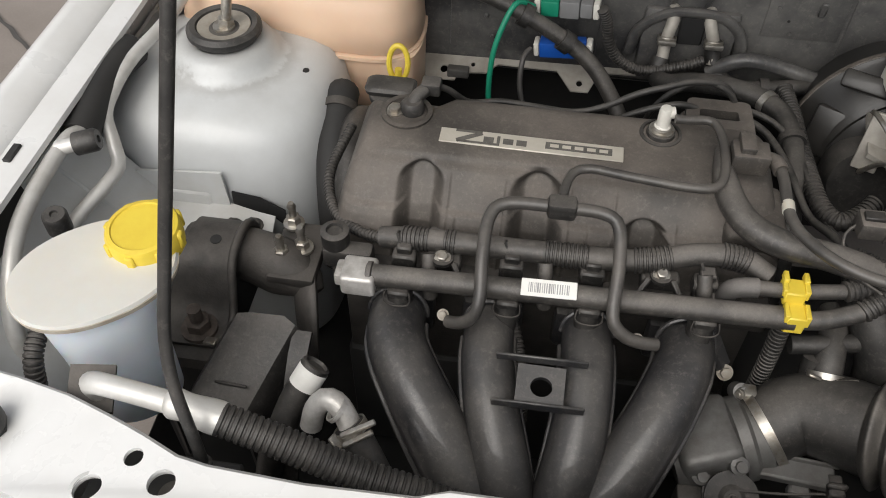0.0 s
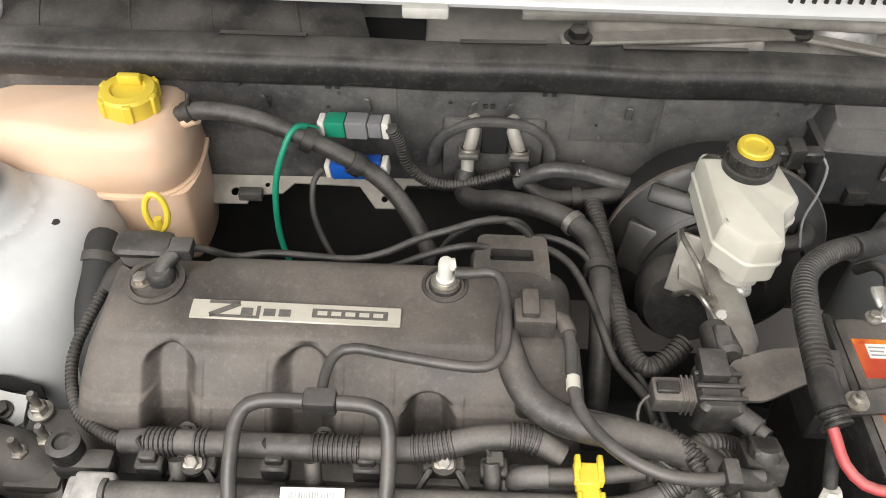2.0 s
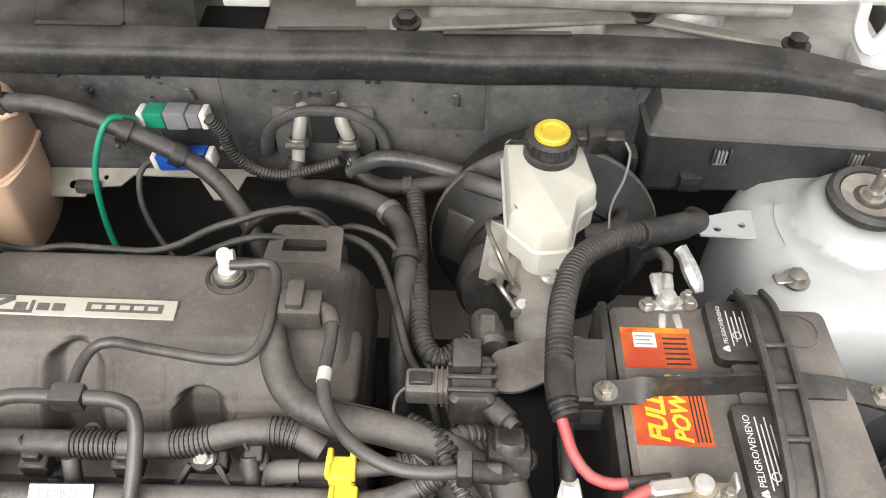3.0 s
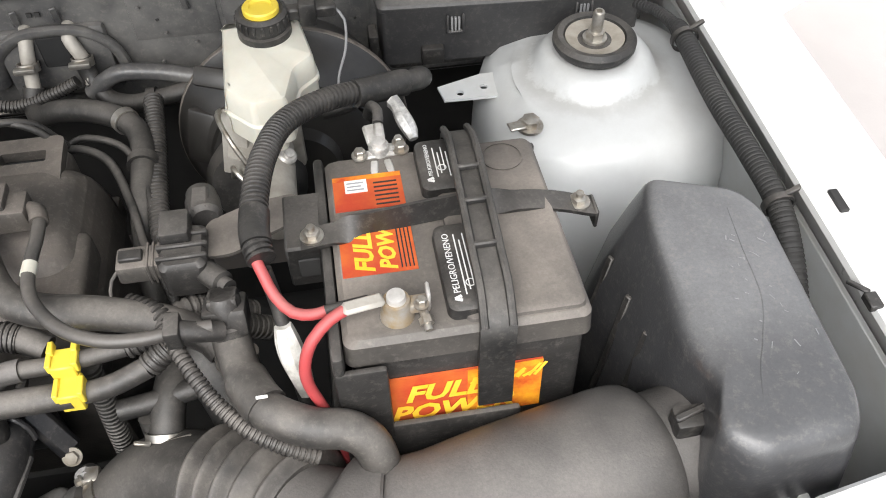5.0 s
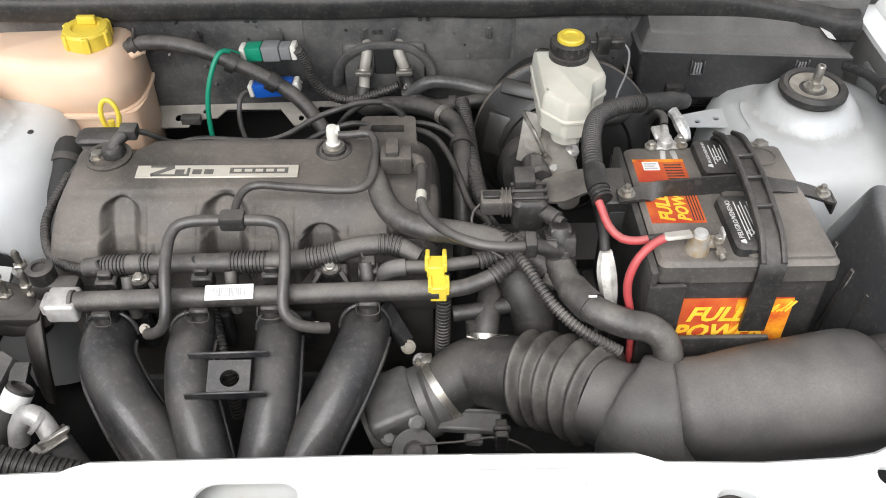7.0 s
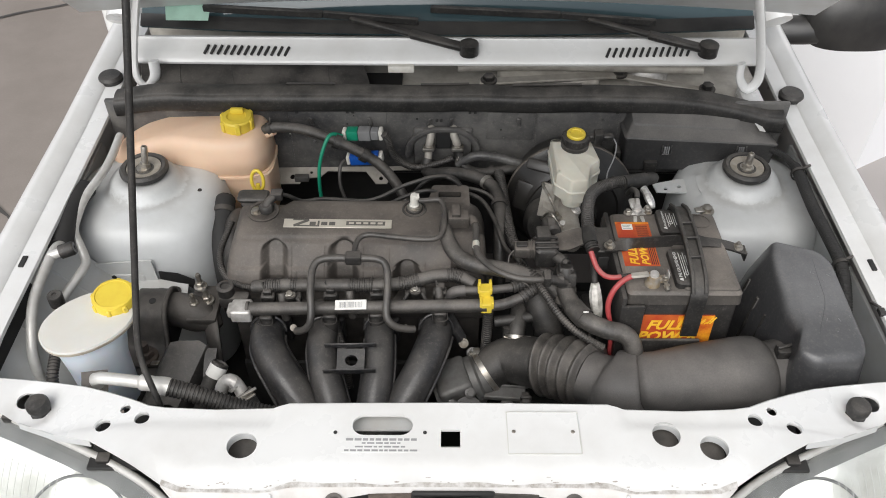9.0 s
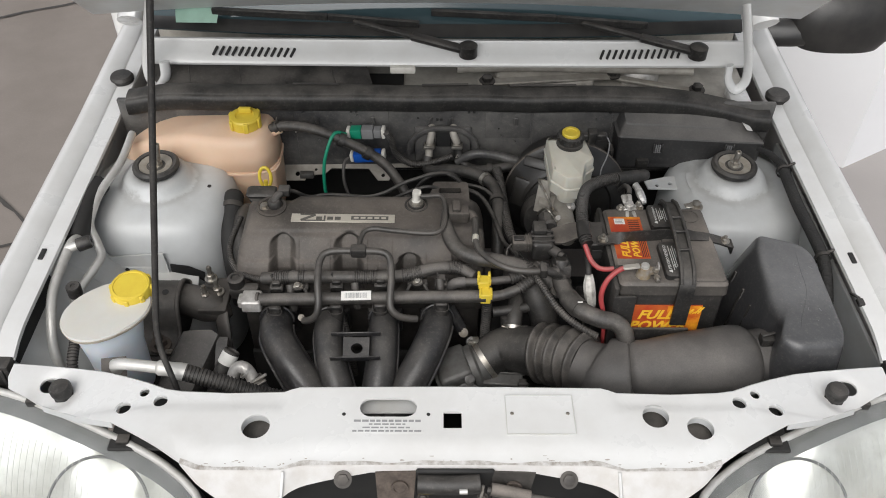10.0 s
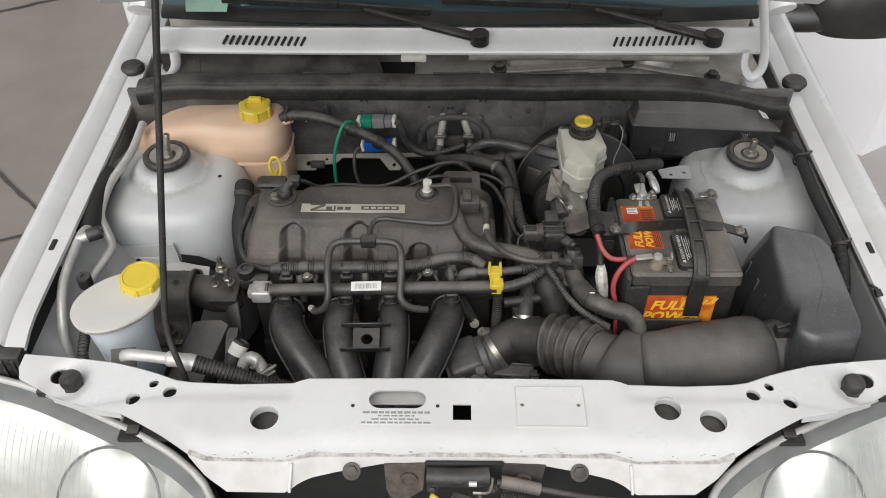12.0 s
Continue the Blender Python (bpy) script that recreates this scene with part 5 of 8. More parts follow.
for x, y in ((-0.249, -0.271), (-0.0515, -0.2675)):
    z = 0.792 + (x + 0.325) * 0.0415
    br = part("bracket", join(box(x - 0.017, x + 0.017, y - 0.004, y + 0.010, z - 0.012, z + 0.004, 0.002, 1), lathe([(0.010, 0), (0.010, 0.004), (0, 0.004)], 20, Matrix.Translation((x, y, z + 0.003))),
                              *[bar((x + k * 0.010, y - 0.003, z + 0.004), (x + k * 0.021, y - 0.017, z - 0.010), 0.005, 0.006, 0.001) for k in (-1, 1)],
                              bar((x - 0.018, y - 0.015, z - 0.010), (x + 0.018, y - 0.015, z - 0.010), 0.005, 0.006, 0.001)), M_black, rail, "black forked bracket")
    part("bolt", bolt_mesh((x, y, z + 0.006), 0.0054, 0.008, (0, -0.3, 1)), M_steel, br)
for x in (-0.242, -0.066):
    part("bolt", bolt_mesh((x, -0.312, 0.770), 0.0038, 0.005, (0, -0.7, 0.7)), M_cup, rail)
part("regulator", tube([(0.006, -0.276, 0.790), (0.005, -0.279, 0.806), (0.007, -0.281, 0.818), (0.016, -0.283, 0.8245), (0.027, -0.283, 0.826)], 0.0088, 18, 0.004), M_duct, rail, "dusty bent fuel union")
part("regulator_flange", lathe([(0.014, 0), (0.014, 0.005), (0.011, 0.007), (0, 0.007)], 24, aim((0.006, -0.275, 0.797), (0, -0.2, 1))), M_black, rail)
part("return_pipe", tube([(0.024, -0.283, 0.826), (0.045, -0.282, 0.825), (0.075, -0.279, 0.825), (0.10, -0.276, 0.826)], 0.0068), M_hose, rail)
part("feed_pipe", tube([(0.055, -0.299, 0.808), (0.085, -0.297, 0.810), (0.115, -0.29, 0.818)], 0.0085), M_hose, rail)
clip = thing("pipe_clip", (0.058, -0.29, 0.815), "bright yellow plastic clip joining two pipes", "clip")
part("upper_half", join(box(0.048, 0.066, -0.2915, -0.273, 0.817, 0.8325, 0.0012, 1), box(0.046, 0.050, -0.290, -0.274, 0.826, 0.835, 0.0008, 1), box(0.064, 0.0685, -0.290, -0.274, 0.824, 0.835, 0.0008, 1)), M_yellow, clip)
part("lower_half", join(box(0.051, 0.068, -0.3085, -0.2875, 0.801, 0.8205, 0.0012, 1), box(0.049, 0.053, -0.308, -0.292, 0.810, 0.823, 0.0008, 1), box(0.066, 0.0705, -0.308, -0.292, 0.810, 0.823, 0.0008, 1)), M_yellow, clip)
for x in (0.0490, 0.0660):
    part("ear", box(x - 0.0022, x + 0.0022, -0.280, -0.269, 0.830, 0.8375, 0.0008, 1), M_yellow, clip)
hose([(0.10, -0.276, 0.826), (0.125, -0.268, 0.830), (0.15, -0.255, 0.835), (0.19, -0.24, 0.80)], 0.0095, "ribbed black fuel hose", M_hose, (0.005, 0.0012))
hose([(0.115, -0.29, 0.818), (0.13, -0.282, 0.826), (0.155, -0.268, 0.832), (0.20, -0.25, 0.79)], 0.010, "ribbed black fuel hose", M_hose, (0.005, 0.0012))

# intake runners
inlet = thing("intake_manifold", (-0.15, -0.40, 0.55), "satin black plastic intake manifold with four curved runners", "manifold")
RUN = [(1.06, [(-0.287, -0.302, 0.744), (-0.281, -0.335, 0.744), (-0.253, -0.379, 0.730), (-0.222, -0.416, 0.704), (-0.190, -0.454, 0.668), (-0.165, -0.492, 0.61)]),
       (0.92, [(-0.199, -0.304, 0.746), (-0.197, -0.337, 0.746), (-0.188, -0.379, 0.732), (-0.174, -0.422, 0.708), (-0.163, -0.462, 0.67), (-0.158, -0.502, 0.61)]),
       (0.92, [(-0.1085, -0.302, 0.748), (-0.107, -0.332, 0.748), (-0.108, -0.374, 0.734), (-0.114, -0.420, 0.708), (-0.124, -0.460, 0.67), (-0.138, -0.502, 0.61)]),
       (1.02, [(-0.018, -0.300, 0.748), (-0.023, -0.325, 0.748), (-0.041, -0.367, 0.733), (-0.065, -0.408, 0.708), (-0.092, -0.450, 0.672), (-0.12, -0.492, 0.61)])]
for wide, pts in RUN:
    x, y, z = pts[0]
    crown = [(x, y + dy, z - dz, wide * r) for dy, dz, r in ((0.0250, 0.004, 0.0020), (0.0245, 0.004, 0.0080), (0.0215, 0.003, 0.0145), (0.0160, 0.002, 0.0200), (0.0090, 0.001, 0.0238))]
    part("runner", tube(crown + [(*p, wide * (0.0255, 0.0262, 0.0272, 0.0285, 0.030, 0.030)[i]) for i, p in enumerate(pts)], 0.03, 36, 0.004), M_runner, inlet, "satin black curved runner")
    line = smooth_line(pts, 0.006)
    for k, lift in ((-1, -0.008), (1, -0.002)):
        ridge = []
        for i, p in enumerate(line[1:-1]):
            d = line[i + 2][:2] - line[i][:2]
            d = d / (np.hypot(*d) + 1e-9)
            r = wide * (0.0256 + 0.0026 * min(1, i / 20))
            ridge.append((p[0] - k * d[1] * r, p[1] + k * d[0] * r, p[2] + lift))
        part("seam", tube(ridge[::3], 0.0030, 8, 0.006), M_runner, inlet, "moulded seam ridge")
    rim = [(x + wide * 0.0262 * math.cos(a), y + 0.006 + 0.010 * math.sin(a), z + wide * 0.0245 * math.sin(a) - 0.001) for a in np.linspace(0.0, math.pi, 16)]
    part("crown_ridge", tube(rim, 0.0026, 8, 0.005), M_runner, inlet, "moulded ridge round the runner's head")
    part("flange", box(x - 0.03, x + 0.03, -0.268, -0.252, 0.68, 0.735, 0.006, 2), M_runner, inlet)
for a, b in (((-0.235, -0.405, 0.690), (-0.200, -0.47, 0.65)), ((-0.085, -0.405, 0.690), (-0.112, -0.47, 0.65))):
    part("web", bar(a, b, 0.040, 0.010, 0.003), M_runner, inlet, "web between two runners")
hose([(-0.190, -0.250, 0.765), (-0.187, -0.262, 0.750), (-0.178, -0.290, 0.738), (-0.169, -0.316, 0.726), (-0.163, -0.335, 0.700), (-0.160, -0.345, 0.66)], 0.0072, "ribbed black hose between two runners", M_black, (0.0045, 0.0011))
part("plenum", tube([(-0.30, -0.47, 0.52), (-0.16, -0.48, 0.51), (0.0, -0.47, 0.52)], 0.06, 24, 0.02), M_runner, inlet)
def web_z(x, y):
    return 0.767 + (y + 0.370) * 0.42
part("bridge", plate([(-0.164, -0.383), (-0.122, -0.383), (-0.122, -0.349), (-0.164, -0.349)], [circle(-0.142, -0.366, 0.0088, 20, 1.1, 0.9)], 0.004, web_z), M_runner, inlet, "black bridge plate with a round hole")
for y in (-0.384, -0.347):
    part("bridge_flange", bar((-0.184, y, web_z(0, y) + 0.004), (-0.104, y, web_z(0, y) + 0.006), 0.003, 0.009, 0.001), M_runner, inlet)
for ob in inlet.children:
    if ob.name.startswith("bridge"):
        shift(ob, -0.005, -0.006, -0.004)
part("bolt", bolt_mesh((0.0262, -0.296, 0.714), 0.0055, 0.007, (0.1, -0.7, 0.7)), M_cup, inlet)
part("bolt_arm", bar((0.000, -0.27, 0.755), (0.0255, -0.290, 0.712), 0.02, 0.012, 0.004), M_runner, inlet)

# throttle and intake duct
throttle = thing("throttle_body", (0.02, -0.36, 0.64), "grimy aluminium throttle body with a cable drum", "throttle")
TB = aim((0.052, -0.346, 0.688), (1, 0.28, 0.30))
part("housing", lathe([(0.030, -0.075), (0.034, -0.05), (0.034, -0.016), (0.040, -0.014), (0.040, -0.004), (0.0355, 0.0), (0.0355, 0.012), (0, 0.012)], 40, TB), M_cast, throttle, "grimy cast throttle housing")
part("flange_block", box(-0.033, 0.036, -0.036, 0.036, -0.070, -0.012, 0.010, 3, TB), M_cast, throttle, "square cast body")
for at in ((0.006, -0.392, 0.686), (0.0398, -0.317, 0.716), (0.0355, -0.388, 0.705)):
    part("boss", lathe([(0.0085, -0.014), (0.0085, 0.002), (0.0050, 0.003), (0.0050, 0.007), (0, 0.007)], 18, aim(at, (0.1, -0.6, 0.8))), M_cast, throttle)
part("sensor", box(-0.012, 0.014, -0.410, -0.392, 0.640, 0.668, 0.004, 2), M_black, throttle, "black throttle sensor")
part("cable_drum", lathe([(0.024, 0), (0.024, 0.003), (0.021, 0.004), (0.021, 0.009), (0.024, 0.010), (0.024, 0.013), (0.012, 0.014), (0.008, 0.018), (0, 0.018)], 32, aim((0.033, -0.400, 0.672), (0, -0.6, 0.8))), M_black, throttle, "black cable drum")
bracket = part("cable_bracket", join(bar((0.046, -0.374, 0.688), (0.124, -0.380, 0.688), 0.022, 0.010, 0.002), bar((0.046, -0.364, 0.695), (0.128, -0.370, 0.695), 0.003, 0.006, 0.001), bar((0.084, -0.390, 0.678), (0.104, -0.392, 0.678), 0.012, 0.012, 0.003)), M_cast, throttle, "flat grey cable bracket")
part("cable_clip", join(box(0.116, 0.130, -0.398, -0.376, 0.664, 0.694, 0.002, 1), box(0.114, 0.132, -0.392, -0.386, 0.688, 0.698, 0.002, 1)), M_black, bracket, "black square cable clip")
part("cable", tube([(0.034, -0.404, 0.690), (0.08, -0.400, 0.688), (0.118, -0.392, 0.682), (0.15, -0.395, 0.668), (0.17, -0.40, 0.64)], 0.0014, 8), M_black, throttle)
part("bolt", bolt_mesh((0.033, -0.411, 0.686), 0.0038, 0.005, (0, -0.6, 0.8)), M_iron, throttle)
duct = thing("intake_duct", (0.25, -0.41, 0.70), "dusty grey-black rubber intake duct with bellows and a round resonator", "intake duct")
part("elbow", tube([(0.056, -0.343, 0.691, 0.0335), (0.070, -0.337, 0.698, 0.0350), (0.092, -0.328, 0.707, 0.0375), (0.120, -0.334, 0.718, 0.040), (0.152, -0.354, 0.731, 0.041)], 0.04, 32, 0.006), M_rubber, duct)
BEL = [(0.146, -0.350, 0.729), (0.170, -0.364, 0.741), (0.198, -0.386, 0.756), (0.216, -0.402, 0.764)]
bel = smooth_line(BEL, 0.002)
part("bellows", tube([(*p[:3], 0.0450 + 0.0052 * math.sin(i / len(bel) * 2 * math.pi * 5 - 1.4) + 0.003 * i / len(bel)) for i, p in enumerate(bel)], 0.045, 36, 0.002), M_hose, duct, "ribbed rubber bellows")
part("sleeve", tube([(0.206, -0.397, 0.760, 0.0430), (0.222, -0.407, 0.761, 0.0432), (0.229, -0.411, 0.761, 0.0460), (0.233, -0.414, 0.761, 0.0525), (0.239, -0.417, 0.761, 0.0565), (0.252, -0.421, 0.761, 0.0585), (0.272, -0.4245, 0.762, 0.0590), (0.280, -0.4255, 0.763, 0.0580), (0.285, -0.426, 0.764, 0.0550), (0.287, -0.426, 0.765, 0.0480)], 0.05, 40, 0.003), M_duct, duct, "smooth rubber sleeve")
part("resonator", tube([(0.274, -0.424, 0.772, 0.0430), (0.284, -0.424, 0.773, 0.0478), (0.292, -0.424, 0.774, 0.0494), (0.315, -0.423, 0.772, 0.0525), (0.36, -0.418, 0.773, 0.0568), (0.425, -0.410, 0.775, 0.0600), (0.450, -0.406, 0.776, 0.0595), (0.462, -0.404, 0.777, 0.0565), (0.467, -0.403, 0.777, 0.050)], 0.05, 44, 0.004), M_duct, duct, "round black plastic resonator")
part("outlet", tube([(0.455, -0.406, 0.779, 0.046), (0.497, -0.400, 0.784, 0.046), (0.515, -0.396, 0.788, 0.050), (0.550, -0.390, 0.792, 0.054), (0.580, -0.386, 0.794, 0.045)], 0.047, 32, 0.006), M_duct, duct)
part("clamp", join(band((0.064, -0.3400, 0.6945), (0.85, 0.36, 0.45), 0.0352, 0.009, 0.002), box(0.040, 0.052, -0.326, -0.312, 0.716, 0.724, 0.002), bolt_mesh((0.038, -0.322, 0.720), 0.0035, 0.005, (-0.8, -0.5, 0.3))), M_steel, duct, "steel hose clamp")
branch = part("branch_pipe", tube([(0.108, -0.318, 0.728), (0.110, -0.300, 0.744), (0.114, -0.275, 0.755), (0.120, -0.240, 0.755)], 0.0138, 20, 0.006), M_rubber, duct)
part("branch_clamp", band((0.109, -0.305, 0.741), (0.08, 0.75, 0.6), 0.0152, 0.006), M_steel, branch, "steel hose clamp")
part("clamp_screw", join(bar((0.112, -0.318, 0.752), (0.132, -0.316, 0.754), 0.004, 0.003), bar((0.100, -0.317, 0.752), (0.088, -0.316, 0.756), 0.004, 0.003)), M_steel, branch)

# air filter box
airbox = thing("air_filter_box", (0.55, -0.31, 0.55), "large dusty black plastic air filter box", "air filter")
AB_LOW = [(0.448, -0.240), (0.492, -0.172), (0.588, -0.192), (0.602, -0.25), (0.600, -0.440), (0.584, -0.472), (0.500, -0.474), (0.480, -0.448), (0.490, -0.404), (0.472, -0.360)]
AB_TOP = [(0.495, -0.252), (0.507, -0.213), (0.573, -0.236), (0.587, -0.262), (0.583, -0.428), (0.571, -0.453), (0.503, -0.459), (0.481, -0.440), (0.494, -0.404), (0.487, -0.362)]
part("lid", morph(AB_LOW, AB_TOP, ((0.60, 0, 0), (0.70, 0.12, 0), (0.79, 0.48, 0), (0.835, 0.78, 0), (0.856, 0.93, 0), (0.866, 0.985, 0.001), (0.872, 1, 0.004), (0.8755, 1, 0.009), (0.8770, 1, 0.016), (0.8775, 1, 0.026)), 0.013), M_filter, airbox, "dusty black plastic lid", 50)
part("mould_line", tube([(0.556, -0.262, 0.8770), (0.552, -0.30, 0.8772), (0.548, -0.345, 0.8772), (0.534, -0.38, 0.8772), (0.524, -0.40, 0.8772), (0.512, -0.437, 0.8765)], 0.0008, 8), M_filter, airbox)
rnd = random.Random(13)
for k in range(26):
    x, y = rnd.uniform(0.530, 0.580), rnd.uniform(-0.42, -0.27)
    a = rnd.gauss(2.0, 0.5)
    d = rnd.uniform(0.0015, 0.007)
    part("scuff", bar((x, y, 0.8777), (x + d * math.cos(a), y + d * math.sin(a), 0.8777), rnd.uniform(0.0004, 0.0010), 0.0003, 0), M_grey, airbox, "pale scuff mark")
for x0, y0, x1, y1 in ((0.457, -0.26, 0.478, -0.25), (0.462, -0.30, 0.480, -0.29), (0.468, -0.335, 0.483, -0.325)):
    part("side_rib", bar((x0, y0, 0.70), (x1, y1, 0.82), 0.006, 0.004), M_black, airbox)
part("base", morph(AB_LOW, AB_LOW, ((0.48, 0, 0.015), (0.585, 0, -0.004), (0.605, 0, -0.005), (0.608, 0, 0.0)), 0.03), M_black, airbox)
part("latch", join(box(0.472, 0.505, -0.415, -0.397, 0.822, 0.840, 0.003), bar((0.47, -0.41, 0.845), (0.505, -0.40, 0.845), 0.005, 0.004)), M_black, airbox, "small black plastic latch")

# ---- battery ----
battery = thing("battery", (0.346, -0.249, 0.69), "dusty black car battery with orange labels and a rubber carrying strap", "battery")
part("case", box(0.266, 0.428, -0.340, -0.158, 0.69, 0.862, 0.006, 3), M_black, battery)
lid = part("lid", loft([rrect(0.262 + i, 0.432 - i, -0.344 + i, -0.154 - i, 0.008, z) for z, i in ((0.858, 0.002), (0.860, 0), (0.878, 0.001), (0.882, 0.005))]), M_lid, battery, "dusty grey-black battery lid")
part("lid_step", loft([rrect(0.345 + i, 0.428 - i, -0.338 + i, -0.160 - i, 0.006, z) for z, i in ((0.881, 0), (0.8845, 0.001), (0.886, 0.004))]), M_lid, lid)
part("moulded_ring", lathe([(0.0150, 0), (0.0150, 0.0012), (0.0165, 0.0012), (0.0165, 0), (0.0150, 0)], 32, Matrix.Translation((0.402, -0.182, 0.8858))), M_lid, lid, "round moulded ring")
for k, (y0, y1) in enumerate(((-0.334, -0.252), (-0.216, -0.156))):
    vc = part("vent_cover", loft([rrect(0.334 + i, 0.370 - i, y0 + i, y1 - i, 0.007, z) for z, i in ((0.881, 0), (0.890, 0.001), (0.893, 0.005))]), M_black, battery, "black vent cover with white warning print")
    writing("PELIGRO/VENENO", 0.0068 if k == 0 else 0.0045, pose(0.3445, y0 + 0.014, 0.8932, 0, 0, 90), M_whiteprint, "warning_print", vc)
    for j in range(5):
        part("print_line", box(0.3478 + 0.0032 * j, 0.3487 + 0.0032 * j, y0 + 0.012 + 0.004 * (j % 3), y1 - 0.014 - 0.006 * (j % 2), 0.8930, 0.8933, 0), M_whiteprint, vc)
    part("warning_triangle", moved(join(box(0, 0.0048, 0, 0.0006, 0, 0.0003, 0), bar((0.0003, 0, 0.0001), (0.0024, 0.0046, 0.0001), 0.0022, 0.0003, 0), bar((0.0045, 0, 0.0001), (0.0024, 0.0046, 0.0001), 0.0022, 0.0003, 0)), pose(0.3445, y0 + 0.007, 0.8931, 0, 0, 90)), M_whiteprint, vc)
    part("warning_ring", lathe([(0.0028, 0), (0.0035, 0), (0.0035, 0.0003), (0.0028, 0.0003), (0.0028, 0)], 20, Matrix.Translation((0.3525, y0 + 0.022, 0.8931))), M_whiteprint, vc)
top_label = part("top_label", join(box(0.268, 0.321, -0.284, -0.232, 0.882, 0.8826, 0), box(0.268, 0.321, -0.218, -0.180, 0.882, 0.8826, 0)), M_orange, battery, "orange and yellow printed label")
SLANT = Matrix(((1, 0.28, 0, 0), (0, 1, 0, 0), (0, 0, 1, 0), (0, 0, 0, 1)))
TURN = Euler((0, 0, radians(90))).to_matrix().to_4x4()
for words, x in (("FULL", 0.2905), ("POWER", 0.3065)):
    writing(words, 0.0185 if words == "FULL" else 0.0165, Matrix.Translation((x, -0.282, 0.8828)) @ TURN @ SLANT, M_gold, "lettering", top_label, "", 0.035)
part("price_patch", box(0.277, 0.294, -0.199, -0.185, 0.8826, 0.8831, 0), M_sticker, top_label, "small white sticker")
for k in range(3):
    part("print_line", box(0.2785, 0.2915 - 0.002 * (k % 2), -0.197 + 0.0038 * k, -0.1955 + 0.0038 * k, 0.8831, 0.8833, 0), M_greyink, top_label)
part("gold_band", box(0.268, 0.321, -0.185, -0.180, 0.8827, 0.8829, 0), M_flame, top_label)
for k in range(6):
    part("print_line", box(0.299, 0.317, -0.215 + 0.0048 * k, -0.2135 + 0.0048 * k, 0.8826, 0.8829, 0), M_ink, top_label)
for k in range(4):
    part("print_line", box(0.3095 + 0.0028 * k, 0.3105 + 0.0028 * k, -0.281, -0.236 - 0.004 * (k % 2), 0.8826, 0.8829, 0), M_ink, top_label)
front_label = part("front_label", box(0.282, 0.399, -0.3425, -0.3405, 0.780, 0.836, 0), M_orange, battery, "orange and gold printed label")
part("flame_field", box(0.345, 0.399, -0.3430, -0.3420, 0.780, 0.836, 0), M_flame, front_label, "yellow and orange flame print")
writing("FULL", 0.026, pose(0.2995, -0.3436, 0.8085, 90, 0, 0) @ SLANT, M_gold, "lettering", front_label, "", 0.035)
writing("POWER", 0.026, pose(0.2880, -0.3436, 0.7850, 90, 0, 0) @ SLANT, M_gold, "lettering", front_label, "", 0.035)
rnd = random.Random(5)
for k in range(12):
    part("flame", moved(box(-0.0012, 0.0012, -0.0002, 0.0002, 0, rnd.uniform(0.008, 0.018), 0), pose(0.347 + 0.0042 * k, -0.3436, 0.820, 0, rnd.uniform(25, 60), 0)), M_gold, front_label)
tray = part("tray", box(0.24, 0.45, -0.36, -0.14, 0.655, 0.69, 0.006, 2), M_black, battery, "black plastic battery tray")
for x0, x1, y0, y1, z1 in ((0.254, 0.262, -0.352, -0.150, 0.880), (0.254, 0.290, -0.353, -0.347, 0.864), (0.288, 0.383, -0.353, -0.347, 0.794), (0.254, 0.438, -0.150, -0.143, 0.865)):
    part("tray_wall", box(x0, x1, y0, y1, 0.66, z1, 0.003, 2), M_black, tray)
strap = [(0.356, -0.350, 0.80), (0.356, -0.350, 0.855), (0.357, -0.347, 0.882), (0.358, -0.33, 0.895), (0.358, -0.28, 0.909), (0.360, -0.22, 0.911), (0.362, -0.175, 0.904), (0.362, -0.148, 0.888), (0.362, -0.143, 0.85)]
ln = smooth_line(strap, 0.006)
st_a = [[tuple(p + np.array([w * (1.0 + 0.08 * ease((-0.300 - p[1]) / 0.05)) + 0.008, 0, 0])) for p in ln] for w in (-0.0115, -0.004, 0.004, 0.0115)]
carry = part("carry_strap", strip(st_a, 0.004), M_rubber, battery, "black rubber carrying strap")
for w in (-0.0095, 0.0095):
    part("strap_edge", tube([tuple(p + np.array([w + 0.008, 0, 0.003])) for p in ln[len(ln) // 4: -6: 4]], 0.003, 8), M_rubber, carry)
for i in (22, 28, 34):
    part("strap_rung", bar(tuple(ln[i] + np.array([-0.001, 0, 0.003])), tuple(ln[i] + np.array([0.017, 0, 0.003])), 0.004, 0.005), M_rubber, carry)
battery.rotation_euler = (radians(-3.5), 0, 0)
shift(battery, -0.003, -0.014, 0.001)
hold = thing("hold_down_bar", (0.35, -0.24, 0.89), "dusty black twisted battery hold-down bar", "bar")
hold_line = smooth_line([(0.238, -0.248, 0.8875), (0.262, -0.246, 0.889), (0.35, -0.241, 0.894), (0.40, -0.238, 0.890), (0.430, -0.237, 0.883), (0.452, -0.237, 0.8745), (0.460, -0.237, 0.872)], 0.006)
up_edge, low_edge = [], []
for i, p in enumerate(hold_line):
    u = i / (len(hold_line) - 1)
    a = math.pi / 2 * 0.90 * ease(min((u - 0.11) / 0.13, (0.72 - u) / 0.22))
    d = np.array([0.02, math.cos(a), math.sin(a)]) * 0.0098
    up_edge.append(tuple(p + d))
    low_edge.append(tuple(p - d))
part("bar", strip([up_edge, low_edge], 0.003), M_black, hold)
part("end_tab", box(0.459, 0.462, -0.247, -0.227, 0.856, 0.8735, 0.001, 1), M_black, hold)
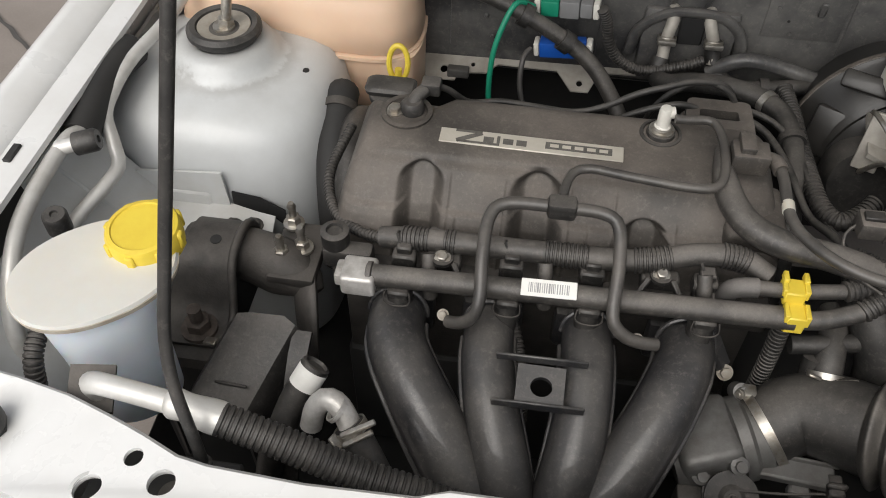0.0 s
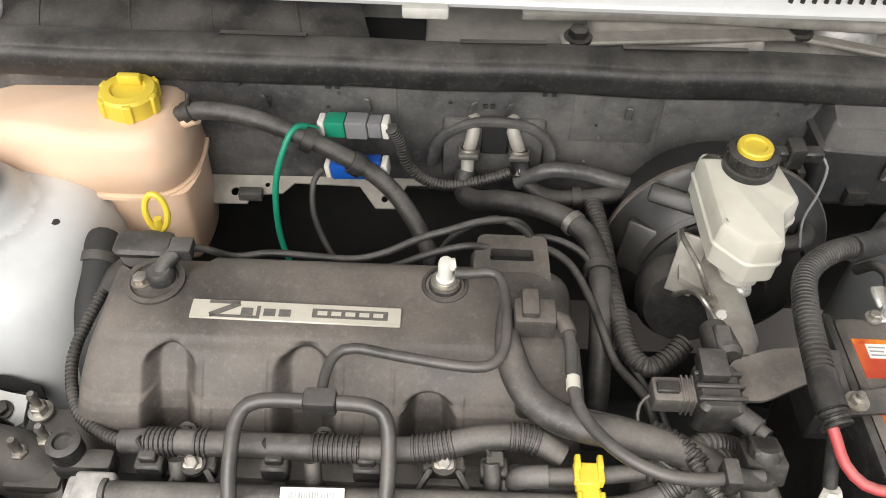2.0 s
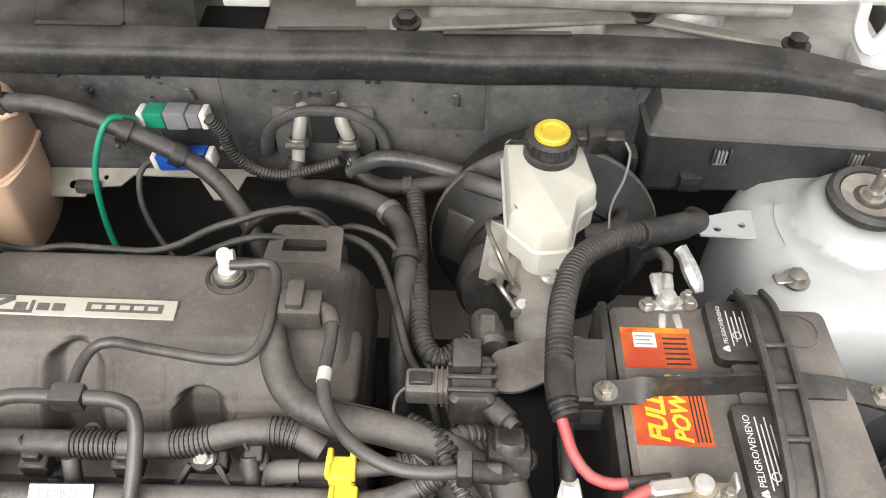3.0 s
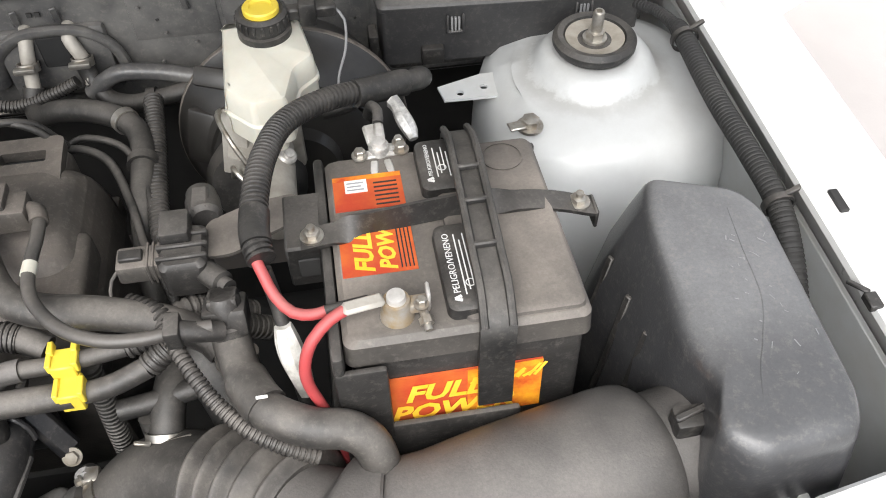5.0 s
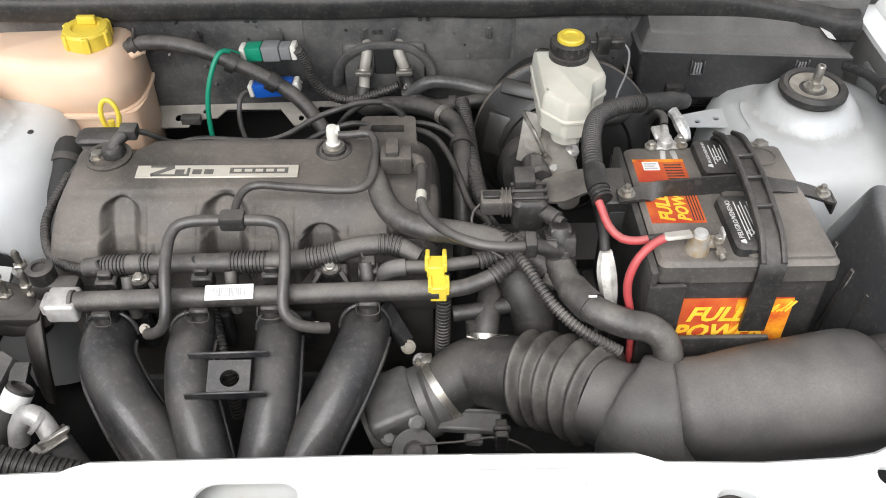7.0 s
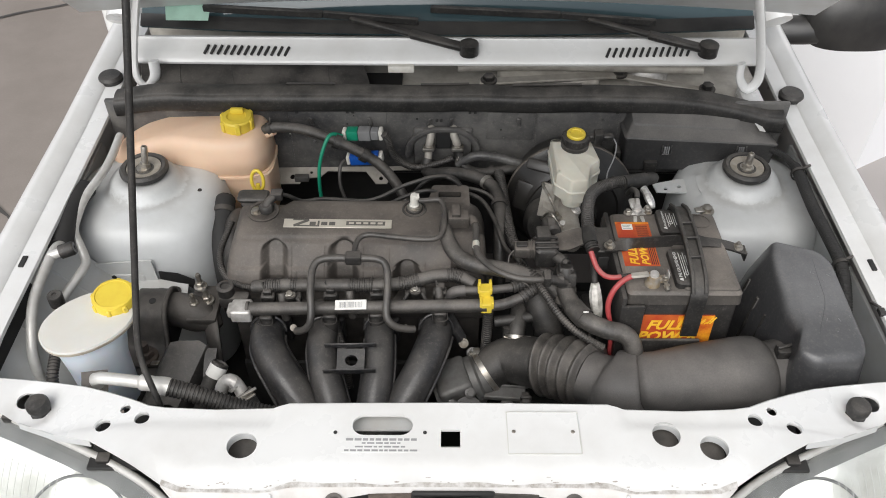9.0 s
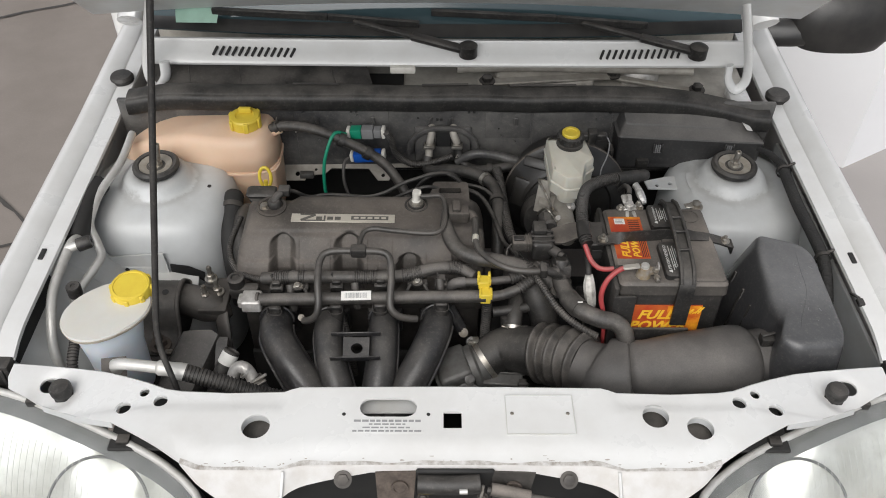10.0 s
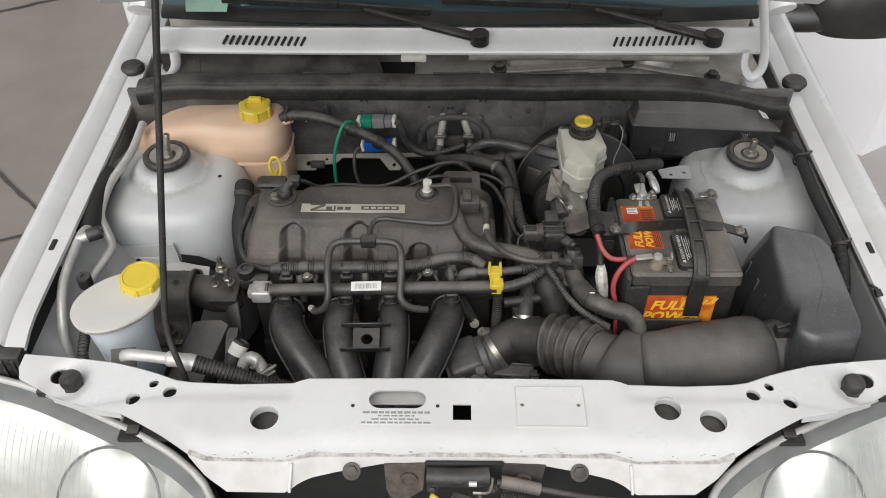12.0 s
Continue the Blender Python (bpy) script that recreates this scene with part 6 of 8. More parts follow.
for at in ((0.2465, -0.247, 0.8885), (0.4475, -0.237, 0.8765)):
    part("bolt", join(bolt_mesh(at, 0.0060, 0.007), lathe([(0.003, 0), (0.003, 0.011), (0, 0.012)], 12, Matrix.Translation(at))), M_steel, hold)


def terminal(at, name, label, flip=1):
    t = thing(name, at, label, "battery terminal", "battery terminals")
    m = Matrix.Translation(at)
    k = 0.78 if flip > 0 else 0.70
    part("post", lathe([(0.0085 * k, -0.012), (0.0085 * k, 0.010), (0.0078 * k, 0.012), (0, 0.0125)], 28, m), M_alu, t)
    part("collar", lathe([(0.0150 * k, -0.012), (0.0140 * k, -0.004), (0.0122 * k, -0.002), (0.0122 * k, 0.005), (0.0112 * k, 0.0075), (0.0085 * k, 0.0075)], 28, m), M_foil if flip < 0 else M_brass, t, "corroded clamp collar")
    ear = part("clamp_ear", box(at[0] + 0.007, at[0] + 0.022, at[1] - 0.005, at[1] + 0.005, at[2] - 0.005, at[2] + 0.004, 0.0015, 2), M_foil if flip < 0 else M_brass, t)
    part("clamp_bolt", bolt_mesh(Vector(at) + Vector((0.016, -0.004 * flip, 0.003)), 0.0036, 0.007), M_steel, ear)
    return t


pos = terminal((0.301, -0.323, 0.893), "battery_terminal", "grimy lead battery terminal with a red cable lug")
part("lug", bar((0.293, -0.323, 0.903), (0.266, -0.328, 0.904), 0.0105, 0.005, 0.002), M_link, pos, "pale crimped cable lug")
part("clamp_plate", box(0.321, 0.3235, -0.326, -0.314, 0.889, 0.904, 0.001, 1), M_alu, pos)
part("cross_bolt", join(lathe([(0.003, 0), (0.003, 0.020), (0, 0.020)], 12, aim((0.317, -0.324, 0.894), (0.15, -1, -0.25))), lathe([(0.0050, 0), (0.0050, 0.005), (0, 0.005)], 6, aim((0.3185, -0.334, 0.8915), (0.15, -1, -0.25)))), M_steel, pos)
neg = terminal((0.304, -0.172, 0.893), "battery_terminal", "corroded silver battery terminal with bolted lugs", -1)
wing_n = part("wing", bar((0.288, -0.176, 0.893), (0.321, -0.174, 0.893), 0.009, 0.005), M_alu, neg)
for x, y in ((0.288, -0.177), (0.321, -0.175)):
    part("wing_bolt", bolt_mesh((x, y, 0.895), 0.0046, 0.007), M_steel, wing_n)
part("jaw", bar((0.299, -0.184, 0.893), (0.297, -0.199, 0.891), 0.006, 0.007), M_alu, neg)
part("jaw", bar((0.309, -0.184, 0.893), (0.311, -0.199, 0.891), 0.006, 0.007), M_alu, neg)
part("tail", join(bar((0.303, -0.166, 0.895), (0.300, -0.146, 0.899), 0.015, 0.006, 0.002), bar((0.306, -0.168, 0.899), (0.306, -0.150, 0.904), 0.008, 0.005, 0.002)), M_alu, neg, "pale lug stack")
part("cable_end", tube([(0.306, -0.150, 0.904), (0.307, -0.140, 0.907), (0.303, -0.126, 0.902), (0.300, -0.112, 0.880)], 0.0045, 12), M_rubber, neg, "black cable end")
part("foil", tube([(0.334, -0.156, 0.887, 0.0040), (0.332, -0.148, 0.891, 0.0066), (0.328, -0.138, 0.896, 0.0072), (0.325, -0.128, 0.899, 0.0060), (0.322, -0.121, 0.900, 0.0066)], 0.009, 7, 0.003), M_foil, neg, "crumpled silver foil wrap")
shift(neg, 0.001, 0.016, -0.016)
shift(pos, -0.003, -0.002, 0.005)
hose([(0.206, -0.272, 0.916), (0.211, -0.285, 0.911), (0.219, -0.302, 0.897), (0.230, -0.315, 0.893), (0.243, -0.321, 0.896), (0.252, -0.321, 0.898)], 0.0040, "bright red insulated battery cable", M_red, None, "battery cables", "red_cable", "cable")
hose([(0.250, -0.321, 0.898), (0.262, -0.319, 0.898), (0.280, -0.316, 0.897)], 0.0036, "black taped end of a battery cable", M_rubber, None, "battery cables", "black_cable", "cable")
hose([(0.266, -0.328, 0.9065), (0.254, -0.333, 0.904), (0.241, -0.341, 0.895), (0.234, -0.347, 0.878), (0.234, -0.351, 0.858), (0.243, -0.355, 0.82, 0.0036), (0.250, -0.355, 0.75, 0.0034)], 0.0041, "bright red insulated battery cable", M_red, None, "battery cables", "red_cable", "cable")
hose([(0.214, -0.285, 0.905), (0.218, -0.295, 0.88), (0.221, -0.310, 0.85), (0.225, -0.325, 0.80), (0.23, -0.33, 0.72)], 0.0052, "black cable with crumpled white wrap", M_rubber, None, "battery cables", "black_cable", "cable")
hose([(0.220, -0.306, 0.868, 0.0062), (0.221, -0.311, 0.856, 0.0090), (0.223, -0.317, 0.842, 0.0098), (0.226, -0.323, 0.826, 0.0085), (0.228, -0.328, 0.812, 0.0062)], 0.0098, "crumpled dirty white paper wrapped round a cable", M_paper, None, "battery cables", "cable_wrap", "cable", 7)
bat_sleeve = hose([(0.338, -0.060, 0.866), (0.315, -0.075, 0.875), (0.27, -0.100, 0.890), (0.235, -0.135, 0.902), (0.219, -0.180, 0.912), (0.212, -0.225, 0.918), (0.210, -0.265, 0.918), (0.214, -0.284, 0.914)], 0.0100, "thick ribbed black cable sleeve over the battery's side", M_black, (0.0044, 0.0014), "cable sleeves", "cable_sleeve", "cable", 20)
part("tape_wrap", tube([(0.2110, -0.245, 0.9187), (0.2103, -0.262, 0.9183), (0.2115, -0.273, 0.9168)], 0.0108, 18, 0.004), M_rubber, bat_sleeve, "black tape wrap")
part("tape_wrap", tube([(0.338, -0.060, 0.866), (0.315, -0.075, 0.875), (0.300, -0.084, 0.880), (0.292, -0.088, 0.8825)], 0.0122, 10, 0.006), M_rubber, bat_sleeve, "black tape wrap")
hose([(0.352, -0.030, 0.846), (0.356, -0.040, 0.853), (0.350, -0.051, 0.860), (0.338, -0.060, 0.866)], 0.0100, "black rubber end sleeve of the battery cable", M_rubber, None, "cable sleeves", "cable_boot", "cable")

# ---- along the bulkhead ----
tank = thing("expansion_tank", (-0.47, 0.11, 0.70), "peach plastic coolant expansion tank with a yellow cap", "tank")
TOP = [(-0.338, 0.075), (-0.333, 0.12), (-0.345, 0.160), (-0.40, 0.172), (-0.50, 0.172), (-0.575, 0.160), (-0.620, 0.125), (-0.630, 0.085), (-0.610, 0.062), (-0.56, 0.062), (-0.50, 0.055), (-0.43, 0.046), (-0.365, 0.048)]
LOW = [(-0.333, 0.068), (-0.331, 0.12), (-0.347, 0.155), (-0.39, 0.165), (-0.44, 0.160), (-0.475, 0.13), (-0.478, 0.09), (-0.46, 0.060), (-0.41, 0.050), (-0.350, 0.050)]
def nosed(bm):
    for v in bm.verts:
        if v.co.z > 0.792:
            v.co.z = max(0.792, v.co.z - 0.30 * max(0, -0.505 - v.co.x) * (v.co.z - 0.792) / 0.07)
    return bm


part("upper_shell", nosed(blob(TOP, [(0.790, 0.004), (0.793, 0.0), (0.825, 0.002), (0.842, 0.006), (0.853, 0.011), (0.859, 0.018), (0.861, 0.024)])), M_tank, tank, "peach plastic upper half", 60)
part("weld_seam", blob(TOP, [(0.784, 0.001), (0.785, -0.003), (0.790, -0.003), (0.791, 0.001)]), M_tank, tank)
part("lower_shell", blob(LOW, [(0.676, 0.016), (0.679, 0.008), (0.688, 0.003), (0.75, 0.001), (0.788, 0.0)]), M_tank, tank, "peach plastic lower half", 60)
part("wing_shell", blob([(-0.45, 0.07), (-0.45, 0.15), (-0.53, 0.155), (-0.60, 0.135), (-0.618, 0.10), (-0.60, 0.075), (-0.53, 0.072)], [(0.755, 0.02), (0.765, 0.008), (0.788, 0.002)]), M_tank, tank)
ccap = part("filler_cap", lathe([(0.0285, 0), (0.0295, 0.002), (0.0295, 0.020), (0.027, 0.023), (0.018, 0.024), (0.016, 0.021), (0, 0.021)], 40, Matrix.Translation((-0.391, 0.107, 0.860))), M_yellow, tank, "yellow filler cap with grip lugs")
for k in range(6):
    a = radians(60 * k + 12)
    part("lug", box(-0.005, 0.005, 0.026, 0.0325, 0.001, 0.022, 0.0015, 1, Matrix.Translation((-0.391, 0.107, 0.860)) @ Matrix.Rotation(a, 4, "Z")), M_yellow, ccap)
part("cap_bar", box(-0.012, 0.012, -0.004, 0.004, 0.021, 0.0325, 0.002, 2, Matrix.Translation((-0.391, 0.118, 0.860))), M_yellow, ccap)
part("outlet", tube([(-0.345, 0.105, 0.842), (-0.335, 0.103, 0.848), (-0.325, 0.101, 0.854)], 0.008), M_tank, tank)
shift(tank, 0.003, -0.003, -0.006)
solo("sealing_cap", lathe([(0.036, -0.03), (0.038, 0), (0.040, 0.004), (0.040, 0.011), (0.034, 0.015), (0.022, 0.013), (0, 0.012)], 36, aim((-0.595, 0.195, 0.832), (0.0, -0.25, 1))), M_rubber, "round black rubber sealing cap in the wing corner", "cap")
overflow = hose([(-0.340, 0.104, 0.845), (-0.332, 0.102, 0.850), (-0.318, 0.100, 0.855), (-0.29, 0.096, 0.857), (-0.256, 0.090, 0.854), (-0.21, 0.086, 0.836), (-0.137, 0.078, 0.795), (-0.095, 0.055, 0.755), (-0.068, 0.02, 0.71), (-0.06, -0.01, 0.66)], 0.0098, "black rubber coolant hose from the expansion tank")
part("clamp", join(band((-0.329, 0.1015, 0.8515), (1, 0, 0.5), 0.0102, 0.009), bar((-0.328, 0.098, 0.863), (-0.325, 0.10, 0.877), 0.005, 0.004)), M_iron, overflow, "spring hose clamp")
part("hose_clip", band((-0.205, 0.0855, 0.833), (0.8, -0.05, -0.4), 0.0100, 0.012, 0.004), M_black, overflow)
part("hose_clip", band((-0.155, 0.080, 0.806), (0.8, -0.05, -0.5), 0.0100, 0.014, 0.003), M_black, overflow)

def plug(at, way, pieces, name, label):
    """A cable connector made of blocks in a row: (length, half height, half width, material, part name)."""
    t = thing(name, at, label, "connector", "connectors")
    m = aim(at, way)
    s = 0
    for length, h, w, mat, nm in pieces:
        part(nm, box(-w, w, -h, h, s, s + length - 0.0006, 0.002, 2, m), mat, t)
        s += length
    return t


g = plug((-0.198, 0.101, 0.838), (1, -0.10, 0.08), ((0.008, 0.0095, 0.009, M_white, "end_seal"), (0.022, 0.010, 0.010, M_green, "green_body"), (0.024, 0.011, 0.010, M_grey, "grey_body"), (0.015, 0.0095, 0.009, M_grey, "grey_socket"), (0.008, 0.010, 0.0095, M_white, "end_seal")),
         "cable_connector", "green and grey cable connector with white seals")
b_ = plug((-0.196, 0.100, 0.780), (1, -0.08, 0.12), ((0.007, 0.009, 0.009, M_white, "end_seal"), (0.056, 0.010, 0.010, M_blue, "blue_body"), (0.008, 0.0095, 0.0095, M_white, "end_seal")), "cable_connector", "blue cable connector with white seals")
part("latch_tongue", box(-0.155, -0.135, 0.086, 0.094, 0.797, 0.801, 0.001, 1), M_blue, b_)
shift(g, 0.002, 0.009, -0.004)
shift(b_, 0.0045, 0, 0.0024)
hose([(-0.197, 0.098, 0.838), (-0.215, 0.085, 0.850), (-0.228, 0.070, 0.832), (-0.239, 0.055, 0.79), (-0.238, 0.04, 0.73), (-0.218, 0.015, 0.68), (-0.19, -0.02, 0.65)], 0.0034, "bright green insulated wire", M_green, None, "wires", "green_wire", "wire")
hose([(-0.196, 0.096, 0.780), (-0.203, 0.080, 0.778), (-0.203, 0.062, 0.745), (-0.185, 0.045, 0.70), (-0.155, 0.03, 0.66)], 0.0034, "dark insulated wire below the blue connector", M_duct, None, "wires", "dark_wire", "wire")
hose([(-0.118, 0.093, 0.846), (-0.110, 0.098, 0.826), (-0.103, 0.098, 0.797), (-0.085, 0.098, 0.773), (-0.055, 0.097, 0.764), (-0.01, 0.098, 0.776), (0.012, 0.100, 0.785)], 0.0068, "ribbed black cable sleeve on the bulkhead", M_black, (0.004, 0.001), "cable sleeves", "cable_sleeve", "cable")

def strip_z(x, y):
    return 0.722 + (x + 0.32) * 0.02 + (y - 0.12) * 0.5


brkt = part("bulkhead_strip", plate([(-0.350, 0.137), (-0.06, 0.137), (-0.06, 0.130), (-0.105, 0.130), (-0.118, 0.104), (-0.140, 0.104), (-0.160, 0.128), (-0.236, 0.130), (-0.250, 0.118), (-0.285, 0.116), (-0.290, 0.106), (-0.350, 0.106)],
                                    [circle(-0.305, 0.119, 0.005, 16), circle(-0.268, 0.127, 0.003, 12), circle(-0.130, 0.114, 0.004, 16)], 0.002, strip_z), M_link, car, "bare metal strip under the bulkhead")
part("strip_box", box(-0.300, -0.272, 0.108, 0.121, 0.716, 0.7285, 0.002, 2), M_cast, brkt)
surround = part("heater_surround", join(tube([(-0.075, 0.134, 0.765), (-0.068, 0.132, 0.800), (-0.04, 0.130, 0.824), (-0.008, 0.130, 0.829), (0.028, 0.130, 0.824), (0.052, 0.132, 0.800), (0.058, 0.134, 0.765)], 0.010, 12, 0.01, None, 0.6), box(-0.065, 0.048, 0.130, 0.142, 0.745, 0.83, 0.006, 2)), M_bulk, car, "black moulded heater pipe surround")
part("opening", box(-0.022, 0.008, 0.126, 0.134, 0.786, 0.824, 0.002, 1), M_hole, surround, "dark opening")
for x, lean in ((-0.031, -0.004), (0.012, 0.008)):
    hp = solo("heater_pipe", tube([(x, 0.142, 0.826), (x, 0.126, 0.820), (x + lean, 0.119, 0.798), (x + 1.4 * lean, 0.108, 0.775)], 0.0074, 16), M_link, "short bare metal heater pipe", "pipe", "heater pipes")
    part("clamp", join(band((x + lean, 0.116, 0.798), (0, 0.35, 0.9), 0.0098, 0.009), box(x + lean - 0.012, x + lean + 0.010, 0.101, 0.108, 0.798, 0.805, 0.002)), M_steel, hp, "steel hose clamp")
heater_a = hose([(-0.037, 0.112, 0.775), (-0.040, 0.098, 0.758), (-0.028, 0.075, 0.765), (0.0, 0.055, 0.785), (0.04, 0.032, 0.798), (0.072, 0.010, 0.800), (0.088, -0.018, 0.800), (0.092, -0.06, 0.797), (0.091, -0.105, 0.785), (0.09, -0.15, 0.74), (0.09, -0.17, 0.68)], 0.0115, "thick black rubber heater hose", M_rubber)
part("clamp", band((0.0715, 0.0105, 0.800), (0.6, -0.8, 0), 0.0118, 0.008), M_steel, heater_a, "steel hose clamp")
part("hose_clip", band((0.0918, -0.05, 0.7975), (0, -1, 0), 0.0118, 0.010, 0.003), M_black, heater_a)
heater_b = hose([(0.019, 0.119, 0.801), (0.023, 0.113, 0.780), (0.036, 0.098, 0.762), (0.060, 0.089, 0.758), (0.085, 0.085, 0.763), (0.119, 0.085, 0.769), (0.140, 0.09, 0.768)], 0.0098, "black rubber heater hose running to the brake servo", M_rubber)
part("hose_clip", band((0.085, 0.085, 0.763), (1, 0, 0.1), 0.0100, 0.010, 0.003), M_black, heater_b)
hose([(0.02, 0.105, 0.765), (0.055, 0.100, 0.79), (0.10, 0.10, 0.785), (0.145, 0.095, 0.775), (0.20, 0.10, 0.76)], 0.009, "dark wrapped bulkhead loom", M_bulk, None, "cable sleeves", "wiring_loom", "cable")
hose([(0.095, 0.045, 0.795), (0.099, 0.0, 0.795), (0.102, -0.045, 0.792), (0.106, -0.10, 0.792), (0.112, -0.140, 0.792), (0.126, -0.158, 0.793), (0.146, -0.148, 0.797), (0.160, -0.135, 0.802)], 0.0098, "ribbed black cable sleeve beside the brake servo", M_black, (0.0048, 0.0013), "cable sleeves", "cable_sleeve", "cable")
for dx in (0, 0.014):
    hose([(-0.005, -0.045 + dx, 0.775), (0.012 + dx * 0.5, -0.035 + dx, 0.800), (0.034 + dx * 0.5, -0.034 + dx, 0.810), (0.062 + dx, -0.05 + dx, 0.806), (0.082 + dx, -0.095 + dx, 0.80), (0.098 + dx, -0.15, 0.79), (0.118 + dx, -0.195, 0.80 - dx), (0.13 + dx, -0.225, 0.77)], 0.0042 - dx * 0.05, "black rubber wire behind the engine", M_rubber, None, "wires", "dark_wire", "wire", 10)
# wires over the back of the cover
hose([(-0.280, -0.094, 0.858), (-0.270, -0.088, 0.850), (-0.250, -0.074, 0.826), (-0.218, -0.07, 0.828), (-0.182, -0.07, 0.826), (-0.142, -0.07, 0.824), (-0.113, -0.07, 0.834), (-0.081, -0.07, 0.855), (-0.053, -0.068, 0.866), (-0.025, -0.058, 0.868), (0.01, -0.045, 0.855), (0.03, -0.04, 0.82)], 0.0034, "black sleeved wire behind the cam cover", M_rubber, None, "wires", "dark_wire", "wire")
hose([(-0.20, -0.066, 0.76), (-0.165, -0.07, 0.800), (-0.129, -0.07, 0.808), (-0.103, -0.07, 0.817), (-0.077, -0.07, 0.832), (-0.056, -0.07, 0.842), (-0.031, -0.068, 0.846), (0.0, -0.06, 0.83)], 0.0034, "black sleeved wire behind the cam cover", M_rubber, None, "wires", "dark_wire", "wire")
hose([(-0.068, -0.05, 0.77), (-0.065, -0.05, 0.798), (-0.060, -0.05, 0.820), (-0.045, -0.05, 0.845), (-0.018, -0.05, 0.863), (0.0, -0.05, 0.860), (0.016, -0.05, 0.849), (0.026, -0.05, 0.83)], 0.0032, "thin black wire loop behind the cam cover", M_rubber, None, "wires", "dark_wire", "wire")
tower_hose = hose([(-0.404, -0.012, 0.772), (-0.4035, -0.022, 0.772), (-0.4025, -0.040, 0.765), (-0.402, -0.085, 0.742), (-0.395, -0.125, 0.70), (-0.39, -0.14, 0.62)], 0.0185, "thick black rubber hose between tower and engine", M_dark)
part("clamp", band((-0.4027, -0.036, 0.767), (0, 1, 0.35), 0.0188, 0.010), M_iron, tower_hose, "dull steel hose clamp")
hose([(-0.375, 0.0, 0.72), (-0.378, -0.05, 0.76), (-0.374, -0.11, 0.755), (-0.37, -0.16, 0.70)], 0.018, "black moulded belt cover edge", M_black, None, "hoses", "belt_cover", "cover")

# brake servo and reservoir
servo = thing("brake_servo", (0.226, 0.03, 0.62), "glossy black brake servo drum with raised ribs", "brake servo")
SV = aim((0.230, 0.060, 0.738), (0, -1, 0.10))
part("drum", lathe([(0.060, -0.075), (0.098, -0.04), (0.108, 0.0), (0.116, 0.012), (0.1185, 0.020), (0.1185, 0.026), (0.113, 0.030), (0.104, 0.044), (0.090, 0.064), (0.070, 0.076), (0.045, 0.082), (0.040, 0.095), (0, 0.095)], 64, SV), M_servo, servo, "black pressed steel drum")
part("rim_edge", lathe([(0.1172, 0.018), (0.1196, 0.019), (0.1200, 0.022), (0.1196, 0.025), (0.1172, 0.026)], 64, SV), M_wornrim, servo, "worn brownish rim")
part("drum_pad", moved(box(-0.018, 0.022, -0.030, 0.026, 0, 0.014, 0.004, 2), aim((0.146, 0.014, 0.770), (-0.45, -0.8, 0.35))), M_servo, servo)
part("drum_pad", moved(box(-0.026, 0.026, -0.010, 0.010, 0, 0.012, 0.004, 2), aim((0.170, 0.022, 0.828), (-0.3, -0.7, 0.65))), M_servo, servo)
part("drum_ring", lathe([(0.088, 0.062), (0.091, 0.066), (0.086, 0.070), (0.080, 0.068)], 64, SV), M_servo, servo)
part("boot", lathe([(0.048, 0), (0.05, 0.02), (0.042, 0.034), (0, 0.034)], 32, aim((0.190, -0.02, 0.74), (-0.1, -1, 0.3))), M_rubber, servo, "black rubber boot")
part("vacuum_pipe", tube([(0.300, 0.035, 0.79), (0.300, 0.0, 0.81), (0.285, -0.02, 0.815), (0.262, -0.02, 0.81)], 0.009), M_rubber, servo)
master = thing("brake_master_cylinder", (0.215, -0.08, 0.74), "cast aluminium brake master cylinder under its fluid reservoir", "brake cylinder")
part("cylinder", join(lathe([(0.026, -0.02), (0.026, 0.0), (0.019, 0.004), (0.019, 0.105), (0.016, 0.110), (0.013, 0.125), (0, 0.126)], 28, aim((0.214, -0.03, 0.785), (0.0, -1, 0.06))), box(0.185, 0.243, -0.045, -0.03, 0.755, 0.825, 0.006, 2)), M_link, master)
part("flange", plate([(0.172, -0.06), (0.20, -0.075), (0.205, -0.02), (0.175, -0.01)], [circle(0.184, -0.030, 0.006, 14)], 0.006, lambda x, y: 0.815 + y * 0.3), M_link, master)
for pts in (((0.196, -0.09, 0.80), (0.180, -0.075, 0.83), (0.170, -0.045, 0.835), (0.176, -0.02, 0.82), (0.19, 0.0, 0.80)), ((0.20, -0.115, 0.795), (0.182, -0.10, 0.815), (0.178, -0.08, 0.80), (0.172, -0.06, 0.77))):
    part("brake_pipe", tube(list(pts), 0.0026, 8), M_steel, master)
for at in ((0.197, -0.092, 0.80), (0.201, -0.117, 0.796)):
    part("union", lathe([(0.006, -0.006), (0.006, 0.008), (0, 0.008)], 6, aim(at, (-0.6, 0, 0.6))), M_steel, master)
part("bracket", moved(box(-0.012, 0.014, -0.032, 0.032, 0, 0.005, 0.002, 2), aim((0.180, -0.044, 0.800), (-0.35, -0.85, 0.35))), M_link, master, "pale cast mounting plate")
for at, way, r in (((0.226, -0.075, 0.800), (0.4, -0.3, 0.9), 0.009), ((0.204, -0.108, 0.797), (-0.3, -0.4, 0.9), 0.008), ((0.222, -0.122, 0.792), (0.2, -0.5, 0.8), 0.0075), ((0.214, -0.140, 0.790), (0, -0.9, 0.4), 0.010)):
    part("cast_boss", lathe([(r, -0.008), (r, 0.006), (r * 0.75, 0.008), (r * 0.5, 0.008), (r * 0.5, 0.011), (0, 0.011)], 14, aim(at, way)), M_alu, master)
res = thing("brake_fluid_reservoir", (0.22, -0.04, 0.81), "cream translucent brake fluid reservoir with a black and yellow cap", "reservoir")
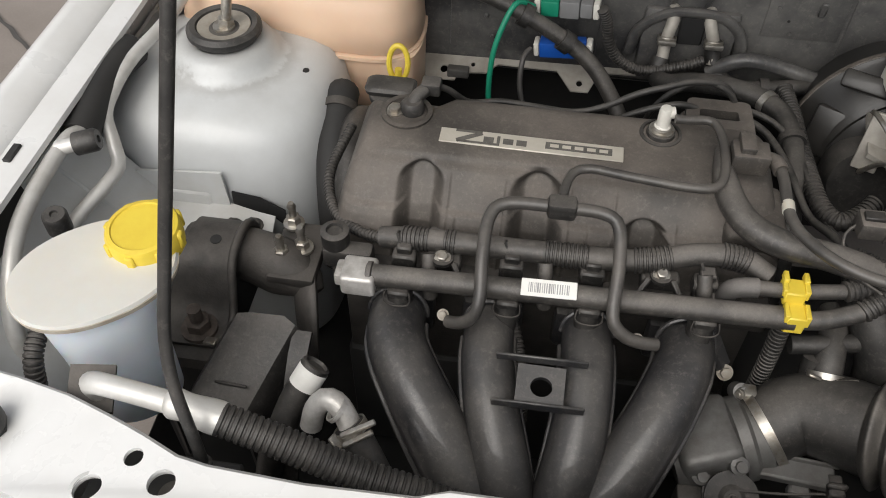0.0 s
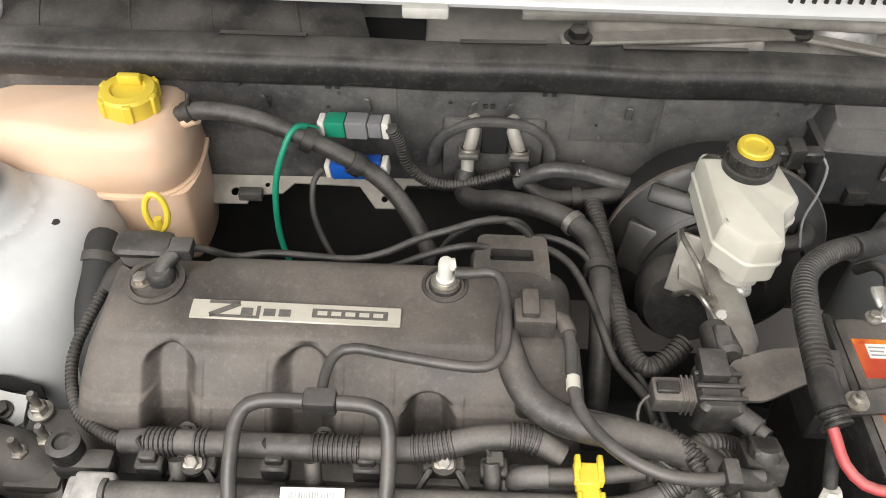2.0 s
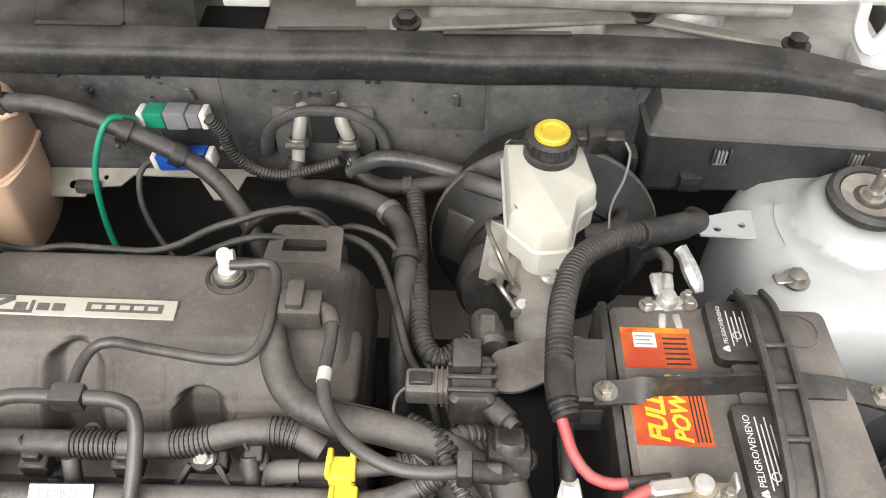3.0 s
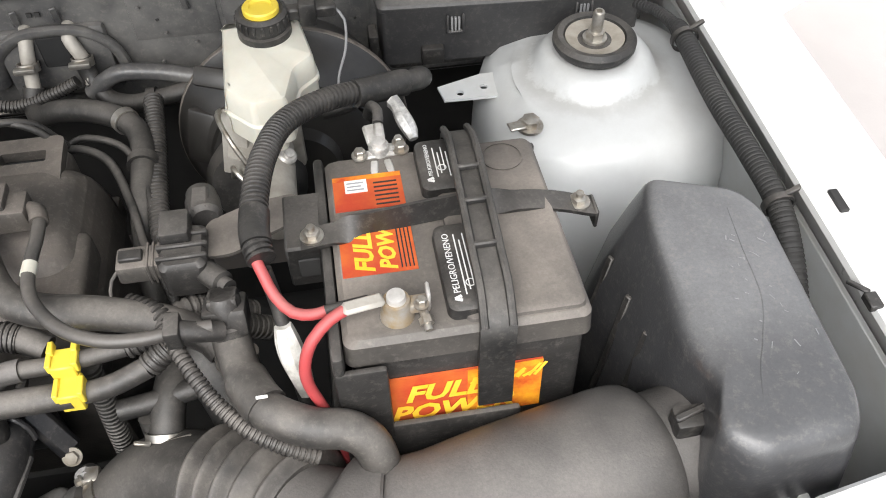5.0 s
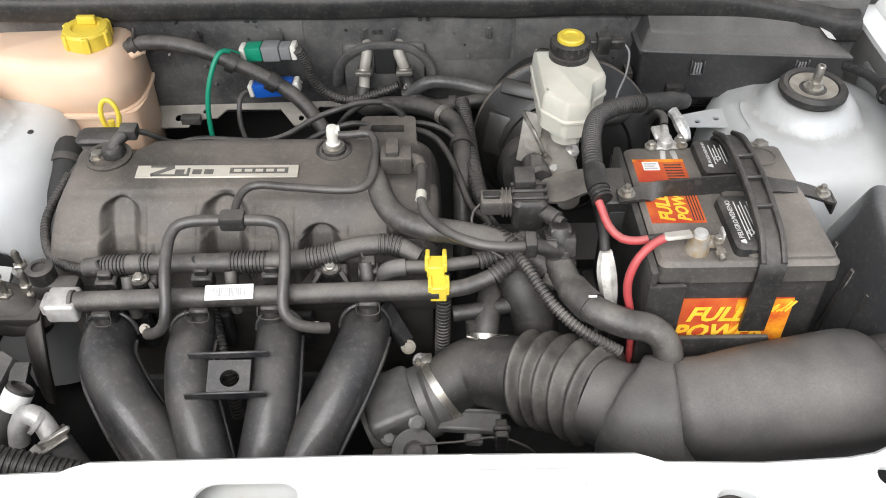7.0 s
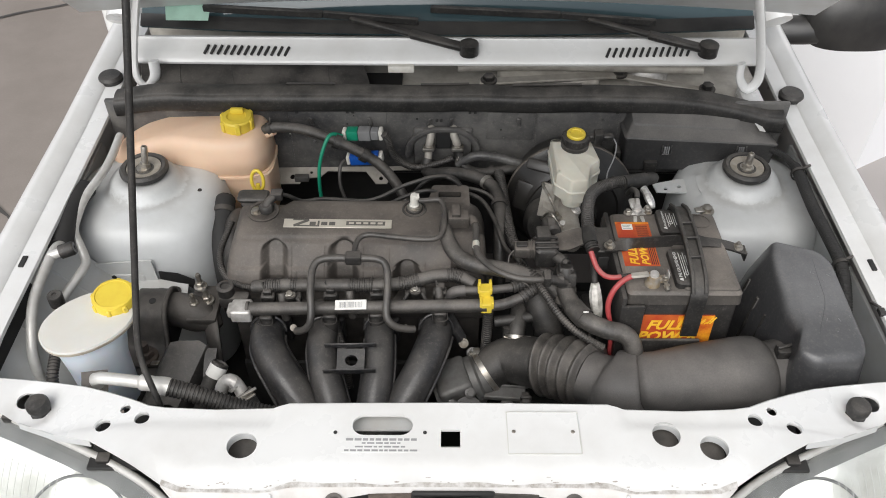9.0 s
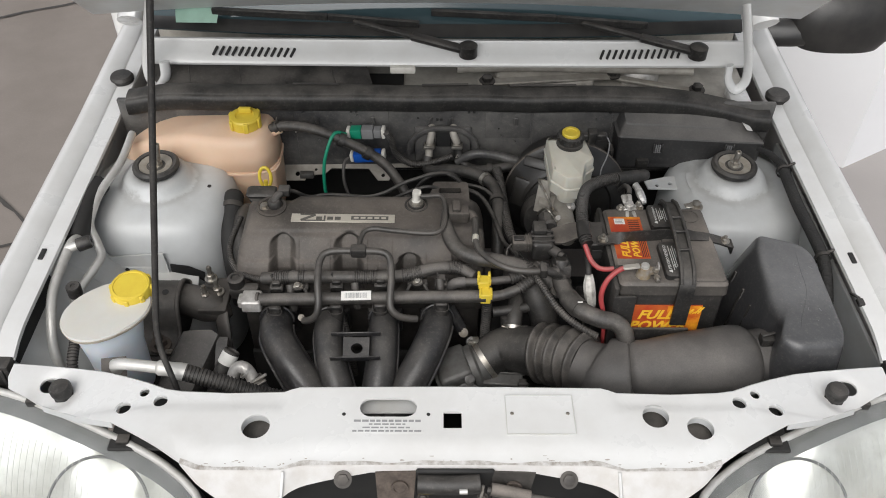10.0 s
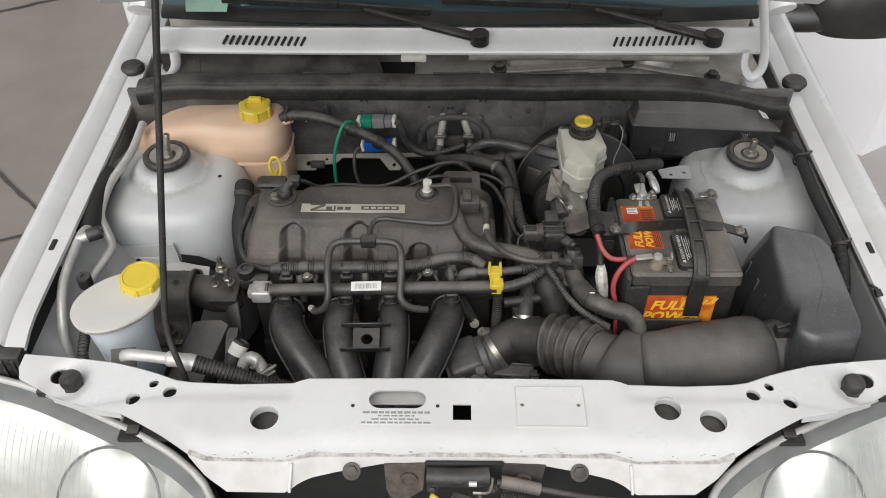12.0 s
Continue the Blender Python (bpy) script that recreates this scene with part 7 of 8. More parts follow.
RES = [(0.185, 0.014), (0.258, 0.014), (0.268, -0.044), (0.250, -0.060), (0.241, -0.100), (0.211, -0.104), (0.187, -0.078)]
part("body", blob(RES, [(0.836, 0.004), (0.839, 0.0), (0.857, 0.0), (0.859, -0.002), (0.862, -0.002), (0.864, 0.0), (0.882, 0.001), (0.886, 0.003), (0.888, 0.007)], 140, 0.006), M_res, res, "cream translucent body", 30)
part("foot", blob([(0.200, -0.062), (0.236, -0.062), (0.234, -0.094), (0.215, -0.098), (0.203, -0.090)], [(0.822, 0.004), (0.825, 0.0), (0.838, 0.0)], 60, 0.006), M_res, res)
RC = Matrix.Translation((0.226, -0.005, 0.887))
rc = part("cap", lathe([(0.0242, 0), (0.0242, 0.007), (0.0215, 0.008), (0.0215, 0.011), (0.0238, 0.012), (0.0230, 0.022), (0.0195, 0.025), (0.0165, 0.0235), (0, 0.0235)], 40, RC), M_black, res, "black ribbed cap")
for k in range(20):
    a = radians(18 * k)
    part("cap_rib", box(-0.0012, 0.0012, 0.0225, 0.0245, 0.013, 0.021, 0.0004, 1, RC @ Matrix.Rotation(a, 4, "Z")), M_black, rc)
part("cap_top", lathe([(0.0162, 0.023), (0.0162, 0.0275), (0.0150, 0.029), (0.0105, 0.029), (0.0095, 0.0268), (0, 0.0268)], 36, RC), M_yellow, rc, "yellow disc on the cap")
part("level_plug", join(box(0.246, 0.262, -0.006, 0.006, 0.896, 0.908, 0.002, 1), box(0.258, 0.274, -0.009, 0.011, 0.890, 0.914, 0.003, 2), box(0.272, 0.292, -0.006, 0.008, 0.896, 0.908, 0.002, 1)), M_black, res, "black level sensor plug")
part("level_wire", tube([(0.290, 0.001, 0.902), (0.298, -0.006, 0.893), (0.296, -0.015, 0.868), (0.286, -0.028, 0.845), (0.285, -0.045, 0.825)], 0.0013, 8), M_grey, res)
shift(res, -0.005, 0.010, 0)
shift(master, -0.003, 0.006, 0)

# fuse box
fuse = thing("fuse_box", (0.48, 0.11, 0.755), "dusty black plastic fuse box beside the strut tower", "fuse box")
part("base", loft([rrect(0.345, 0.612, 0.092, 0.138, 0.008, z) for z in (0.755, 0.80)]), M_black, fuse)
def lid_ring(f, out, z):
    """The lid's outline, f of the way from its rim to its plateau."""
    low = rounded([(0.340, 0.084), (0.620, 0.078), (0.606, 0.139), (0.338, 0.139)], 0.008, 6)
    top = rounded([(0.353, 0.105), (0.540, 0.101), (0.558, 0.139), (0.348, 0.139)], 0.008, 6)
    ring = [p + (q - p) * f for p, q in zip(low, top)]
    c = sum(ring) / len(ring)
    return [(*(p + (p - c) / np.linalg.norm(p - c) * out), z(*p)) for p in ring]


def rim_z(x, y):
    return 0.840 - (x - 0.34) * 0.036


def plateau_z(x, y):
    return 0.857 + (y - 0.105) * 0.62 - (x - 0.35) * 0.03


part("lid", loft([lid_ring(0, 0, lambda x, y: 0.766), lid_ring(0, 0, lambda x, y: rim_z(x, y) - 0.009), lid_ring(0, 0.0035, lambda x, y: rim_z(x, y) - 0.007),
                             lid_ring(0, 0.0035, lambda x, y: rim_z(x, y) - 0.003), lid_ring(0.03, 0, lambda x, y: rim_z(x, y)), lid_ring(0.12, 0, lambda x, y: rim_z(x, y) + 0.001),
                             lid_ring(0.90, 0, lambda x, y: plateau_z(x, y) - 0.0025), lid_ring(0.97, 0, lambda x, y: plateau_z(x, y) - 0.0005), lid_ring(1.03, 0, plateau_z)]), M_fuse, fuse, "dusty black lid with slanting faces", 22)
for x in (0.417, 0.556):
    clip_ = part("clip", join(box(x - 0.0095, x + 0.0095, 0.0770, 0.0815, 0.803, 0.806, 0.001, 1), box(x - 0.0095, x - 0.0070, 0.0770, 0.0815, 0.803, 0.825, 0.001, 1), box(x + 0.0070, x + 0.0095, 0.0770, 0.0815, 0.803, 0.825, 0.001, 1)), M_fuse, fuse, "black lid clip")
    for dx in (-0.0038, 0.0, 0.0038):
        part("clip_bar", box(x + dx - 0.0012, x + dx + 0.0012, 0.0775, 0.0815, 0.806, 0.822, 0.0004, 1), M_grey, clip_)
part("side_clip", box(0.326, 0.336, 0.09, 0.115, 0.77, 0.80, 0.002, 2), M_black, fuse)
part("lower_clip", box(0.380, 0.404, 0.074, 0.086, 0.768, 0.788, 0.002, 2), M_black, fuse)
part("patch", moved(box(-0.008, 0.008, -0.012, 0.012, 0, 0.0006, 0), pose(0.590, 0.108, 0.8475, 12, 22, 20)), M_sticker, fuse, "small white sticker")
shift(fuse, -0.007, 0.006, 0.003)
stay = part("tower_stay", plate([(0.382, 0.036), (0.386, 0.014), (0.440, 0.012), (0.478, 0.016), (0.478, 0.050), (0.430, 0.050)], [circle(0.404, 0.0225, 0.004, 14), circle(0.430, 0.0285, 0.004, 14)], 0.003, lambda x, y: 0.776), M_paint_dirty, car, "white pierced stay to the strut tower")
earth = thing("earth_lug", (0.446, -0.088, 0.81), "zinc earth lug bolted to the strut tower", "bolt")
part("bolt", bolt_mesh((0.446, -0.088, 0.806), 0.009, 0.012), M_steel, earth)
part("lug", bar((0.446, -0.088, 0.811), (0.424, -0.092, 0.812), 0.012, 0.003), M_steel, earth)
shift(earth, 0.012, 0.030, -0.014)

# loom on the wing
wing_loom = hose([(0.600, 0.10, 0.815, 0.0060), (0.620, 0.06, 0.824, 0.0062), (0.626, 0.03, 0.829, 0.0070), (0.627, 0.005, 0.832, 0.0100), (0.624, -0.09, 0.832), (0.626, -0.165, 0.832), (0.628, -0.225, 0.828), (0.624, -0.275, 0.81), (0.618, -0.33, 0.77)], 0.0104, "black ribbed loom along the inner wing", M_dark, (0.0042, 0.0006), "cable sleeves", "wiring_loom", "cable")
for at, w in (((0.627, 0.0, 0.831), (0, 1, 0)), ((0.628, -0.225, 0.828), (0, 1, 0.1))):
    part("tie", join(band(at, w, 0.0118, 0.006, 0.002), bar(Vector(at) + Vector((0, 0, 0.010)), Vector(at) + Vector((0.016, 0, 0.02)), 0.005, 0.004)), M_black, wing_loom)

# connectors right of the cover
cc = thing("coil_connector", (0.021, -0.165, 0.862), "grey-black wire connector on the cam cover", "connector", "connectors")
part("body", join(box(0.0, 0.034, -0.180, -0.155, 0.860, 0.882, 0.003), box(0.006, 0.020, -0.176, -0.150, 0.880, 0.888, 0.002)), M_cover, cc)
part("tail", tube([(0.032, -0.168, 0.872), (0.040, -0.172, 0.873), (0.043, -0.184, 0.873)], 0.007), M_cover, cc)
lead = hose([(0.043, -0.180, 0.873), (0.044, -0.20, 0.874), (0.043, -0.234, 0.875), (0.050, -0.262, 0.876), (0.072, -0.290, 0.878), (0.100, -0.305, 0.878), (0.128, -0.307, 0.876), (0.150, -0.303, 0.874), (0.172, -0.300, 0.87)], 0.0050, "black wire sleeve with a cream band", M_gloss, None, "wires", "dark_wire", "wire")
part("tape", tube([(0.0434, -0.226, 0.875), (0.043, -0.237, 0.875)], 0.0055), M_res, lead, "cream tape band")
part("wire_clip", box(0.142, 0.153, -0.313, -0.293, 0.866, 0.884, 0.002), M_black, lead)
sol = thing("solenoid_valve", (0.153, -0.25, 0.86), "black plastic solenoid valve with two plugs on a bracket", "valve")
part("body", loft([rrect(0.138 + i, 0.172 - i, -0.268 + i, -0.226 - i, 0.006, z) for z, i in ((0.852, 0.003), (0.856, 0), (0.884, 0), (0.888, 0.003))]), M_black, sol)
part("coil_housing", box(0.140, 0.162, -0.246, -0.220, 0.884, 0.899, 0.003, 2), M_black, sol)
part("side_port", lathe([(0.009, 0), (0.009, 0.018), (0.006, 0.019), (0.006, 0.026), (0, 0.026)], 20, aim((0.170, -0.262, 0.872), (0.6, -0.7, 0.1))), M_black, sol)
for k in range(3):
    part("cooling_rib", box(0.137, 0.1735, -0.261 + 0.011 * k, -0.257 + 0.011 * k, 0.884, 0.8905, 0.001, 1), M_black, sol)
plug_a = part("plug", box(0.106, 0.140, -0.258, -0.236, 0.864, 0.882, 0.003), M_lid, sol, "grey-black plug")
part("plug_latch", box(0.109, 0.126, -0.252, -0.242, 0.881, 0.8855, 0.001, 1), M_black, plug_a)
for k in range(3):
    part("plug_ridge", box(0.128 + 0.004 * k, 0.130 + 0.004 * k, -0.259, -0.235, 0.863, 0.883, 0.0005, 1), M_lid, plug_a)
part("plug_wire", tube([(0.107, -0.246, 0.870), (0.099, -0.252, 0.864), (0.098, -0.266, 0.856), (0.108, -0.284, 0.848), (0.128, -0.30, 0.845)], 0.0014, 8), M_hose, sol)
plug_b = part("upper_plug", lathe([(0.009, 0), (0.012, 0.004), (0.012, 0.012), (0.0135, 0.014), (0.0135, 0.034), (0.010, 0.038), (0, 0.038)], 22, aim((0.164, -0.180, 0.872), (0.15, -0.9, 0.15))), M_black, sol, "black plug")
part("plug_latch", box(0.160, 0.174, -0.214, -0.190, 0.884, 0.890, 0.002, 1), M_black, plug_b)
part("bracket", plate(rounded([(0.166, -0.252), (0.170, -0.218), (0.205, -0.206), (0.240, -0.204), (0.244, -0.230), (0.215, -0.242), (0.19, -0.254)], 0.008), [], 0.003, lambda x, y: 0.880 + 0.08 * (x - 0.2), 0.0, 0.01), M_lid, sol, "dusty flat bracket")
part("bracket_leg", box(0.228, 0.262, -0.262, -0.206, 0.84, 0.884, 0.002, 1), M_black, sol)
part("bracket_slot", box(0.236, 0.252, -0.2635, -0.2615, 0.852, 0.872, 0.001, 1), M_dark, sol)
shift(sol, -0.003, 0.015, -0.007)
joint_b = thing("hose_coupling", (0.179, -0.283, 0.85), "black plastic quick coupling on the breather hose", "coupling")
part("barrel", lathe([(0.0125, -0.03), (0.0125, 0.0), (0.0145, 0.002), (0.0145, 0.010), (0.0125, 0.012), (0.0125, 0.030), (0.010, 0.034), (0, 0.034)], 26, aim((0.179, -0.288, 0.842), (0.0, 0.35, 0.95))), M_black, joint_b)
CB = aim((0.179, -0.288, 0.842), (0.0, 0.35, 0.95))
part("latch_block", join(box(-0.0155, 0.0155, -0.0150, 0.0120, 0.004, 0.026, 0.003, 2, CB), box(-0.0110, 0.0110, -0.0110, 0.0090, 0.024, 0.034, 0.003, 2, CB)), M_black, joint_b, "square latch block")
part("latch_window", box(-0.0085, 0.0085, -0.0158, -0.0148, 0.009, 0.021, 0.0004, 1, CB), M_dark, joint_b, "dark latch window")
part("latch_button", box(-0.0060, 0.0060, -0.0168, -0.0150, 0.011, 0.019, 0.0008, 1, CB), M_lid, joint_b, "square latch button")
part("elbow", tube([(0.150, -0.303, 0.8745), (0.165, -0.302, 0.868), (0.176, -0.298, 0.860)], 0.0075), M_black, joint_b)
part("collar", lathe([(0.0125, -0.004), (0.016, -0.004), (0.016, 0.006), (0.0125, 0.006), (0.0125, -0.004)], 26, aim((0.180, -0.297, 0.822), (0.1, 0.4, 0.9))), M_lid, joint_b)
hose([(0.132, -0.278, 0.850), (0.144, -0.302, 0.847), (0.158, -0.326, 0.838), (0.172, -0.343, 0.828), (0.190, -0.358, 0.819), (0.212, -0.369, 0.810), (0.232, -0.374, 0.80)], 0.0060, "ribbed grey-black cable sleeve below the thick hose", M_hose, (0.0040, 0.0012), "cable sleeves", "cable_sleeve", "cable")
hose([(0.105, -0.25, 0.845), (0.125, -0.262, 0.846), (0.14, -0.28, 0.845)], 0.008, "ribbed black cable sleeve by the solenoid", M_black, (0.005, 0.0013), "cable sleeves", "cable_sleeve", "cable")
hose([(0.064, -0.270, 0.80), (0.065, -0.276, 0.77), (0.064, -0.284, 0.72), (0.062, -0.290, 0.66)], 0.0085, "ribbed vertical hose below the yellow clip", M_rubber, (0.0045, 0.0011))
hose([(0.135, -0.235, 0.79), (0.150, -0.262, 0.77), (0.165, -0.285, 0.73), (0.17, -0.30, 0.66)], 0.024, "large dark coolant hose", M_rubber)
solo("pipe_stub", join(tube([(0.075, -0.285, 0.755), (0.105, -0.282, 0.757), (0.135, -0.276, 0.758)], 0.009), tube([(0.10, -0.29, 0.75), (0.102, -0.302, 0.72)], 0.012)), M_rubber, "short black pipe stub", "pipe")
solo("p_clip", tube([(0.055 + 0.008 * math.cos(a), -0.252 + 0.004 * math.sin(a), 0.846 + 0.008 * math.sin(a)) for a in np.linspace(0.5, 5.6, 12)], 0.003, 8), M_black, "small black open hose clip", "clip")

# ---- washer corner ----
wash = thing("washer_reservoir", (-0.50, -0.39, 0.70), "milky plastic washer reservoir with a large yellow cap", "reservoir")
W = [(0.70, 0.036, 0.033, -0.517, -0.392), (0.705, 0.039, 0.036, -0.517, -0.392), (0.80, 0.043, 0.040, -0.516, -0.395), (0.845, 0.050, 0.044, -0.515, -0.392), (0.866, 0.057, 0.046, -0.513, -0.389)]
part("body", loft([oval(cx, cy, a, b, z, 56, 2.3, 38) for z, a, b, cx, cy in W]), M_washtank, wash, "milky white tank")
part("lid", loft([oval(-0.513, -0.388, a, b, z, 64, 2.2, 38) for z, a, b in ((0.864, 0.060, 0.047), (0.865, 0.066, 0.052), (0.870, 0.0670, 0.0530))]), M_grime, wash, "grimy rim of the lid")
part("lid_top", loft([oval(-0.513, -0.388, a, b, z, 64, 2.2, 38) for z, a, b in ((0.868, 0.064, 0.050), (0.8705, 0.0664, 0.0524), (0.8735, 0.0650, 0.0510), (0.8745, 0.05, 0.036))]), M_wash, wash, "flat milky lid")
wc = part("cap", lathe([(0.0298, -0.006), (0.0305, 0.0), (0.0305, 0.014), (0.0288, 0.017), (0.0252, 0.018), (0.0244, 0.0166), (0, 0.0166)], 48, aim((-0.483, -0.350, 0.872), (0, -0.06, 1))), M_yellow, wash, "yellow screw cap")
for k in range(8):
    a = radians(45 * k)
    part("lug", box(-0.0038, 0.0038, 0.028, 0.0328, -0.002, 0.015, 0.0015, 1, aim((-0.483, -0.350, 0.872), (0, -0.06, 1)) @ Matrix.Rotation(a, 4, "Z")), M_yellow, wc)
# refrigerant pipes on the inner wing
hose([(-0.606, 0.09, 0.842), (-0.606, 0.005, 0.840), (-0.622, -0.070, 0.834), (-0.6255, -0.115, 0.827), (-0.624, -0.145, 0.818), (-0.608, -0.172, 0.803), (-0.599, -0.190, 0.790), (-0.606, -0.215, 0.783), (-0.622, -0.252, 0.772), (-0.632, -0.29, 0.755), (-0.632, -0.33, 0.71)], 0.0074, "silver refrigerant pipe bent along the wing", M_pipe, None, "refrigerant pipes", "refrigerant_pipe", "pipe")
hose([(-0.630, -0.185, 0.828), (-0.632, -0.215, 0.836), (-0.634, -0.30, 0.826), (-0.626, -0.355, 0.806), (-0.622, -0.385, 0.77), (-0.61, -0.41, 0.71)], 0.0080, "silver refrigerant pipe bent along the wing", M_pipe, None, "refrigerant pipes", "refrigerant_pipe", "pipe")
hose([(-0.636, -0.04, 0.824), (-0.640, -0.08, 0.828), (-0.640, -0.13, 0.826), (-0.634, -0.185, 0.820)], 0.019, "thick black foam sleeve on a refrigerant pipe", M_dark, None, "refrigerant pipes", "foam_sleeve", "pipe")
for at, w in (((-0.620, -0.218, 0.840), (1, 0.3, 0.2)), ((-0.603, -0.300, 0.808), (0.1, -0.1, 1))):
    v = thing("service_valve", at, "black-capped refrigerant service valve", "valve", "service valves")
    part("stem", lathe([(0.0075, -0.015), (0.0075, 0.008), (0, 0.008)], 20, aim(at, w)), M_pipe, v)
    part("cap", lathe([(0.0115, 0.004), (0.0115, 0.024), (0.0095, 0.027), (0.004, 0.027), (0.003, 0.025), (0, 0.025)], 22, aim(at, w)), M_black, v, "black ribbed cap")
ac = hose([(-0.476, -0.476, 0.835), (-0.478, -0.480, 0.856), (-0.469, -0.484, 0.867), (-0.43, -0.490, 0.870), (-0.385, -0.496, 0.868)], 0.0085, "bent silver refrigerant pipe behind the front panel", M_pipe, None, "refrigerant pipes", "refrigerant_pipe", "pipe")
part("crimp", tube([(-0.412, -0.492, 0.8695, 0.0085), (-0.408, -0.4925, 0.8695, 0.0115), (-0.395, -0.4945, 0.869, 0.0105), (-0.380, -0.497, 0.8675, 0.0125), (-0.371, -0.498, 0.866, 0.0125)], 0.012, 24, 0.003), M_pipe, ac, "crimped aluminium ferrule")
part("pipe_bracket", plate([(-0.505, -0.462), (-0.470, -0.458), (-0.462, -0.492), (-0.497, -0.497)], [], 0.003, lambda x, y: 0.846 + (y + 0.478) * 0.3), M_iron, ac, "grey square pipe bracket")
hose([(-0.374, -0.498, 0.867), (-0.33, -0.501, 0.850), (-0.28, -0.505, 0.829), (-0.22, -0.509, 0.812), (-0.15, -0.511, 0.785), (-0.09, -0.511, 0.75)], 0.0125, "ribbed black hose behind the front panel", M_rubber, (0.0052, 0.0014), "hoses", "hose", "hose", 24)
hose([(-0.588, -0.330, 0.812), (-0.584, -0.360, 0.806), (-0.579, -0.395, 0.800), (-0.576, -0.425, 0.790), (-0.575, -0.44, 0.76)], 0.0085, "ribbed black hose beside the washer tank", M_black, (0.0048, 0.0014))
# engine mount
mount = thing("engine_mount", (-0.49, -0.24, 0.62), "grimy iron engine mount with rusty bolts", "engine mount")
part("arm", tube([(-0.525, -0.222, 0.715, 0.026), (-0.49, -0.225, 0.718, 0.030), (-0.455, -0.228, 0.718, 0.029), (-0.42, -0.236, 0.714, 0.030), (-0.398, -0.245, 0.708, 0.022), (-0.385, -0.255, 0.700, 0.012)], 0.03, 20, 0.006, None, 0.9), M_iron, mount, "cast iron arm")
prof = smooth_line([(-0.188, 0.70), (-0.200, 0.738), (-0.218, 0.752), (-0.245, 0.755), (-0.268, 0.746), (-0.282, 0.724), (-0.293, 0.705), (-0.310, 0.697), (-0.332, 0.696)], 0.006)
left, right = [], []
for y, z in prof:
    f = ease((-0.25 - y) / 0.06)
    left.append((-0.514 - 0.016 * f, float(y), float(z)))
    right.append((-0.462 + 0.004 * f, float(y), float(z)))
saddle = part("cradle", strip([left, right], 0.004), M_iron, mount, "black pressed saddle over the arm")
part("saddle_edge", tube(right[::2], 0.0045, 10, 0.006), M_iron, saddle)
part("saddle_hole", lathe([(0.0058, 0), (0.0058, 0.0012), (0, 0.0012)], 18, aim((-0.484, -0.243, 0.7545), (0, -0.05, 1))), M_dark, saddle, "dark round hole")
part("cradle_side", box(-0.512, -0.466, -0.262, -0.196, 0.64, 0.728, 0.008, 3), M_dark, mount)
part("foot", plate(rounded([(-0.560, -0.345), (-0.452, -0.345), (-0.446, -0.285), (-0.560, -0.285)], 0.012), [circle(-0.463, -0.335, 0.005, 14, 1.3, 0.9)], 0.006, lambda x, y: 0.690), M_iron, mount, "pressed steel shelf")
part("foot_lip", strip([[(-0.560, -0.345, 0.690), (-0.458, -0.346, 0.690), (-0.447, -0.335, 0.690), (-0.446, -0.29, 0.690)], [(-0.560, -0.348, 0.678), (-0.456, -0.349, 0.678), (-0.444, -0.336, 0.678), (-0.443, -0.29, 0.678)]], 0.002), M_iron, mount)
part("leg", box(-0.555, -0.455, -0.335, -0.285, 0.42, 0.684, 0.006, 2), M_dark, mount)
part("foot_bolt", join(bolt_mesh((-0.488, -0.314, 0.697), 0.0125, 0.018), lathe([(0.007, 0), (0.007, 0.034), (0, 0.036)], 14, Matrix.Translation((-0.488, -0.314, 0.697)))), M_rust, mount, "rusty nut and stud")
part("foot_tab", bar((-0.478, -0.328, 0.700), (-0.464, -0.331, 0.704), 0.009, 0.003), M_steel, mount)
for at in ((-0.420, -0.190, 0.732), (-0.420, -0.236, 0.732), (-0.402, -0.222, 0.732)):
    part("stud", join(bolt_mesh(at, 0.0078, 0.013), lathe([(0.0042, 0), (0.0042, 0.024), (0.005, 0.027), (0.003, 0.032), (0, 0.032)], 14, Matrix.Translation(at))), M_steel, mount, "corroded stud and nut")
part("pad_plate", box(-0.432, -0.382, -0.262, -0.182, 0.714, 0.729, 0.004, 2), M_iron, mount)
part("ear", tube([(-0.396, -0.245, 0.716, 0.018), (-0.389, -0.272, 0.700, 0.018), (-0.383, -0.296, 0.672, 0.015), (-0.382, -0.305, 0.640, 0.013)], 0.016, 18, 0.005, None, 0.45), M_iron, mount)
# apron below the tower
apron = part("apron", plate([(-0.64, -0.205), (-0.470, -0.196), (-0.452, -0.182), (-0.455, -0.155), (-0.475, -0.152), (-0.520, -0.142), (-0.64, -0.120)], [], 0.003, lambda x, y: 0.700 + 0.15 * (y + 0.17)), M_paint_dirty, car, "white painted apron sheet")
part("apron_lip", strip([[(-0.64, -0.205, 0.695), (-0.470, -0.196, 0.696), (-0.452, -0.182, 0.698)], [(-0.64, -0.215, 0.660), (-0.468, -0.206, 0.665), (-0.447, -0.190, 0.668)]], 0.002), M_paint_dirty, apron)
part("apron_wall", box(-0.64, -0.53, -0.150, -0.140, 0.60, 0.72, 0.003, 1), M_paint_dirty, apron)
for at in ((-0.498, -0.176, 0.700), (-0.476, -0.172, 0.700)):
    part("bolt", bolt_mesh(at, 0.008, 0.008), M_iron, apron)
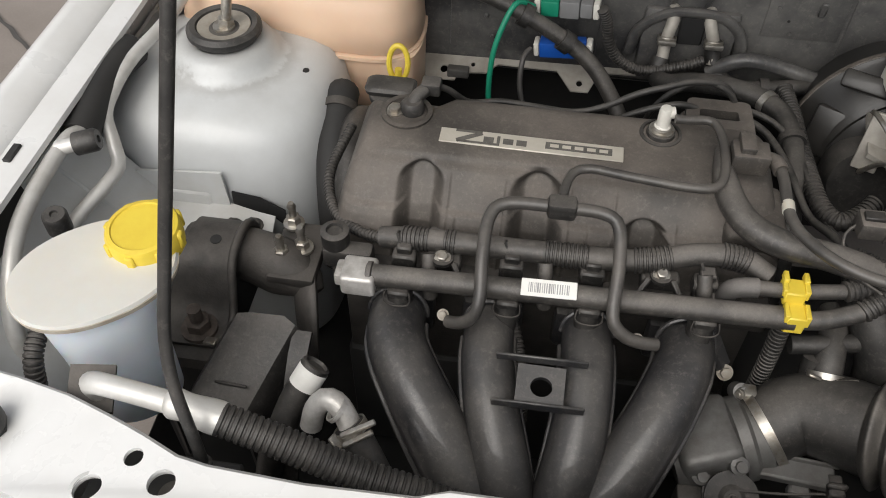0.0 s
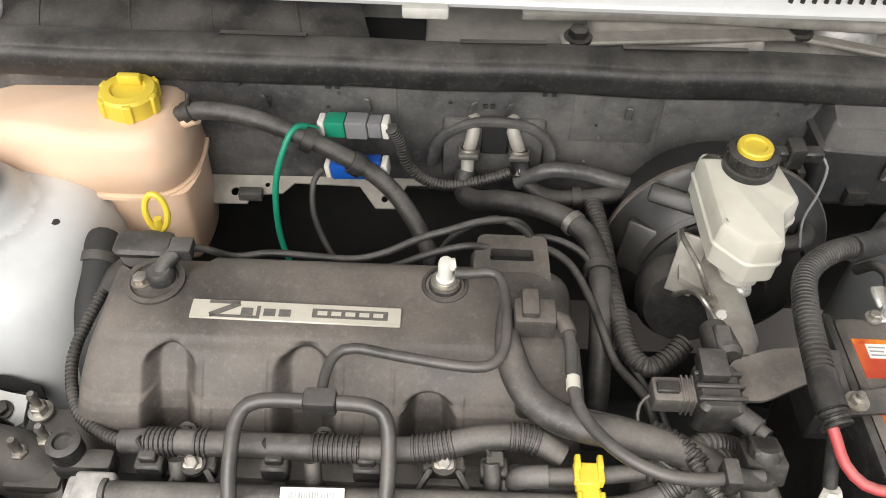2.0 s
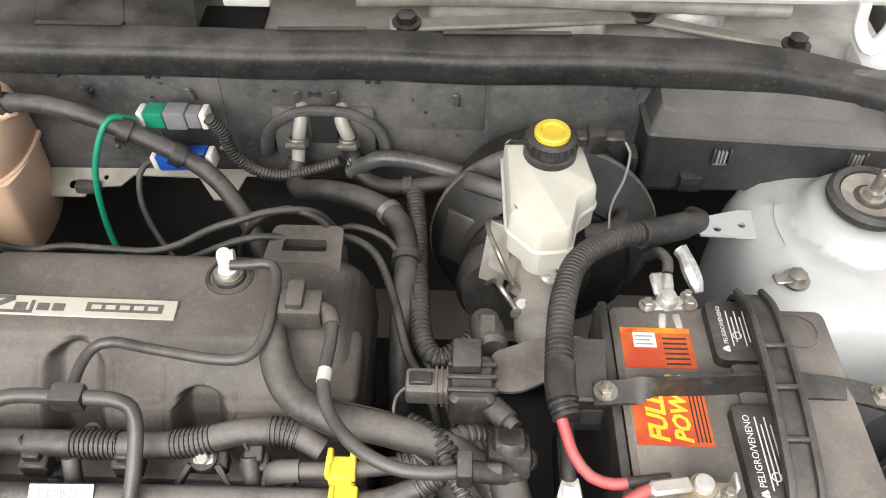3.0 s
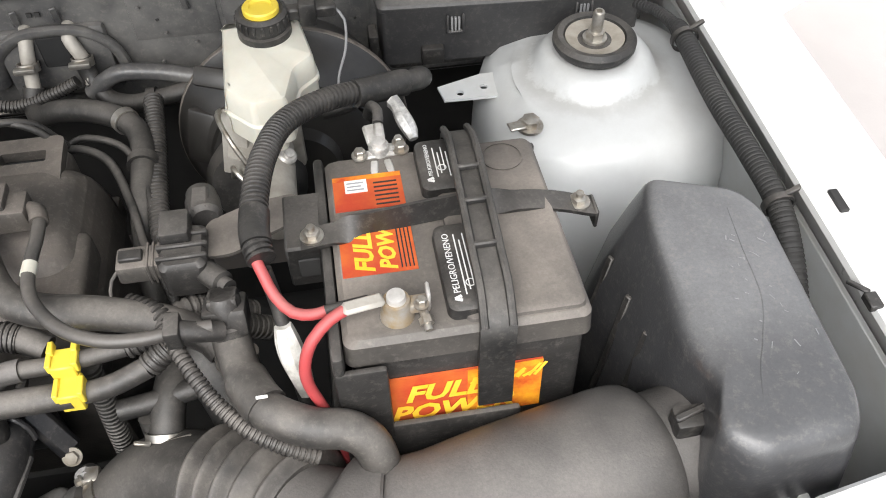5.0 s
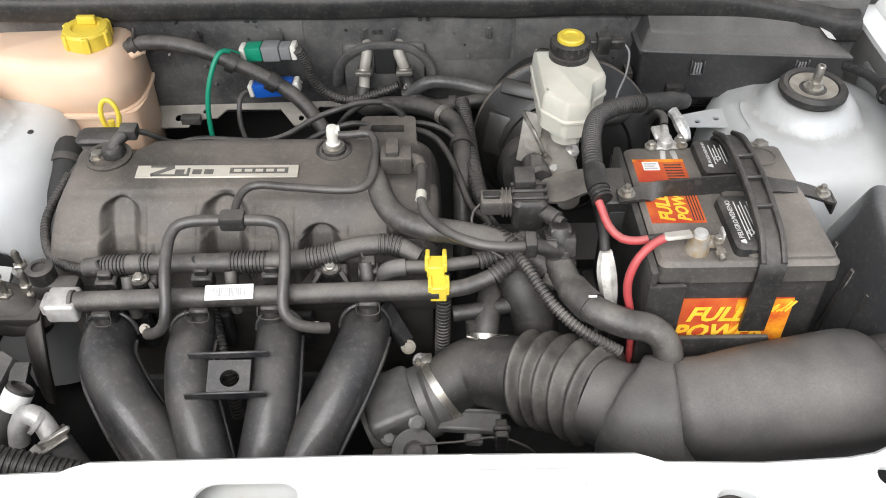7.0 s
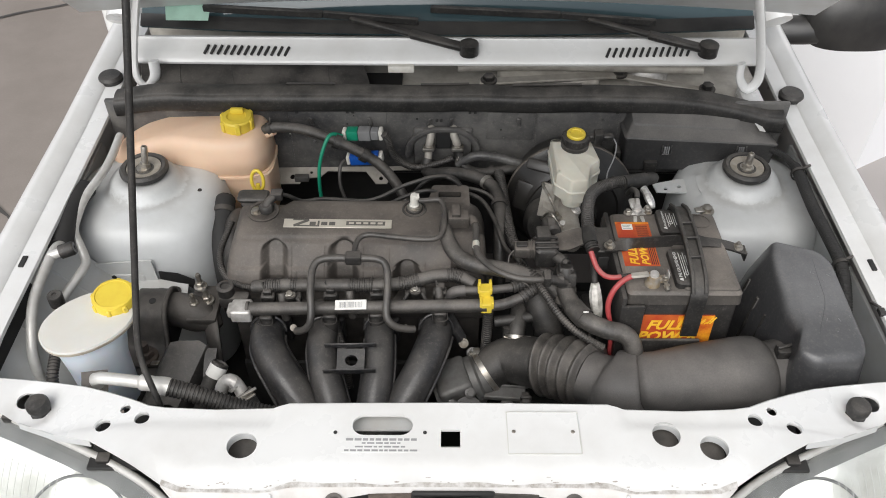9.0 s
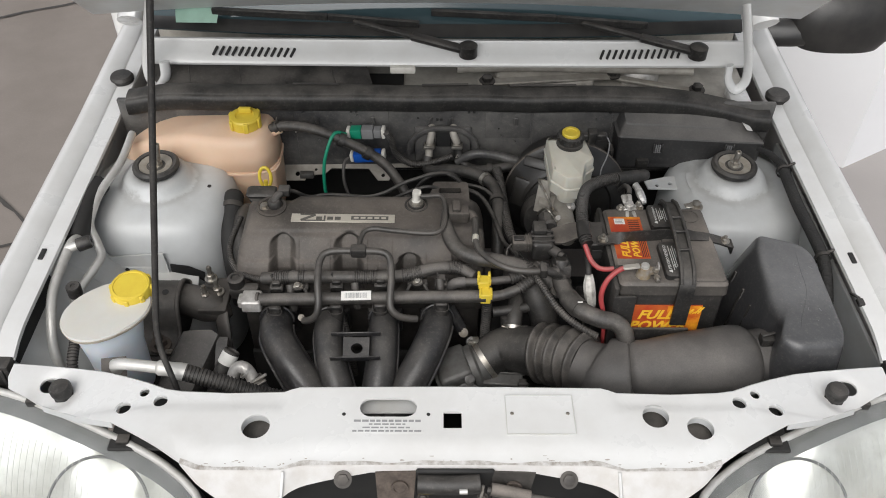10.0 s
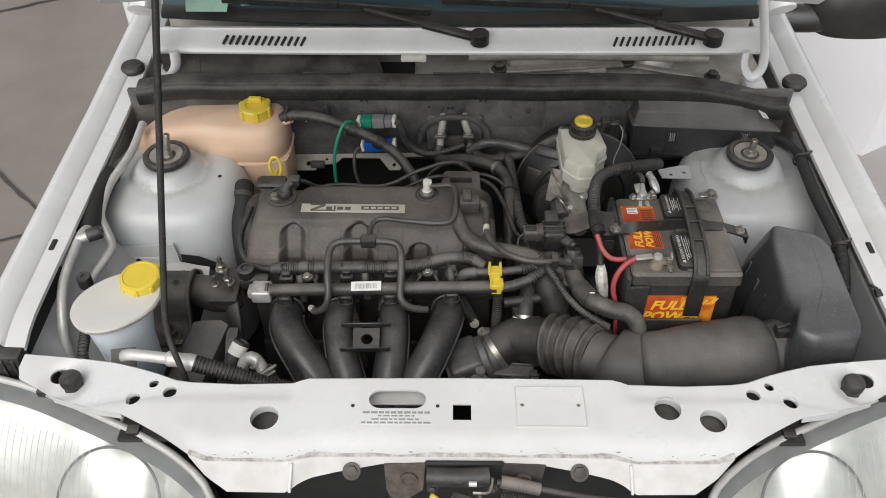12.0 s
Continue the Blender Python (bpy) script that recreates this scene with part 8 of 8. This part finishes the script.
for at, way, r in (((-0.5607, -0.1876, 0.6974), (0, -0.15, 1), 0.0052), ((-0.5791, -0.2005, 0.6954), (0, -0.15, 1), 0.0068), ((-0.572, -0.167, 0.7005), (0, -0.15, 1), 0.0042), ((-0.5837, -0.1502, 0.7134), (0, -1, 0), 0.0044)):
    part("apron_hole", lathe([(r, -0.002), (r, 0.0006), (0, 0.0006)], 18, aim(at, way)), M_hole, apron, "small dark hole")
def on_wall(pts, y, thick=0.002):
    """A thin flat piece standing in a plane y."""
    return loft([[(x, y + d, z) for x, z in pts] for d in (0, thick)])


# No opening is cut here: a black plate paints the gap's shade.
part("apron_gap_plate", on_wall([(-0.506, 0.722), (-0.474, 0.717), (-0.447, 0.701), (-0.449, 0.676), (-0.466, 0.692), (-0.508, 0.684)], -0.1445), M_hole, apron, "black plate painting the shade of a ragged gap in the sheet metal")
part("apron_flap", on_wall([(-0.64, 0.74), (-0.512, 0.752), (-0.5085, 0.684), (-0.49, 0.690), (-0.482, 0.672), (-0.64, 0.672)], -0.1475, 0.003), M_paint_dirty, apron, "white sheet metal flap")
part("wing_shelf", strip([[(-0.664, y, 0.815), (-0.652, y, 0.79), (-0.610, y, 0.735), (-0.585, y, 0.705), (-0.570, y, 0.66)] for y in (-0.43, -0.36, -0.30, -0.24, -0.14)], 0.003), M_paint_dirty, apron, "white inner wing sheet")
# Added dark strip: shade below the wing flange, put into the colour.
part("wing_shade_strip", strip([[(-0.664, y, 0.826), (-0.659, y, 0.812), (-0.653, y, 0.797)] for y in (-0.43, -0.36, -0.30, -0.26)], 0.002), M_dark, apron, "dark strip painting the shade along the inner wing")
for y in (-0.21, -0.335):
    part("shelf_crease", tube([(-0.655, y, 0.797), (-0.612, y + 0.004, 0.740), (-0.587, y + 0.008, 0.709)], 0.003, 8), M_paint_dirty, apron)
# belt guard and small coolant pipe
GUARD = [[(-0.447, 0.66), (-0.446, 0.725), (-0.438, 0.737), (-0.424, 0.741), (-0.392, 0.742), (-0.380, 0.738), (-0.372, 0.725), (-0.371, 0.66)]] * 4
guard = solo("belt_guard", strip([[(x - 0.012 * k, -0.322 - 0.030 * k - 0.006 * (i > 4), z + 0.008 - 0.015 * k) for i, (x, z) in enumerate(row)] for k, row in enumerate(GUARD)], 0.004), M_black, "black plastic belt guard hood", "guard", angle=30)
part("arch_rim", strip([[(-0.374 + dx, -0.330 - 0.022 * k, 0.741 - 0.004 * k - 0.0042 * k * k) for k in range(6)] for dx in (-0.008, 0.010)], 0.006), M_black, guard, "thick rim of the hood's opening")
part("hood_rib", bar((-0.444, -0.385, 0.722), (-0.412, -0.388, 0.724), 0.003, 0.003), M_black, guard)
small = hose([(-0.385, -0.440, 0.66), (-0.377, -0.433, 0.70), (-0.3665, -0.4224, 0.730), (-0.3579, -0.4074, 0.750), (-0.347, -0.3935, 0.767), (-0.3428, -0.388, 0.773)], 0.0130, "dark coolant elbow with a paper tag", M_rubber)
part("elbow_end", lathe([(0.0130, 0), (0.0130, 0.003), (0.0105, 0.004), (0.0095, 0.001), (0, 0.001)], 28, aim((-0.3428, -0.388, 0.773), (0.45, 0.55, 0.62))), M_rubber, small)
part("paper_tag", tube([(-0.3515, -0.3993, 0.760), (-0.347, -0.3935, 0.767), (-0.3432, -0.3885, 0.7725)], 0.0137, 28, 0.003, None, 1.0, False), M_sticker, small, "white printed paper band")
elb = hose([(-0.338, -0.430, 0.748), (-0.334, -0.424, 0.766), (-0.326, -0.4195, 0.7765), (-0.316, -0.4215, 0.778), (-0.308, -0.427, 0.772), (-0.302, -0.434, 0.764)], 0.0098, "short cast metal elbow", M_alu)
part("bead", band((-0.3135, -0.4283, 0.777), (0.75, -0.1, -0.6), 0.0100, 0.004, 0.0015), M_alu, elb)
part("clamp", join(band((-0.3005, -0.4355, 0.7625), (0.55, -0.4, -0.7), 0.0135, 0.008), bar((-0.306, -0.449, 0.772), (-0.279, -0.437, 0.782), 0.005, 0.004), bar((-0.303, -0.454, 0.766), (-0.280, -0.443, 0.776), 0.005, 0.004), bar((-0.315, -0.447, 0.766), (-0.305, -0.452, 0.758), 0.008, 0.004)), M_steel, elb, "spring clamp")
hose([(-0.303, -0.4335, 0.7645), (-0.292, -0.443, 0.752), (-0.272, -0.462, 0.724), (-0.25, -0.480, 0.675)], 0.0138, "black rubber coolant hose", M_rubber)
hook = thing("wire_clip", (0.54, -0.462, 0.79), "small grey double clip beside the air box", "clip")
for x in (0.533, 0.546):
    part("prong", box(x - 0.004, x + 0.004, -0.470, -0.460, 0.79, 0.815, 0.002, 2), M_pipe, hook)
